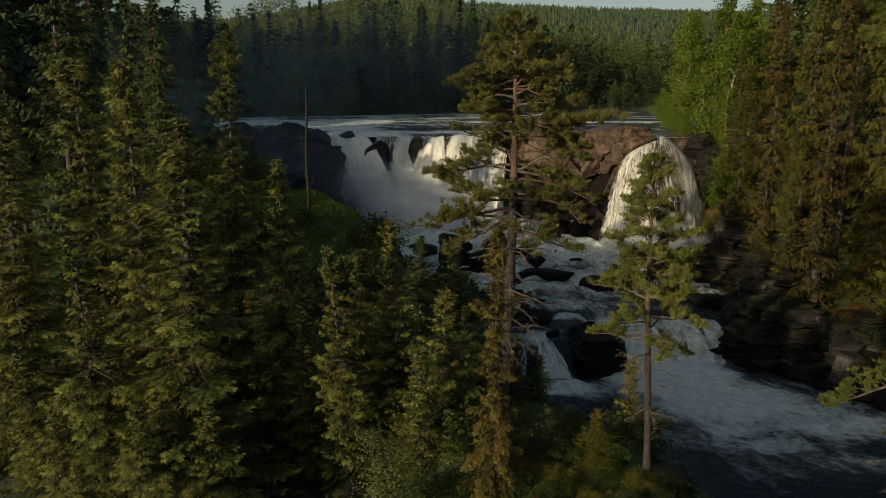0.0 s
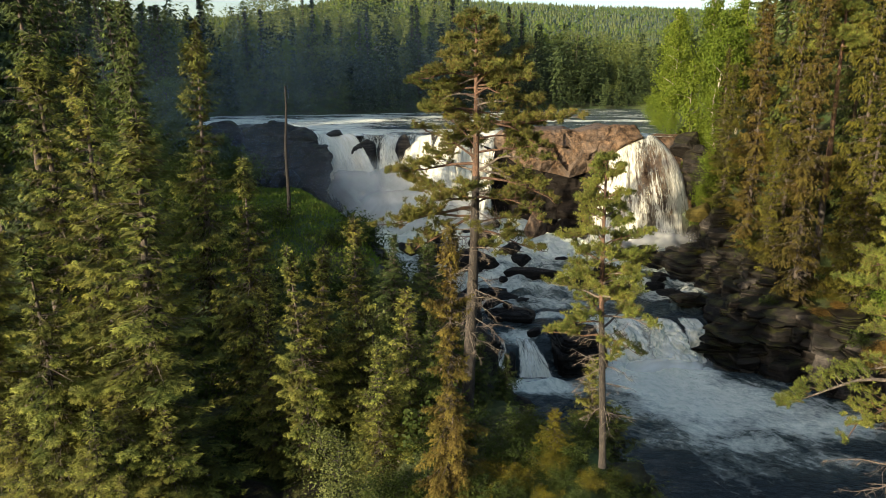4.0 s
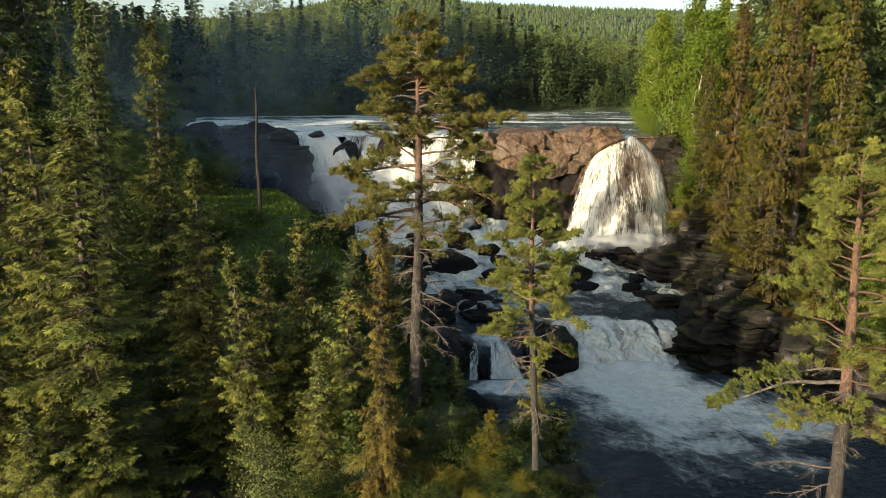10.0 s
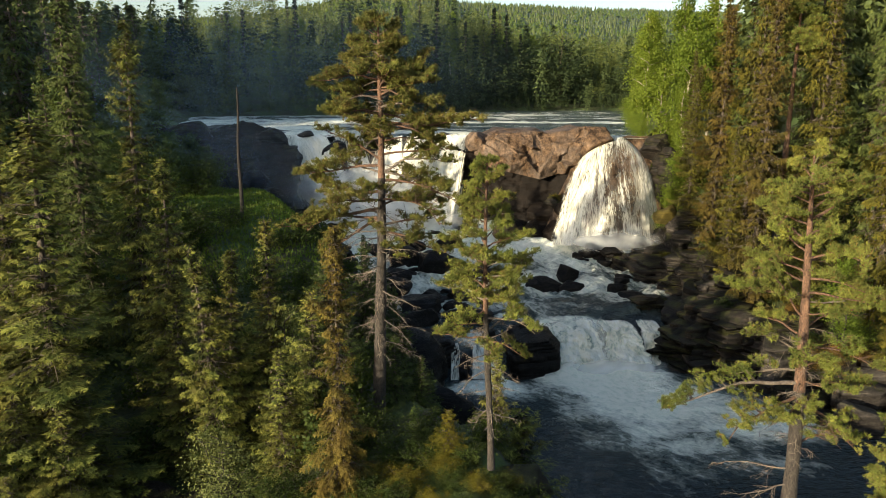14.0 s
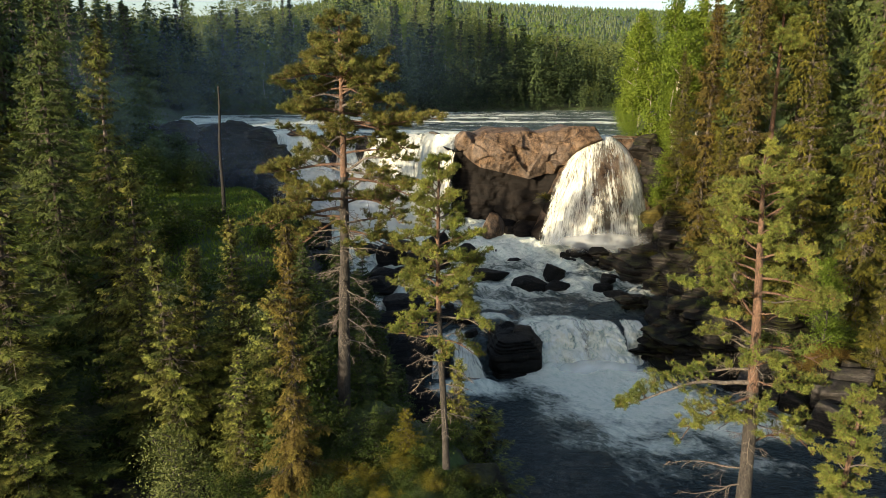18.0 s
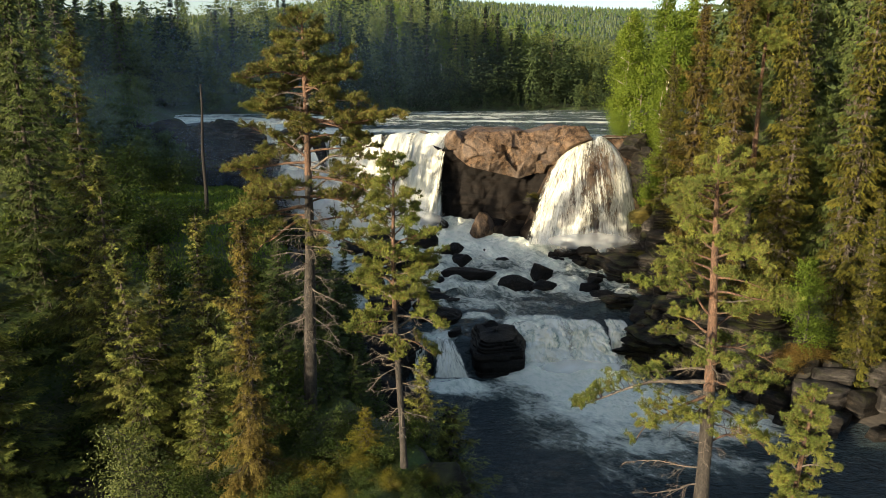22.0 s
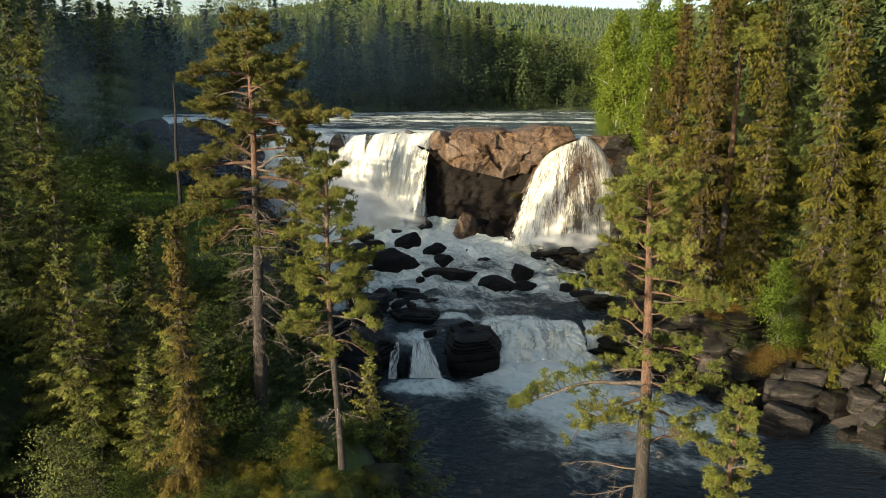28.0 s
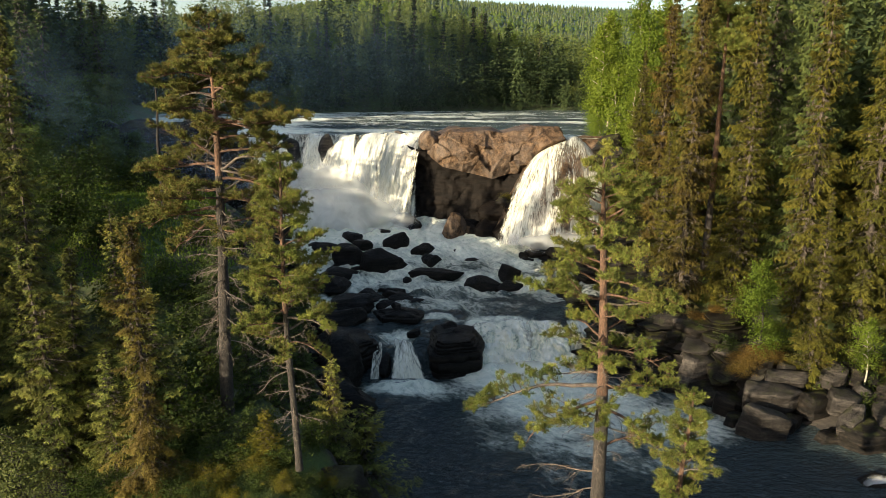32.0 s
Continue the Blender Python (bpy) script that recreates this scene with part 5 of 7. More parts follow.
def spruce_parts(seed, h, r, level=0.36, per=6, gap=0.16, spray=0.17, bare=0.03, ragged=0.5, slim=0.9, droop=1.0, gaps=0.12, fine=0.24, hang=1.0, slender=1.0, core=1.0):
    """Trunk, branch wood and needle sprays of a spruce: boughs in whorls, twigs on both sides of a bough, sprays along the twigs."""
    rng = np.random.default_rng(seed)
    bend = rng.normal(0, 0.010 * h, 2)
    zs = np.linspace(0, h, 22)
    lean = lambda z: np.stack([bend[0] * np.sin(2.2 * z / h), bend[1] * np.sin(2.8 * z / h + 1), z], -1)
    trunk = tube(lean(zs), 0.011 * h * (1 - zs / h) ** 0.8 + 0.012, 9)
    wood, needles = Bag(), Bag()
    side_bias, amp = rng.uniform(0, 2 * np.pi), rng.uniform(0.1, 0.3)
    z = bare * h
    roots, ways, lens, inner, fill, face, fresh, broad = [], [], [], [], [], [], [], []
    while z < 0.985 * h:
        t = z / h
        clump = 1 + ragged * (0.35 * math.sin(z * 2.6 + seed) + 0.35 * math.sin(z * 0.9 + seed * 2))
        reach = (r * (1 - t) ** slim * clump + 0.10) * min(1, 0.72 + t * 4)
        a0 = rng.uniform(0, 6.28)
        for k in range(per):
            if rng.random() < gaps:
                continue
            az = a0 + 6.28 * k / per + rng.normal(0, 0.25)
            L = max(0.15, reach * rng.uniform(0.45, 1.3) * (1 + amp * math.cos(az - side_bias)))
            out = np.array([math.cos(az), math.sin(az), 0.0])
            across = np.array([-out[1], out[0], 0.0])
            slope = np.interp(t, [0, 0.5, 0.85, 1], [-0.60, -0.42, 0.05, 1.0]) * droop + rng.normal(0, 0.12)
            s = np.linspace(0, 1, 6)
            line = lean(np.array([z]))[0] + out * (L * s)[:, None] - DOWN * (L * (slope * s + 0.30 * s ** 2.5))[:, None]
            wood.add(*tube(line[[0, 3]], np.array([0.010 + 0.008 * L, 0.006]), 3))
            m = max(3, int(L / gap * 2))
            q = np.sort(0.16 + 0.84 * rng.uniform(0, 1, m) ** 0.7)
            at = np.stack([np.interp(q, s, line[:, i]) for i in range(3)], 1)
            side = np.where(np.arange(m) % 2 == 0, 1.0, -1.0)
            l2 = (spray * 0.9 + 0.36 * L * (1.02 - q) ** 0.8 * np.minimum(1, 0.45 + q * 2)) * rng.uniform(0.5, 1.15, m)
            w2 = unit(out * rng.uniform(0.35, 0.9, m)[:, None] + across * (side * rng.uniform(0.35, 1.0, m))[:, None] + DOWN * rng.uniform(-0.1, 0.7, m)[:, None] * (1 if t < 0.9 else -0.2))
            n3 = np.maximum(3, (l2 / (spray * fine)).astype(int))
            idx = np.repeat(np.arange(m), n3)
            f3 = rng.uniform(0.03, 1.0, len(idx))
            flat = unit(np.cross(w2, unit(out * 0.45 - DOWN * 0.9 + rng.normal(0, 0.25, (m, 3)))))
            wing = np.where(rng.random(len(idx)) < 0.5, 1.0, -1.0)[:, None] * rng.uniform(0.15, 0.75, len(idx))[:, None] * flat[idx]
            pos = at[idx] + w2[idx] * (l2[idx] * f3)[:, None] + DOWN * (0.34 * hang * l2[idx] * f3 ** 2)[:, None] + rng.normal(0, 0.012, (len(idx), 3))
            roots.append(pos)
            ways.append(w2[idx] * 0.8 + wing * (2.0 - hang) + rng.normal(0, 0.26, (len(idx), 3)) + DOWN * ((0.12 + 0.5 * f3[:, None]) * hang))
            face.append(np.tile(unit(out * 0.65 - DOWN * 0.75 + rng.normal(0, 0.32, 3)), (len(idx), 1)) + rng.normal(0, 0.16, (m, 3))[idx])
            lens.append(spray * rng.uniform(0.6, 1.35, len(idx)))
            broad.append(rng.uniform(0.34, 0.56, len(idx)) * (fine / 0.24) ** 0.8)
            # tips lighter as new needles; inward the tone sinks to painted shade
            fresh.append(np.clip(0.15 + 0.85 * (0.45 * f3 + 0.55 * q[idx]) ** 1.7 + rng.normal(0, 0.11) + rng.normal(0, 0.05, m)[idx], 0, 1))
            # dark core needles: the crown's inner shade given as colour
            m = int(core * (3 + 9 * L / r))
            q = rng.uniform(0.0, 0.72, m)
            roots.append(np.stack([np.interp(q, s, line[:, i]) for i in range(3)], 1) + across * (rng.normal(0, 0.13, m) * L)[:, None] + DOWN * rng.uniform(-0.05, 0.25, m)[:, None] * level)
            ways.append(unit(out * rng.uniform(0.3, 1.0, m)[:, None] + across * rng.normal(0, 0.7, m)[:, None] + DOWN * rng.uniform(0.1, 0.9, m)[:, None]))
            face.append(np.tile(out * 0.8 - DOWN * 0.4, (m, 1)) + rng.normal(0, 0.4, (m, 3)))
            lens.append(level * rng.uniform(0.45, 0.95, m))
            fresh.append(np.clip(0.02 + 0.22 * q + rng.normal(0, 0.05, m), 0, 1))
            broad.append(np.full(m, 0.55 / slender))
            # dead inner twigs, added in dark bark colour to deepen the crown's shade
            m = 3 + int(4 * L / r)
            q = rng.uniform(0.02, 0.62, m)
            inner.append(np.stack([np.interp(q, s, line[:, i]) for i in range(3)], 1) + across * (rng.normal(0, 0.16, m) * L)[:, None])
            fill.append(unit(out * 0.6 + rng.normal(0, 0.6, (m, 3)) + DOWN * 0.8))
        if 0.05 < t < 0.7:
            az = rng.uniform(0, 6.28, 5)
            way = unit(np.stack([np.cos(az), np.sin(az), rng.uniform(-0.7, 0.1, 5)], 1))
            wood.add(*spikes(np.tile(lean(np.array([z]))[0], (5, 1)), way, reach * rng.uniform(0.45, 0.95, 5), 0.035, rng))
        z += level * rng.uniform(0.7, 1.3) * (1 if t < 0.85 else 0.6)
    lens = np.concatenate(lens)
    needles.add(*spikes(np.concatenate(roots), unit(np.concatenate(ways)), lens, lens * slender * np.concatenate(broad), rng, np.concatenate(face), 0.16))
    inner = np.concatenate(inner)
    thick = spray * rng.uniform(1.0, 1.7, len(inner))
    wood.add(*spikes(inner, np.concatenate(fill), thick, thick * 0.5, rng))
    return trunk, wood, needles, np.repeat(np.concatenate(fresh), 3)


SPRUCES = {}


def spruce(key, x, y, top, label, mat=None, base=None, turn=0.0, group="spruces", wide=1.0, lean=(0, 0)):
    """Stands a spruce of the kind key, scaled so that its tip reaches the height top."""
    seed, h, r, opts = SPRUCE_KINDS[key]
    mat = mat or M_SPRUCE
    if key not in SPRUCES:
        trunk, wood, needles, fresh = spruce_parts(seed, h, r, **opts)
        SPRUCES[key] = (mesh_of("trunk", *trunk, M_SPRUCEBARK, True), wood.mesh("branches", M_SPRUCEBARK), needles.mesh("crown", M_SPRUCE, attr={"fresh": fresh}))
    trunk, wood, crown = SPRUCES[key]
    base = ground_at(x, y) - 0.3 if base is None else base
    k = (top - base) / h
    root = new("spruce_tree")
    root.matrix_world = pose(x, y, base, lean[0], lean[1], turn) @ Matrix.Diagonal((k * wide, k * wide, k, 1))
    for name, me in (("trunk", trunk), ("branchwork", wood), ("crown", crown)):
        ob = tagged(child(name, me, root), kind="stuff" if name == "branchwork" else "")
        if name == "crown":
            ob.material_slots[0].link = "OBJECT"
            ob.material_slots[0].material = mat
    return tagged(root, label, "tree", group)


SPRUCE_KINDS = {
    "near_a": (11, 20.0, 3.2, dict(level=0.46, per=7, gap=0.12, spray=0.14, fine=0.15, hang=0.45, slender=0.62, ragged=0.6, slim=0.8)),
    "near_b": (12, 20.0, 2.8, dict(level=0.46, per=7, gap=0.12, spray=0.14, fine=0.15, hang=0.5, slender=0.62, ragged=0.8, gaps=0.12, slim=0.75)),
    "near_c": (13, 14.0, 2.6, dict(level=0.42, per=7, gap=0.11, spray=0.13, fine=0.15, hang=0.45, slender=0.62, ragged=0.5, slim=0.8)),
    "small": (14, 8.0, 1.9, dict(level=0.28, per=7, gap=0.11, spray=0.115, fine=0.16, hang=0.4, slender=0.62, ragged=0.4, bare=0.03)),
    "slim": (15, 13.0, 1.35, dict(level=0.26, gap=0.09, spray=0.12, fine=0.16, hang=0.7, slender=0.62, ragged=0.9, slim=0.55, droop=1.5)),
    "tall_a": (16, 28.0, 4.0, dict(level=0.68, per=7, gap=0.22, spray=0.24, ragged=0.7, slim=0.75, fine=0.22, hang=0.8, slender=0.75)),
    "tall_b": (17, 28.0, 3.4, dict(level=0.66, per=7, gap=0.22, spray=0.24, ragged=0.9, slim=0.65, gaps=0.10, fine=0.22, hang=0.9, slender=0.75)),
    "tall_c": (18, 28.0, 3.3, dict(level=0.62, per=7, gap=0.26, spray=0.22, ragged=0.8, bare=0.24, slim=0.6, gaps=0.25)),
    "back_a": (19, 26.0, 3.6, dict(level=0.90, per=5, gap=0.46, spray=0.50, ragged=0.6, slim=0.8)),
    "back_b": (20, 26.0, 3.2, dict(level=0.90, per=5, gap=0.46, spray=0.50, ragged=0.9, slim=0.7)),
}

GREEN = "sunlit green spruce with drooping branches on the bank"
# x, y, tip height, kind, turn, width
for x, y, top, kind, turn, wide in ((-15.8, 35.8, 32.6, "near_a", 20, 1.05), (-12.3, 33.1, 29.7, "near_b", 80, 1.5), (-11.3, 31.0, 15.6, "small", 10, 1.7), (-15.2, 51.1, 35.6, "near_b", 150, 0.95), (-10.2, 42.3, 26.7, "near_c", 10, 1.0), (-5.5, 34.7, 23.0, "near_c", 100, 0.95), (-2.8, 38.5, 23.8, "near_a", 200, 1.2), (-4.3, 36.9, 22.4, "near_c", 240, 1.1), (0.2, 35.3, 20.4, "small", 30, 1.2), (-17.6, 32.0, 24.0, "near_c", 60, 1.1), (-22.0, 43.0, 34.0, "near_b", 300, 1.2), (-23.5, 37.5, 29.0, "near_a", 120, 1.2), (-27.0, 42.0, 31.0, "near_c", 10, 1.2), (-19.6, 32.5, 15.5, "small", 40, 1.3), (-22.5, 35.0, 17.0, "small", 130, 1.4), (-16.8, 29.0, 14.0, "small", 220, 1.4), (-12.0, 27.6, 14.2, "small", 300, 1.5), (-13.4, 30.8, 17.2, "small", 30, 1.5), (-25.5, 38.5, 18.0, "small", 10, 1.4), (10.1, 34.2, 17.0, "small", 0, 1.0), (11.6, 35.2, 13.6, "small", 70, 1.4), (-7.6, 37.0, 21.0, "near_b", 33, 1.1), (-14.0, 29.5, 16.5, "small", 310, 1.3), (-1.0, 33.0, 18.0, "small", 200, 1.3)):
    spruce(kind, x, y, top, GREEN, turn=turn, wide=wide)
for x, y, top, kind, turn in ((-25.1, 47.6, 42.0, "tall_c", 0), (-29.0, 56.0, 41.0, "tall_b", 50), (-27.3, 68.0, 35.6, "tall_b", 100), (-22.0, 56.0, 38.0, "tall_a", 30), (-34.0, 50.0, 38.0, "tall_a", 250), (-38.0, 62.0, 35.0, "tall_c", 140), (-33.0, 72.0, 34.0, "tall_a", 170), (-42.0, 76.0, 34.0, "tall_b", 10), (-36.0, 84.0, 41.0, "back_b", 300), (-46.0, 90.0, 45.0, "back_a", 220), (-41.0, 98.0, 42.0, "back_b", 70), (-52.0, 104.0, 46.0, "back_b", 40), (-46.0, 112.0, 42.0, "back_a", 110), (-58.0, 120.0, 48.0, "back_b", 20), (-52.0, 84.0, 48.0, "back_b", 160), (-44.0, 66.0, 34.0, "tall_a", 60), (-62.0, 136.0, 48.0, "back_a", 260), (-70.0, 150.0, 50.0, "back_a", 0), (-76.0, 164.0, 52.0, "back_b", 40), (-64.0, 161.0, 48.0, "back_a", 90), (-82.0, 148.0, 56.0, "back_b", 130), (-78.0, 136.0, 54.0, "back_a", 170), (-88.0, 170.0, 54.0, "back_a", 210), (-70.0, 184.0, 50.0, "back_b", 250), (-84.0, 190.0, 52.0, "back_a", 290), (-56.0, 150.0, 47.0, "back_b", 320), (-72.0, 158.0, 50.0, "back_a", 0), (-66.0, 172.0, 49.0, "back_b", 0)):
    spruce(kind, x, y, top, "tall dark spruce in the shaded forest", M_SPRUCE_SHADE, turn=turn, group="forest spruces")
spruce("slim", 2.7, 29.1, 25.2, "slender spruce with golden brown drooping needles", M_SPRUCE_GOLD, turn=10, base=12.0, wide=0.9)
spruce("small", 7.5, 30.4, 16.0, "low yellow-green spruce at the edge of the bank", M_YELLOW, base=12.2, wide=1.6, group="")
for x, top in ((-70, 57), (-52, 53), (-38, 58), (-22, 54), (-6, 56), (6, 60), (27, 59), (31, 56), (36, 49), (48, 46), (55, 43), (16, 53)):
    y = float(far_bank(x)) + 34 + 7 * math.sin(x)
    spruce("back_a" if x % 4 else "back_b", x, y, top, "tall pointed spruce rising from the far wood", M_FARSHADE, turn=x * 7, group="far spruces", wide=0.8)
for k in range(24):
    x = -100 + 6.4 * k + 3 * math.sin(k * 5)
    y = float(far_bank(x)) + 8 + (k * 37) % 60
    spruce("back_b" if k % 2 else "back_a", x, y, ground_at(x, y) + 17 + (k * 5) % 9, "dark spruce standing in the far wood", M_SPRUCE_SHADE, turn=k * 50, group="far spruces", wide=0.9)
# right bank
RIGHT = [(48.9, 94.0, 46.0, "tall_b", 0, M_SPRUCE_WARM), (48.7, 74.5, 34.1, "tall_a", 60, M_SPRUCE_WARM), (44.6, 80.0, 42.0, "tall_b", 120, M_SPRUCE_BROWN), (52.0, 64.0, 22.0, "tall_a", 200, M_SPRUCE_WARM), (54.6, 72.7, 45.0, "tall_b", 240, M_SPRUCE_WARM), (59.0, 68.5, 44.0, "tall_a", 300, M_SPRUCE_WARM), (47.0, 100.0, 42.0, "tall_b", 30, M_SPRUCE_BROWN), (45.8, 106.5, 34.0, "tall_b", 80, M_SPRUCE_WARM), (44.5, 88.0, 26.0, "tall_a", 10, M_SPRUCE_WARM), (53.5, 88.0, 49.0, "tall_c", 0, M_SPRUCE_SHADE), (58.0, 82.0, 50.0, "tall_b", 50, M_SPRUCE_SHADE), (64.0, 76.0, 48.0, "tall_a", 90, M_SPRUCE_WARM), (66.0, 68.0, 46.0, "tall_b", 130, M_SPRUCE_WARM), (60.0, 96.0, 52.0, "tall_b", 170, M_SPRUCE_SHADE), (54.0, 104.0, 50.0, "tall_a", 210, M_SPRUCE_BROWN), (51.5, 112.0, 49.0, "tall_b", 250, M_SPRUCE_WARM), (48.5, 116.0, 37.0, "tall_a", 290, M_SPRUCE_WARM), (58.5, 118.0, 52.0, "back_b", 20, M_SPRUCE_SHADE), (66.0, 106.0, 54.0, "back_a", 60, M_SPRUCE_SHADE), (70.0, 88.0, 52.0, "tall_b", 0, M_SPRUCE_SHADE), (74.0, 74.0, 50.0, "tall_a", 0, M_SPRUCE_WARM), (72.0, 64.0, 46.0, "tall_b", 210, M_SPRUCE_WARM), (50.5, 80.5, 44.0, "tall_b", 15, M_SPRUCE_WARM), (62.5, 88.0, 51.0, "tall_a", 75, M_SPRUCE_SHADE), (51.2, 98.5, 50.0, "tall_b", 135, M_SPRUCE_SHADE), (69.0, 80.0, 50.0, "tall_b", 195, M_SPRUCE_SHADE), (57.0, 110.0, 52.0, "back_b", 255, M_SPRUCE_SHADE), (76.0, 96.0, 54.0, "back_a", 315, M_SPRUCE_SHADE), (78.0, 84.0, 52.0, "back_b", 35, M_SPRUCE_SHADE), (56.5, 77.5, 46.0, "tall_b", 100, M_SPRUCE_SHADE), (62.0, 62.5, 43.0, "tall_b", 160, M_SPRUCE_WARM)]
for x, y, top, kind, turn, mat in RIGHT:
    spruce(kind, x, y, top, "tall sunlit spruce on the rocky river bank" if mat is M_SPRUCE_WARM else "tall browned spruce on the rocky bank" if mat is M_SPRUCE_BROWN else "tall dark spruce in the shaded forest", mat, turn=turn, group="bank spruces", wide=0.78 if top > 38 else 0.9)


def tufts(at, way, rng, size, n=16):
    """Pine needle tufts: thin blades that spread from each twig end round its way."""
    m = len(at)
    base = np.repeat(at, n, 0) + rng.normal(0, size * 0.14, (m * n, 3))
    w = unit(np.repeat(way, n, 0) * 0.75 + rng.normal(0, 0.70, (m * n, 3)))
    return spikes(base, w, size * rng.uniform(0.6, 1.25, m * n), size * rng.uniform(0.13, 0.20, m * n), rng, np.repeat(way, n, 0) * 0.6 - DOWN * 0.6, 0.8)


def crooked(rng, root, way, length, n, wander, lift):
    """A line that sets out along way, wanders, and bends up (or down) towards its end."""
    step, at, line = np.array(way, float), np.array(root, float), [np.array(root, float)]
    for k in range(n - 1):
        step = unit(step + rng.normal(0, wander, 3) - DOWN * lift / n)
        at = at + step * length / (n - 1)
        line.append(at)
    return np.array(line)


def along(line, q):
    s = np.linspace(0, 1, len(line))
    return np.stack([np.interp(q, s, line[:, i]) for i in range(3)], -1)


def limb_parts(rng, root, az, length, rise, sag, thick, leafy=1.0, start=0.3, size=0.26, dense=1.0):
    """Wood and needles of one pine limb: a crooked limb, boughs on both its sides, twigs on the boughs, tufts at the twig ends."""
    out = np.array([math.cos(az), math.sin(az), 0.0])
    across = np.array([-out[1], out[0], 0.0])
    up = -DOWN
    line = crooked(rng, root, unit(out + up * rise), length, 10, 0.13, 2.2 * sag)
    wood, green = Bag(), Bag()
    wood.add(*tube(line, np.linspace(thick, thick * 0.18, 10), 6))
    at, way = [], []
    for q in np.sort(rng.uniform(start if leafy else 0.15, 1.0, int((6 + 4.6 * length) * (1 if leafy else 0.8)))):
        L = (0.28 + 0.40 * length * (1.06 - q)) * rng.uniform(0.5, 1.15) * (1 if leafy else 0.8)
        w = unit(out * rng.uniform(0.2, 1.0) + across * rng.choice([-1, 1]) * rng.uniform(0.3, 1.0) + up * (rng.uniform(-0.08, 0.32) if leafy else rng.uniform(-0.7, 0.3)))
        bough = crooked(rng, along(line, q), w, L, 6, 0.20, 0.55 if leafy else -0.5)
        wood.add(*tube(bough, np.linspace(thick * 0.26 + 0.002, 0.006, 6), 4))
        green_here = leafy and rng.random() < leafy
        m = max(4, int((1.5 + L * 9.0) * (dense if leafy else 0.5)))
        qs = rng.uniform(0.2, 1.0, m)
        roots = along(bough, qs)
        ways = unit(w * rng.uniform(0.3, 1.0, (m, 1)) + across * rng.normal(0, 0.55, (m, 1)) + out * rng.normal(0, 0.4, (m, 1)) + up * (rng.uniform(0.0, 0.75, (m, 1)) if leafy else rng.uniform(-0.9, 0.2, (m, 1))))
        ends = roots + ways * (0.10 + 0.42 * L * rng.uniform(0.3, 1.0, m) * (1.1 - qs))[:, None]
        wood.add(*spikes(roots, unit(ends - roots), np.linalg.norm(ends - roots, axis=1), 0.018, rng))
        if green_here:
            k = 3
            f = rng.uniform(0.15, 1.15, (m, k, 1))
            at.append((roots[:, None] * (1 - f) + ends[:, None] * f + rng.normal(0, 0.07, (m, k, 3)) * [1, 1, 0.4]).reshape(-1, 3))
            way.append(unit(np.repeat(ways, k, 0) * 0.7 + up * 0.55 + rng.normal(0, 0.3, (m * k, 3))))
    if at:
        green.add(*tufts(np.concatenate(at), np.concatenate(way), rng, size))
    return wood, green


def pine(x, y, base, top, label, seed, limbs, radius, lean=(0.0, 0.0), split=0.35, size=0.19, dense=0.85, needle=None):
    """A pine: trunk grey below and orange above, each limb a part with its needles. limbs: (share of height, azimuth in degrees, length, rise, sag, leafy)."""
    rng = np.random.default_rng(seed)
    h = top - base
    root = new("pine_tree")
    root.location = (x, y, base)
    zs = np.linspace(0, 1, 26)
    sway = np.stack([lean[0] * zs + 0.10 * np.sin(zs * 5 + seed), lean[1] * zs + 0.10 * np.sin(zs * 4 + 2 * seed), zs * h], -1)
    rad = radius * (1 - zs) ** 0.75 + 0.03 + 0.25 * radius * np.exp(-zs * 30)
    rad = rad * (1 + rng.normal(0, 0.05, 26))
    cut = int(split * 26)
    child("trunk", mesh_of("trunk", *tube(sway[: cut + 1], rad[: cut + 1], 14), M_BARK, True), root, "grey furrowed lower trunk")
    child("upper_trunk", mesh_of("upper_trunk", *tube(sway[cut:], rad[cut:], 12), M_PINEBARK, True), root, "smooth orange upper trunk")
    for share, az, length, rise, sag, leafy in limbs:
        p = np.array([np.interp(share, zs, sway[:, i]) for i in range(3)])
        wood, green = limb_parts(rng, p, radians(az), length, rise, sag, 0.016 + 0.015 * length if leafy else 0.012 + 0.009 * length, leafy, size=size, dense=dense)
        ob = child("limb" if leafy else "dead_limb", wood.mesh("limb", M_DEADWOOD if not leafy or rng.random() < 0.25 else M_PINEBARK), root, "" if leafy else "bare grey dead limb")
        if green.n:
            child("needles", green.mesh("needles", needle or M_PINE), ob)
    return tagged(root, label, "tree", "pines")


def crown_limbs(seed, low, high, n, reach, leafy=1.0, flat=0.15):
    """Limbs spread over the trunk between two shares of its height; reach gives a length for a share of the crown."""
    rng = np.random.default_rng(seed)
    out = []
    for k in range(n):
        t = (k + rng.uniform(0, 1)) / n
        az = (k * 137.5 + rng.normal(0, 20)) % 360
        out.append((low + (high - low) * t, az, reach(t) * rng.uniform(0.75, 1.2), flat + 0.55 * t + rng.normal(0, 0.08), -0.18 + 0.1 * t, leafy))
    return out


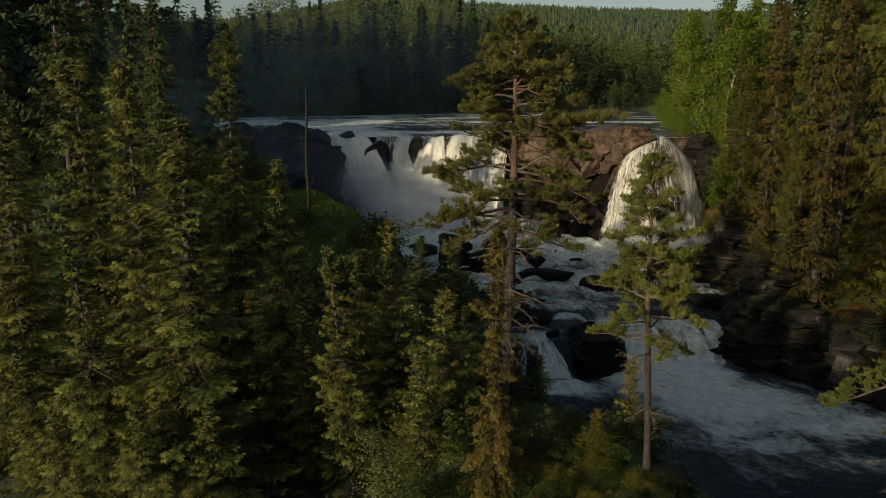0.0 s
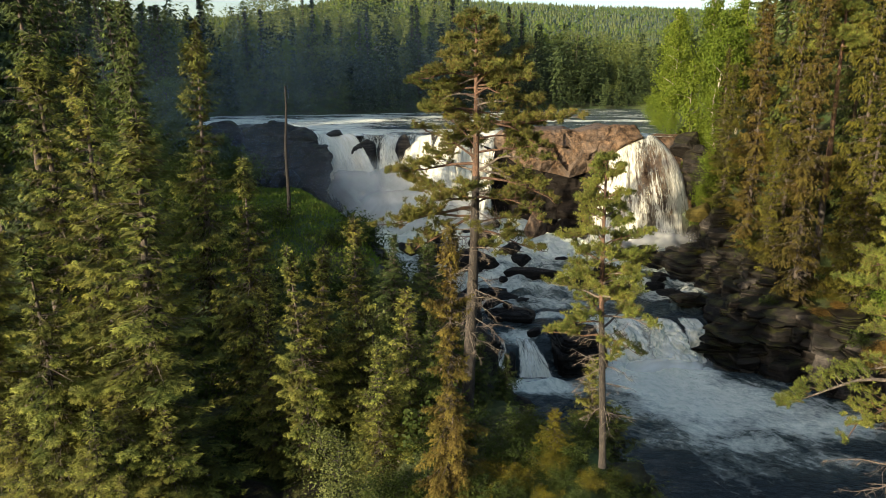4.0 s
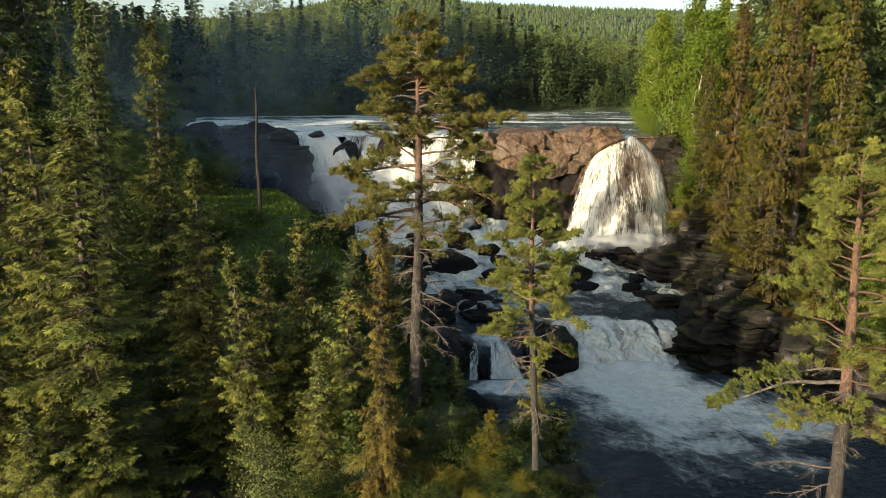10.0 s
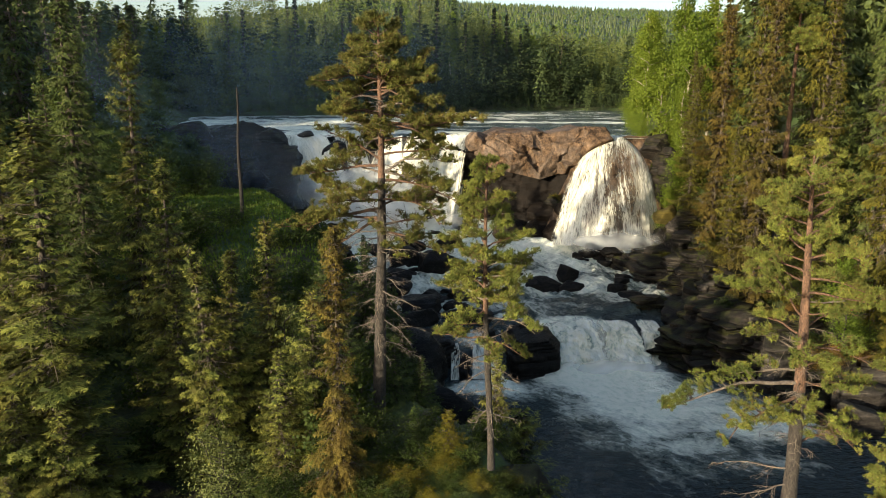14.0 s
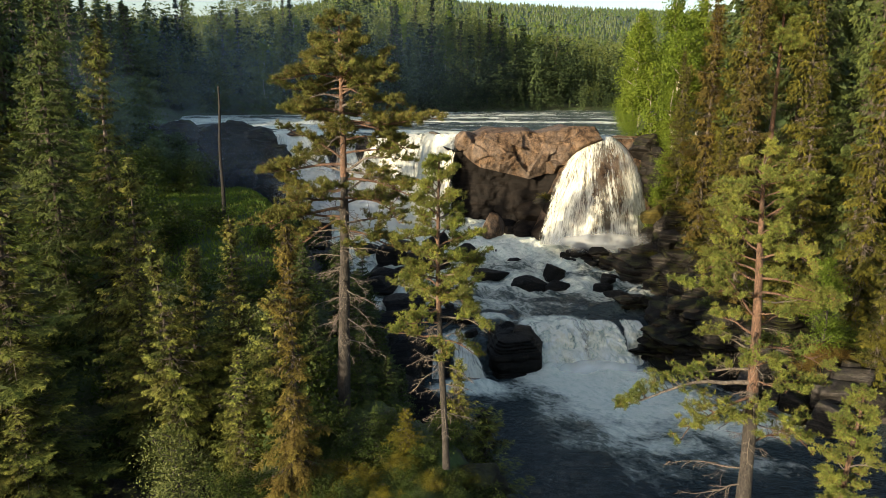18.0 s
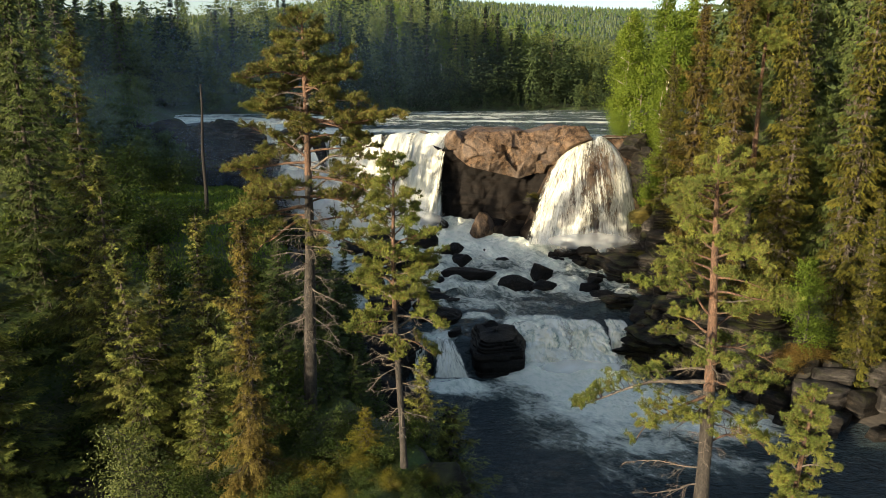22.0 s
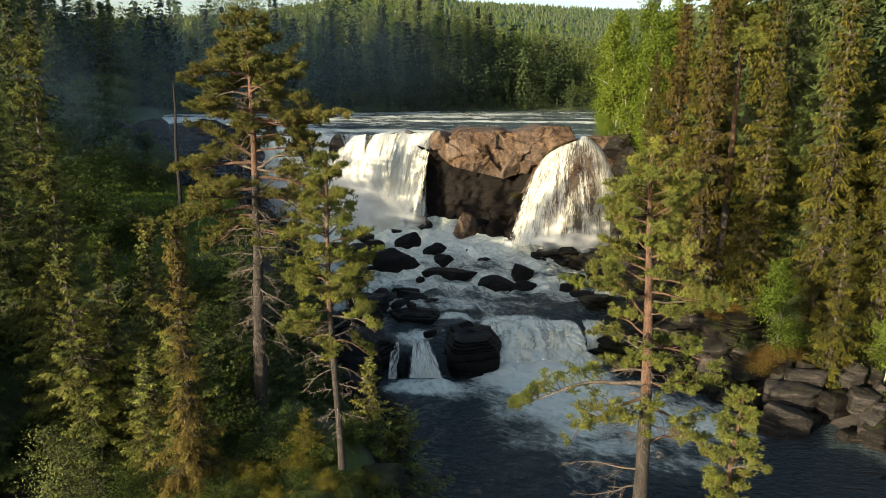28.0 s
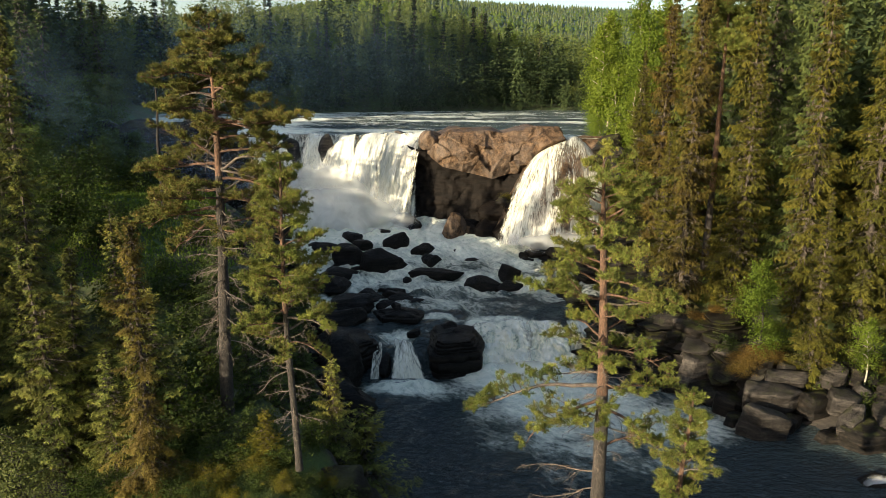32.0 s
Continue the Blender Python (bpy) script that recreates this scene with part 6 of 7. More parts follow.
pine_a = crown_limbs(5, 0.84, 0.99, 25, lambda t: np.interp(t, [0, 0.5, 1], [2.9, 2.3, 0.8])) + crown_limbs(9, 0.72, 0.86, 17, lambda t: np.interp(t, [0, 0.5, 1], [3.2, 3.5, 3.0]), 0.95, 0.0) + crown_limbs(6, 0.52, 0.72, 15, lambda t: np.interp(t, [0, 0.5, 1], [4.2, 4.0, 3.2]), 0.7, -0.05) + crown_limbs(7, 0.22, 0.56, 26, lambda t: 2.6, 0.0, -0.35) + crown_limbs(8, 0.5, 0.85, 12, lambda t: 2.2, 0.0, -0.4) + [(0.775, -4, 5.4, 0.02, 0.02, 1.0), (0.755, 8, 3.8, -0.05, 0.0, 0.9), (0.67, 183, 5.0, 0.04, 0.02, 1.0), (0.61, 176, 5.2, 0.05, -0.05, 1.0), (0.565, 188, 5.6, 0.06, -0.3, 1.0), (0.54, 170, 5.0, 0.0, -0.3, 0.9), (0.655, -8, 3.8, 0.0, 0.0, 0.9), (0.60, 4, 3.8, 0.0, -0.1, 0.9), (0.51, -12, 4.2, -0.1, -0.25, 0.8), (0.87, 182, 3.4, 0.1, 0.0, 1.0), (0.83, 178, 3.5, 0.0, 0.0, 1.0), (0.88, -5, 3.0, 0.1, 0.0, 1.0)] + crown_limbs(8, 0.20, 0.58, 16, lambda t: 1.3 + 0.9 * t, 0.0, -0.45)
pine(3.7, 37.0, 12.0, 34.2, "tall old pine with an open crown and dead lower limbs", 5, pine_a, 0.36, lean=(0.25, 0.0), split=0.62, size=0.155, dense=0.82, needle=M_PINE_OLD)
pine_b = crown_limbs(15, 0.58, 0.98, 38, lambda t: np.interp(t, [0, 0.4, 1], [2.0, 1.7, 0.4]), 1.0, 0.25) + crown_limbs(16, 0.42, 0.62, 14, lambda t: 2.4, 0.9, -0.05) + crown_limbs(17, 0.18, 0.62, 22, lambda t: 1.5, 0.0, -0.35)
pine(9.35, 28.6, 14.0, 28.2, "slender young pine with yellow-green needles above the pool", 8, pine_b, 0.14, lean=(-0.35, 0.5), split=0.5, size=0.125, dense=0.80)
pine_c = crown_limbs(25, 0.66, 0.985, 32, lambda t: np.interp(t, [0, 0.4, 0.8, 1], [3.0, 2.7, 1.9, 0.7])) + crown_limbs(26, 0.46, 0.66, 12, lambda t: 2.8, 0.75, -0.05) + [(0.46, 172, 6.0, -0.02, 0.03, 1.0), (0.43, 200, 4.2, 0.0, -0.05, 1.0), (0.45, 20, 3.6, 0.0, -0.1, 1.0), (0.40, -30, 3.8, 0.15, -0.45, 0.6), (0.24, 178, 3.6, -0.05, 0.1, 0.0), (0.20, 190, 3.2, -0.1, 0.3, 0.0), (0.38, 165, 2.6, 0.0, -0.2, 0.0), (0.30, 10, 3.2, 0.45, -0.5, 0.3), (0.36, 2, 2.8, -0.1, -0.5, 0.0), (0.52, 15, 2.4, 0.3, -0.7, 0.0), (0.56, 170, 2.0, 0.0, 0.1, 0.0), (0.42, 235, 2.4, 0.1, -0.2, 1.0), (0.44, 280, 2.2, 0.1, -0.2, 0.9)] + crown_limbs(27, 0.28, 0.6, 14, lambda t: 1.8, 0.0, -0.4)
pine(23.0, 28.0, 10.0, 28.4, "sturdy pine with orange bark and long low limbs", 18, pine_c, 0.32, lean=(-0.65, 0.2), split=0.45, size=0.14, dense=0.78)
pine_d = crown_limbs(35, 0.22, 0.98, 46, lambda t: np.interp(t, [0, 0.3, 0.6, 1], [1.05, 1.2, 0.95, 0.25]), 1.0, 0.25) + crown_limbs(36, 0.12, 0.35, 14, lambda t: 1.2, 0.3, -0.1)
pine(25.3, 24.6, 11.0, 19.8, "small bushy pine with an orange stem", 28, pine_d, 0.13, split=0.2, size=0.11, dense=0.6)
far_pine = crown_limbs(45, 0.72, 0.98, 26, lambda t: np.interp(t, [0, 0.5, 1], [3.0, 2.6, 0.8])) + crown_limbs(46, 0.45, 0.7, 6, lambda t: 1.6, 0.0, -0.1)
pine(48.2, 83.0, 9.0, 44.0, "tall pine with a bare pale trunk among spruces", 38, far_pine, 0.42, split=0.3, size=0.5)


def leafy_parts(seed, h, r, leaves, size, stems=1, low=0.25, spread=0.5):
    """Stem, boughs and leaves of a broad-leaved tree or shrub."""
    rng = np.random.default_rng(seed)
    stem, wood, green = Bag(), Bag(), Bag()
    at, out = [], []
    for k in range(stems):
        a, lean = rng.uniform(0, 6.28), (0.0 if stems == 1 else rng.uniform(0.1, spread))
        zs = np.linspace(0, 1, 12)
        hh = h * rng.uniform(0.75, 1.0) if stems > 1 else h
        line = np.stack([hh * lean * zs ** 1.3 * math.cos(a) + 0.02 * h * np.sin(zs * 6 + k), hh * lean * zs ** 1.3 * math.sin(a) + 0.02 * h * np.sin(zs * 5 + seed), hh * zs], -1)
        stem.add(*tube(line, 0.011 * h / math.sqrt(stems) * (1 - zs * 0.9) + 0.01, 8))
        for q in np.linspace(low, 0.99, int(26 / math.sqrt(stems))):
            p = np.array([np.interp(q, zs, line[:, i]) for i in range(3)])
            az = rng.uniform(0, 6.28)
            t = (q - low) / (1 - low)
            L = r * (0.35 + 0.9 * math.sin(math.pi * min(0.95, 0.25 + 0.72 * t))) * rng.uniform(0.5, 1.1)
            w = np.array([math.cos(az), math.sin(az), rng.uniform(0.35, 1.0)])
            kk = np.linspace(0, 1, 4)
            line2 = p + unit(w) * (L * kk)[:, None] + np.array([0, 0, -0.18 * L]) * (kk * kk)[:, None]
            wood.add(*tube(line2, np.linspace(0.006 * h, 0.005, 4), 3))
            m = max(3, int(leaves / 26 / math.sqrt(stems) * (0.4 + L / r)))
            c = np.stack([np.interp(rng.uniform(0.25, 1.08, m), kk, line2[:, i]) for i in range(3)], 1)
            clump = rng.normal(0, 1, (max(2, m // 16), 3))[rng.integers(0, max(2, m // 16), m)] * 0.26 * L
            spot = c + clump + rng.normal(0, 0.10 * L + 0.05, (m, 3))
            spot[:, 2] = np.maximum(spot[:, 2], 0.02 * h)
            at.append(spot)
            out.append(unit(unit(spot - p) + 1.3 * clump / (0.26 * L) / (1e-6 + np.abs(clump).max() / (0.26 * L))))
    at = np.concatenate(at)
    facing = unit(np.concatenate(out) * 0.8 + [0, 0, 0.5])
    green.add(*blades(at, unit(rng.normal(size=at.shape) + [0, 0, -0.3]), size * rng.uniform(0.6, 1.2, len(at)), size * rng.uniform(0.45, 0.7, len(at)), rng, 0.08, facing))
    return stem, wood, green


LEAFY = {}
LEAFY_KINDS = {
    "birch_tall": (201, 20.0, 3.0, 5600, 0.41, 1, 0.30, 0.0, M_BIRCHBARK, M_BIRCH),
    "birch_b": (202, 20.0, 2.6, 5000, 0.41, 1, 0.22, 0.0, M_BIRCHBARK, M_BIRCH),
    "rowan": (203, 11.0, 2.8, 4200, 0.34, 1, 0.08, 0.0, M_BARK, M_BIRCH),
    "bank_rowan": (210, 10.0, 2.3, 6500, 0.24, 1, 0.06, 0.0, M_BARK, M_BIRCH),
    "bank_birch": (211, 6.0, 1.3, 2600, 0.17, 1, 0.3, 0.0, M_BIRCHBARK, M_BIRCH),
    "thicket": (209, 11.0, 2.8, 5200, 0.30, 1, 0.08, 0.0, M_BARK, M_THICKET),
    "dry_grass": (208, 1.2, 1.0, 3600, 0.11, 7, 0.05, 0.9, M_BARK, M_DRY),
    "young_birch": (204, 5.0, 1.3, 4200, 0.11, 3, 0.1, 0.25, M_BARK, M_PALELEAF),
    "shrub": (205, 2.6, 1.5, 2400, 0.17, 6, 0.1, 0.7, M_BARK, M_BUSH),
    "juniper": (206, 2.0, 1.1, 6500, 0.085, 9, 0.03, 0.9, M_BARK, M_YELLOW),
    "undergrowth": (207, 2.4, 1.6, 900, 0.24, 5, 0.1, 0.8, M_BARK, M_BUSH),
}


def leafy(key, x, y, h, name, label, category="tree", turn=0.0, wide=1.0, group="", base=None):
    seed, hh, r, leaves, size, stems, low, spread, bark_m, leaf_m = LEAFY_KINDS[key]
    if key not in LEAFY:
        stem, wood, green = leafy_parts(seed, hh, r, leaves, size, stems, low, spread)
        LEAFY[key] = (stem.mesh("trunk", bark_m, True), wood.mesh("branches", bark_m), green.mesh("leaves", leaf_m))
    root = new(name)
    k = h / hh
    root.matrix_world = pose(x, y, ground_at(x, y) - 0.1 if base is None else base, 0, 0, turn) @ Matrix.Diagonal((k * wide, k * wide, k, 1))
    for part_name, me in zip(("trunk", "branchwork", "crown"), LEAFY[key]):
        tagged(child(part_name, me, root), kind="stuff" if part_name == "branchwork" else "")
    return tagged(root, label, category, group)


for x, y, top, kind, turn in ((3.0, 58.0, 14.0, "near_c", 0), (0.0, 63.0, 17.5, "near_c", 60), (4.6, 52.5, 12.0, "small", 120), (1.4, 69.0, 15.5, "near_c", 180), (6.4, 47.0, 11.0, "small", 240), (1.0, 54.0, 15.0, "near_c", 300), (5.6, 39.0, 14.5, "small", 90), (1.5, 40.0, 18.0, "small", 150)):
    spruce(kind, x, y, top, "dark spruce on the shaded shore above the pool", M_SPRUCE_SHADE, turn=turn, group="shore spruces")
for x, y, high, turn in ((1.0, 53.6, 8.5, 20), (2.4, 50.6, 7.0, 90), (2.6, 54.8, 7.5, 160), (4.2, 51.6, 7.0, 220), (-1.6, 52.4, 8.0, 300), (4.4, 38.3, 4.2, 40), (6.0, 38.6, 3.6, 130), (3.4, 45.0, 6.0, 250), (2.0, 57.0, 7.0, 10)):
    spruce("small", x, y, ground_at(x, y) + high, "young dark spruce on the shaded slope above the pool", M_SPRUCE_SHADE, turn=turn, group="slope spruces", wide=1.2)
# birches on the right bank by the lip of the falls
for x, y, h, kind, turn in ((47.2, 127.5, 22, "birch_tall", 0), (44.8, 131.0, 20, "birch_b", 60), (50.5, 124.0, 23, "birch_tall", 120), (46.2, 137.0, 22, "birch_b", 200), (52.0, 132.0, 24, "birch_tall", 260), (48.5, 120.0, 15, "birch_b", 300), (45.6, 121.5, 9, "rowan", 20), (46.0, 114.0, 10, "rowan", 80), (56.0, 128.0, 24, "birch_b", 20), (44.4, 112.0, 7, "rowan", 140), (50.0, 146.0, 22, "birch_tall", 30), (45.5, 127.0, 9, "rowan", 0), (46.0, 140.0, 6, "rowan", 10), (48.0, 147.0, 7, "rowan", 70), (49.8, 155.0, 7, "rowan", 130), (51.5, 163.0, 7, "rowan", 190), (53.5, 172.0, 8, "rowan", 250), (44.0, 128.2, 5, "rowan", 50), (43.8, 130.5, 5, "rowan", 150), (46.8, 124.6, 6, "rowan", 250)):
    leafy(kind, x, y, h, "birch_tree" if "birch" in kind else "rowan_tree", "bright green birch with a pale slender stem" if "birch" in kind else "bushy green rowan beside the waterfall", turn=turn, group="bank birches")
leafy("bank_rowan", 48.2, 67.0, 9.6, "rowan_tree", "fresh green rowan standing on the rock slabs", turn=30, wide=1.0, base=4.2)
leafy("bank_birch", 56.2, 61.8, 7.0, "birch_tree", "small green birch growing between grey slabs", turn=0, base=3.0)
leafy("young_birch", -1.9, 27.4, 5.2, "birch_tree", "young birch with small pale leaves on the mossy bank", turn=10, base=11.6, wide=1.15)
leafy("young_birch", -2.2, 39.0, 9.5, "birch_tree", "green young birch among spruces", turn=100, wide=0.8)
for k in range(16):
    x = -92 + 9.0 * k + 4 * math.sin(k * 3)
    y = float(far_bank(x)) + (14 if x < -25 else 44) + (k * 29) % 45
    leafy("birch_tall" if k % 2 else "birch_b", x, y, 17 + (k * 7) % 7, "birch_tree", "sunlit green birch in the far wood", turn=k * 40, group="far birches", wide=1.15)
# juniper and shrubs on the near bank
for x, y, top, turn, wide in ((5.6, 29.4, 13.7, 60, 2.6), (8.6, 29.0, 13.6, 130, 2.6), (6.6, 28.0, 13.5, 20, 2.8), (4.4, 28.2, 13.4, 200, 2.6), (10.2, 29.8, 13.2, 250, 2.0), (7.8, 26.8, 13.2, 300, 2.7), (5.4, 26.6, 13.1, 340, 2.7)):
    spruce("small", x, y, top, "low yellow-green spruce thicket at the edge of the bank", M_YELLOW, turn=turn, wide=wide, group="low spruces", base=11.9)
for x, y, h, turn, wide in ((7.4, 29.4, 1.1, 0, 1.3), (5.6, 28.6, 1.0, 60, 1.4), (8.8, 28.0, 0.8, 130, 1.3), (10.6, 29.4, 0.9, 20, 1.0), (4.4, 29.8, 1.0, 250, 1.3), (6.6, 27.0, 0.8, 200, 1.4)):
    leafy("juniper", x, y, h, "juniper_bush", "yellow-green juniper bush lit by low sun", "bush", turn, wide, "junipers")
for x, y, h, turn in ((6.4, 30.6, 1.3, 0), (8.6, 30.2, 1.1, 70), (5.0, 31.0, 1.4, 140), (9.6, 28.6, 0.9, 210), (7.6, 28.4, 0.9, 280), (5.2, 27.4, 1.0, 30), (8.0, 26.4, 0.8, 100), (4.2, 26.6, 1.0, 170), (3.6, 28.4, 1.1, 240), (9.8, 27.0, 0.8, 310), (7.0, 31.8, 1.2, 20)):
    leafy("shrub", x, y, h, "heath_shrub", "low green shrub on the mossy bank", "bush", turn, 1.5, "heath shrubs")
for k, (x, y, h) in enumerate(((-28.5, 106.0, 7), (-33.0, 112.0, 9), (-31.0, 98.0, 7), (-36.0, 92.0, 9), (-30.0, 88.0, 5), (-26.0, 78.0, 5), (-35.0, 121.0, 8), (-42.0, 124.0, 9), (-24.0, 70.0, 5), (-38.0, 104.0, 14), (-30.5, 80.0, 8), (-47.0, 130.0, 9), (-41.0, 116.0, 12), (-45.0, 106.0, 13), (-36.0, 98.0, 10), (-33.0, 105.0, 8), (-40.0, 88.0, 12), (-29.0, 93.0, 6.5), (-49.0, 120.0, 12), (-26.5, 100.0, 4.5), (-25.0, 92.0, 4), (-33.5, 116.5, 6))):
    leafy("thicket" if h > 6 else "shrub", x, y, h, "rowan_tree" if h > 6 else "willow_shrub", "leafy green thicket on the shaded bank", "tree" if h > 6 else "bush", k * 70, 1.15, "thicket")
rng = np.random.default_rng(77)
for k in range(60):
    x, y = rng.uniform(-30, 2), rng.uniform(33, 76)
    if x > np.interp(y, EDGE_Y, EDGE_L) - 4:
        continue
    leafy("undergrowth", x, y, rng.uniform(1.2, 3.2), "willow_shrub", "dark green undergrowth between the trees", "bush", rng.uniform(0, 360), 1.2, "undergrowth")
for k in range(34):
    y = rng.uniform(56, 122)
    x = np.interp(y, SHORE_Y, SHORE_R) + rng.uniform(6, 16)
    leafy("undergrowth", x, y, rng.uniform(1.0, 2.6), "willow_shrub", "green undergrowth on the rocky bank", "bush", rng.uniform(0, 360), 1.2, "undergrowth")

for x, y, h, turn in ((0.8, 28.6, 1.3, 0), (2.0, 31.6, 1.6, 50), (-0.6, 30.2, 1.5, 100), (6.2, 33.4, 1.4, 200), (3.2, 33.8, 1.7, 250), (9.4, 32.4, 1.2, 300), (-3.4, 30.4, 1.6, 10), (-6.2, 30.2, 1.5, 70), (11.5, 28.2, 0.7, 0)):
    leafy("shrub", x, y, h, "heath_shrub", "low green shrub on the mossy bank", "bush", turn, 1.5, "heath shrubs")
for x, y, z, h, turn in ((45.6, 65.2, 3.2, 1.2, 0), (46.6, 65.7, 3.8, 1.3, 60), (47.6, 66.1, 4.2, 1.3, 120), (48.6, 66.4, 4.5, 1.2, 180), (46.2, 66.6, 3.9, 1.0, 240), (49.6, 66.0, 4.3, 1.1, 300), (44.2, 73.2, 6.0, 1.0, 180), (46.6, 74.4, 6.4, 1.0, 240), (53.6, 64.4, 4.3, 0.9, 30)):
    leafy("dry_grass", x, y, 0.7 * h, "grass_tussock", "orange dry grass hanging over the rock ledge", "grass", turn, 1.6, "tussocks", base=z)
for k in range(16):
    x, y = rng.uniform(1.0, 12.5), rng.uniform(25.0, 38.0)
    if y - 30 > 0.9 * (10.5 - x) or (3 < x < 11 and y < 31.5):
        continue
    leafy("shrub", x, y, rng.uniform(0.7, 1.3), "heath_shrub", "low green shrub on the mossy bank", "bush", rng.uniform(0, 360), rng.uniform(1.3, 1.9), "heath shrubs")
for x, y, turn in ((41.0, 101.0, 0), (42.8, 102.4, 90), (44.6, 101.2, 200)):
    leafy("juniper", x, y, 0.8, "juniper_bush", "yellow-green mat on the rock shelf", "bush", turn, 1.6, "shelf mats", base=6.0)
leafy("juniper", 27.2, 118.2, 0.9, "fern_tuft", "yellow-green moss and ferns on the ledge below the cliff", "plant", 0, 2.0, base=11.9)
# the snag: a dead bare trunk
root = new("dead_tree")
root.location = (-14.6, 75.0, ground_at(-14.6, 75.0) - 0.2)
zs = np.linspace(0, 1, 14)
child("trunk", mesh_of("trunk", *tube(np.stack([0.3 * zs + 0.08 * np.sin(zs * 9), 0 * zs, 14.2 * zs], -1), 0.23 * (1 - 0.6 * zs), 10), M_SNAG, True), root)
for z, az in ((6.5, 0.3), (9.0, 3.3), (11.5, 0.6), (4.8, 2.6)):
    p = np.array([0.3 * z / 14.2, 0, z])
    child("stub", mesh_of("stub", *tube(p + np.array([math.cos(az), math.sin(az), 0.2]) * np.linspace(0, 0.6, 4)[:, None], np.linspace(0.05, 0.015, 4), 5), M_BARK), root)
tagged(root, "dead bare spruce trunk standing on the grassy knoll", "dead tree")

# ---- far woods, joined ----
def far_wood(name, label, places, mat, seed, kites, size, conifer=0.7):
    rng = np.random.default_rng(seed)
    at, way, ln, wd, face = [], [], [], [], []
    for x, y, z, h in places:
        m = kites
        spruce_like = rng.random() < conifer
        if spruce_like:
            tier = rng.integers(0, 15, m)
            t = 0.06 + 0.94 * ((tier + rng.uniform(0, 0.55, m)) / 15.0)
            a = 2.4 * tier + 6.28 * rng.integers(0, 6, m) / 6 + rng.normal(0, 0.22, m)
            wide = rng.uniform(0.12, 0.17) * rng.uniform(0.7, 1.25, 15)[tier]
            q = rng.uniform(0.15, 1, m) ** 0.6
            rad = h * (wide * (1 - t) ** 0.85 + 0.008)
            sag = -0.10 * h * (1 - t) * q ** 2 * 0.5
        else:
            c = rng.normal(size=(18, 3))
            c = unit(c) * rng.uniform(0.5, 1.0, (18, 1)) * [0.17, 0.17, 0.40] + [0, 0, 0.58]
            k = rng.integers(0, 18, m)
            off = c[k] + rng.normal(0, 1, (m, 3)) * [0.05, 0.05, 0.045]
            t, a = np.clip(off[:, 2], 0.06, 1.05), np.arctan2(off[:, 1], off[:, 0])
            rad, q, sag = h * np.hypot(off[:, 0], off[:, 1]) * 1.25, 1.0, 0.0
        out = np.stack([np.cos(a), np.sin(a), np.zeros(m)], 1)
        at.append(np.stack([x + 0 * t, y + 0 * t, z + t * h + sag], 1) + out * (rad * q)[:, None])
        way.append(unit(out * 0.8 + rng.normal(0, 0.35, (m, 3)) + np.array([0, 0, -0.45 if spruce_like else 0.0])))
        face.append(out * 0.8 - DOWN * 0.5)
        ln.append(size * h * rng.uniform(0.6, 1.2, m)), wd.append(size * h * rng.uniform(0.3, 0.6, m))
    v, f = spikes(np.concatenate(at), np.concatenate(way), np.concatenate(ln), np.concatenate(wd), rng, np.concatenate(face), 0.3)
    return tagged(new(name, mesh_of(name, v, f, mat)), label, "forest", kind="stuff")


rng = np.random.default_rng(9)
conifers, broad, dark = [], [], []
for row, (back, gap, low, high) in enumerate(((2, 3.0, 5, 9), (6, 4.0, 11, 17), (12, 4.4, 15, 21), (20, 4.6, 16, 23), (30, 5.0, 16, 24), (42, 5.4, 16, 25), (56, 6.0, 16, 26), (72, 6.5, 17, 26), (92, 7.5, 17, 26), (114, 8.5, 16, 24), (138, 9.5, 16, 24), (165, 10, 16, 24))):
    x = -175.0
    while x < 140:
        x += gap * rng.uniform(0.6, 1.4)
        y = float(far_bank(x)) + back + rng.uniform(-2.5, 2.5)
        z, h = ground_at(x, y) - 0.5, rng.uniform(low * 0.8, high) * (1.25 if rng.random() < 0.14 else 1)
        pick = rng.random()
        # front rows to the right mostly take the shade-dark needles
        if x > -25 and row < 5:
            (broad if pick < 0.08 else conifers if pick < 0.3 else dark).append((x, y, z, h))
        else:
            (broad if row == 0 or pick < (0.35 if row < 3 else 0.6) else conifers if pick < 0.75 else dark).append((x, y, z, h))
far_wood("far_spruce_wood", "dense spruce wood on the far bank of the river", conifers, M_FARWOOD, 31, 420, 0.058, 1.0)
far_wood("far_dark_wood", "spruces with shade-dark needles in the wood across the river", dark, M_FARSHADE, 35, 340, 0.070, 0.6)
far_wood("far_birch_wood", "green birches mixed into the far wood", broad, M_FARLEAF, 32, 760, 0.040, 0.0)
n = 24000
y = 330 + 2170 * rng.uniform(0, 1, n) ** 1.15
x = rng.uniform(-0.66, 0.44, n) * y + rng.uniform(-40, 40, n)
z, h = ground_z(x, y) - 0.5, rng.uniform(8, 20, n)
a = rng.uniform(0, 6.28, (n, 1)) + np.array([0, 1.57, 3.14, 4.71])
leafed = vnoise(x, y, 52, 3, 90.0) + rng.normal(0, 0.35, n) > 0.15
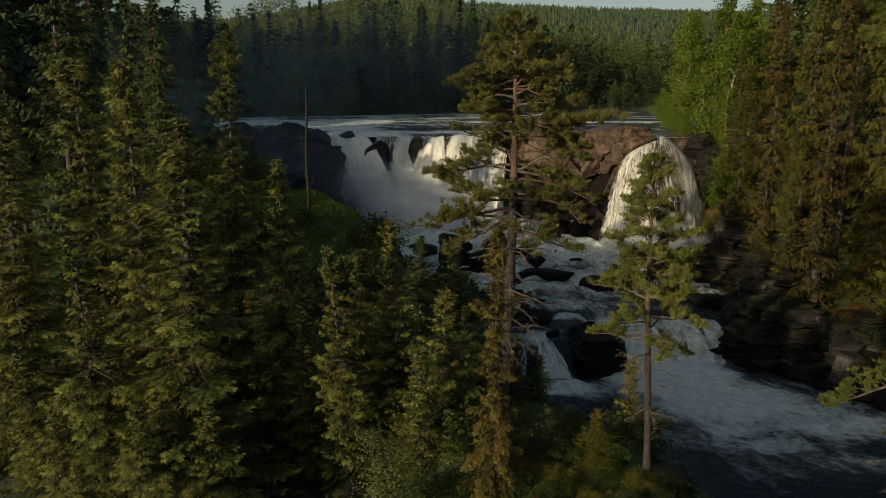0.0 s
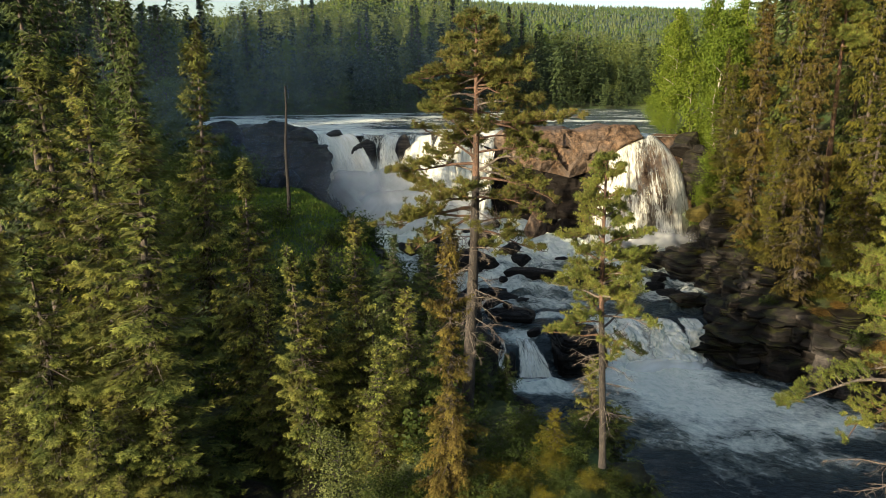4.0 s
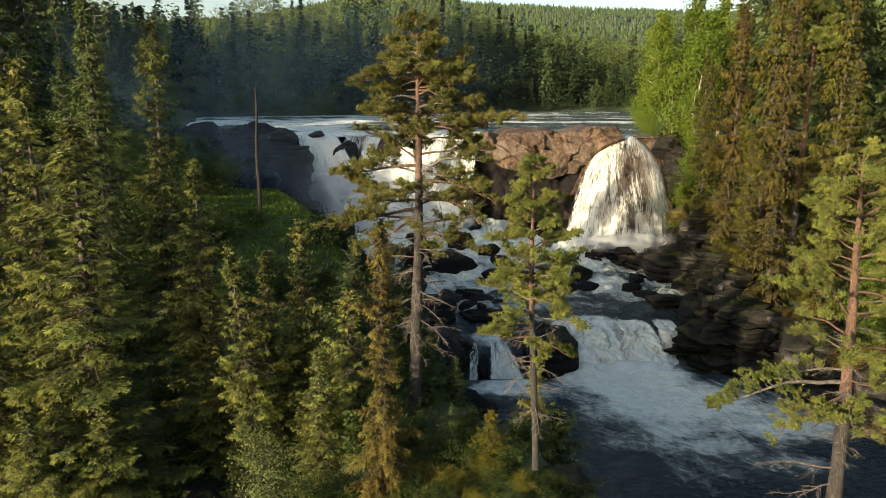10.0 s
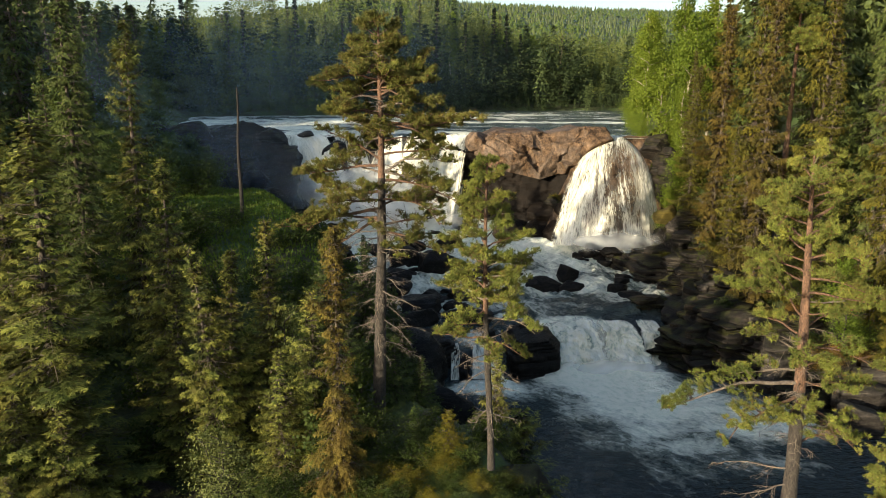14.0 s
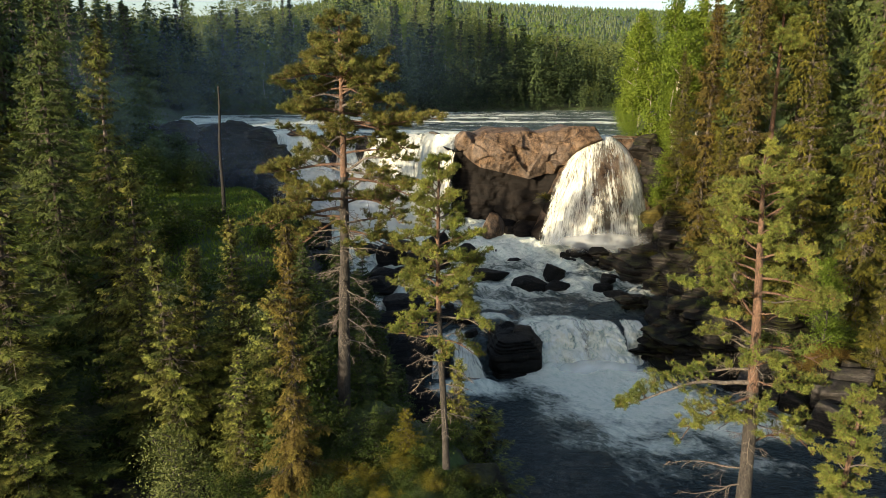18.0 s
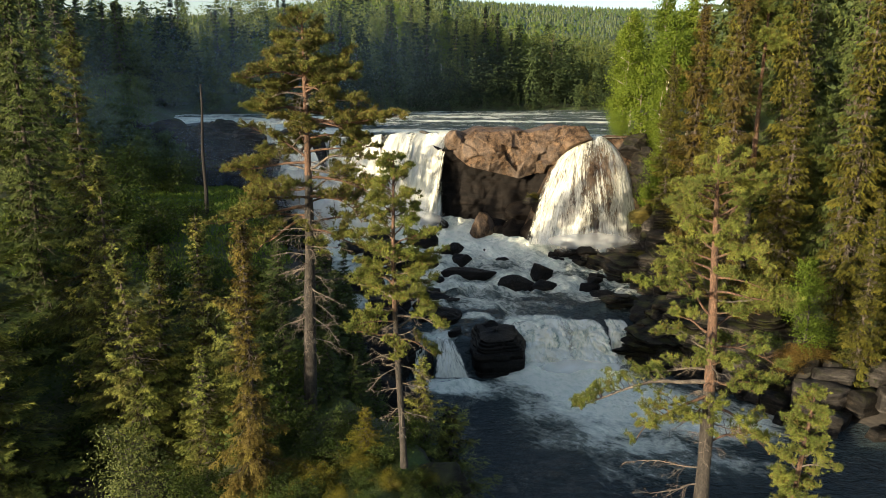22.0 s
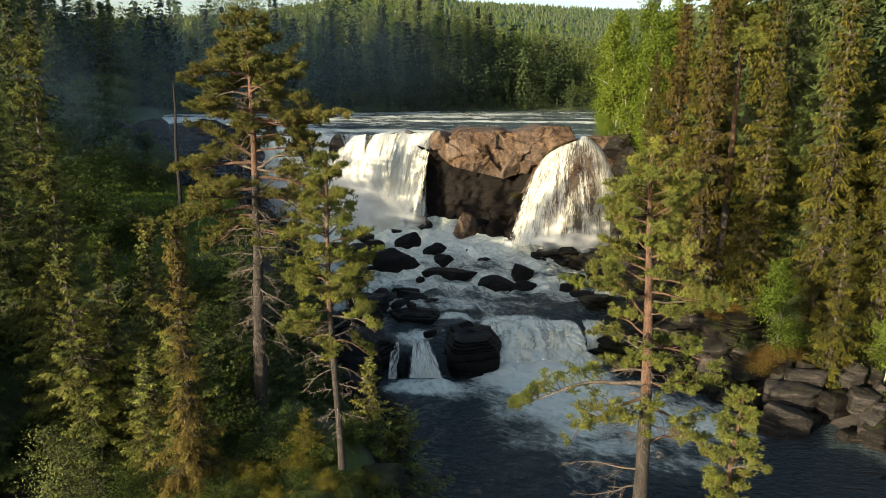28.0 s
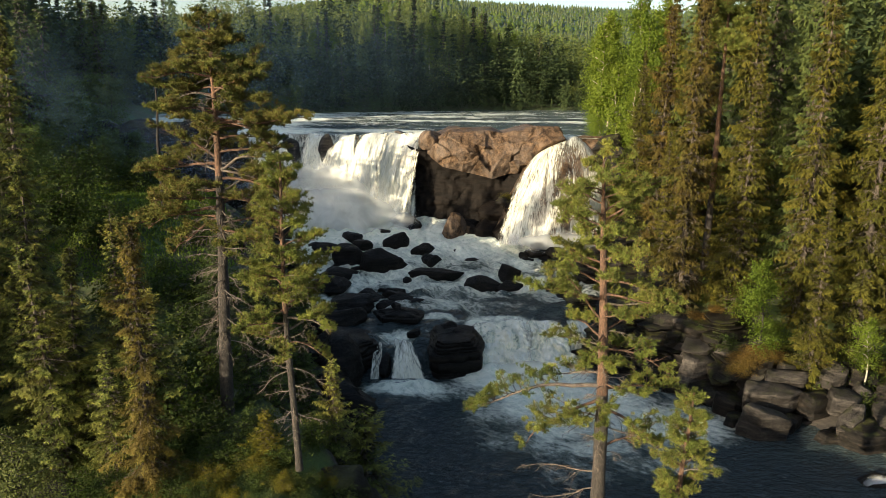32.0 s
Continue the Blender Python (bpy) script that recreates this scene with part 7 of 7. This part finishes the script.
for name, label, pick, tiers, mat in (("hill_forest", "distant wooded hillside in evening sun", ~leafed, ((0.0, 0.66, 0.24), (0.40, 1.0, 0.15)), M_HILL), ("hill_birches", "lighter birches on the distant hillside", leafed, ((0.30, 0.0, 0.30), (0.30, 0.80, 0.34)), M_BIRCH)):
    hill = Bag()
    xs, ys, zs, hs, aa, m = x[pick], y[pick], z[pick], h[pick], a[pick], int(pick.sum())
    for low, top, wide in tiers:
        ring = np.stack([xs[:, None] + np.cos(aa) * hs[:, None] * wide * rng.uniform(0.6, 1.4, (m, 4)), ys[:, None] + np.sin(aa) * hs[:, None] * wide, zs[:, None] + hs[:, None] * (low + rng.uniform(-0.09, 0.09, (m, 4)))], -1)
        tip = np.stack([xs + rng.normal(0, 0.4, m), ys, zs + hs * top], -1)[:, None]
        f = np.array([[0, 1, 4], [1, 2, 4], [2, 3, 4], [3, 0, 4]])[None] + 5 * np.arange(m)[:, None, None]
        hill.add(np.concatenate([ring, tip], 1), f.reshape(-1, 3))
    tagged(new(name, hill.mesh(name, mat, True)), label, "forest", kind="stuff")
side_trees = []
for k in range(420):
    y = rng.uniform(20, 240)
    x = rng.choice([-1, 1]) * rng.uniform(75, 170)
    if (y < 70 and x > 0) or (x < 0 and y < 95):
        continue
    side_trees.append((x, y, ground_at(x, y) - 0.5, rng.uniform(16, 24)))
# trees on the added hill, raising the shade it throws
for k in range(170):
    x, y = -108 + rng.normal(0, 24), 142 + rng.normal(0, 26)
    if x < -66:
        side_trees.append((x, y, ground_at(x, y) - 0.5, rng.uniform(18, 25)))
# unseen trees added to shade the left arms of the falls
for k in range(90):
    x, y = rng.uniform(-84, -53), rng.uniform(76, 104)
    side_trees.append((x, y, ground_at(x, y) - 0.5, rng.uniform(18, 23)))
for k in range(130):
    x, y = rng.uniform(68, 108), rng.uniform(84, 160)
    side_trees.append((x, y, ground_at(x, y) - 0.5, rng.uniform(20, 26)))
far_wood("side_forest", "spruce forest behind the river banks, partly unseen and added for shade", side_trees, M_FARWOOD, 34, 220, 0.08, 0.9)

# grass on the knoll by the falls
rng = np.random.default_rng(12)
n = 26000
x, y = rng.uniform(-34, -4, n), rng.uniform(60, 108, n)
keep = x < np.interp(y, EDGE_Y, EDGE_L) - np.interp(y, [60, 75, 100], [8, 9, 11])
x, y = x[keep], y[keep]
v, f = blades(np.stack([x, y, ground_z(x, y) + 0.02], -1), unit(rng.normal(0, 0.4, (len(x), 3)) + [0, 0, 1]), rng.uniform(0.2, 0.6, len(x)), rng.uniform(0.10, 0.22, len(x)), rng)
tagged(new("grass", mesh_of("grass", v, f, M_GRASS)), "green grass on the knoll beside the falls", "grass", kind="stuff")
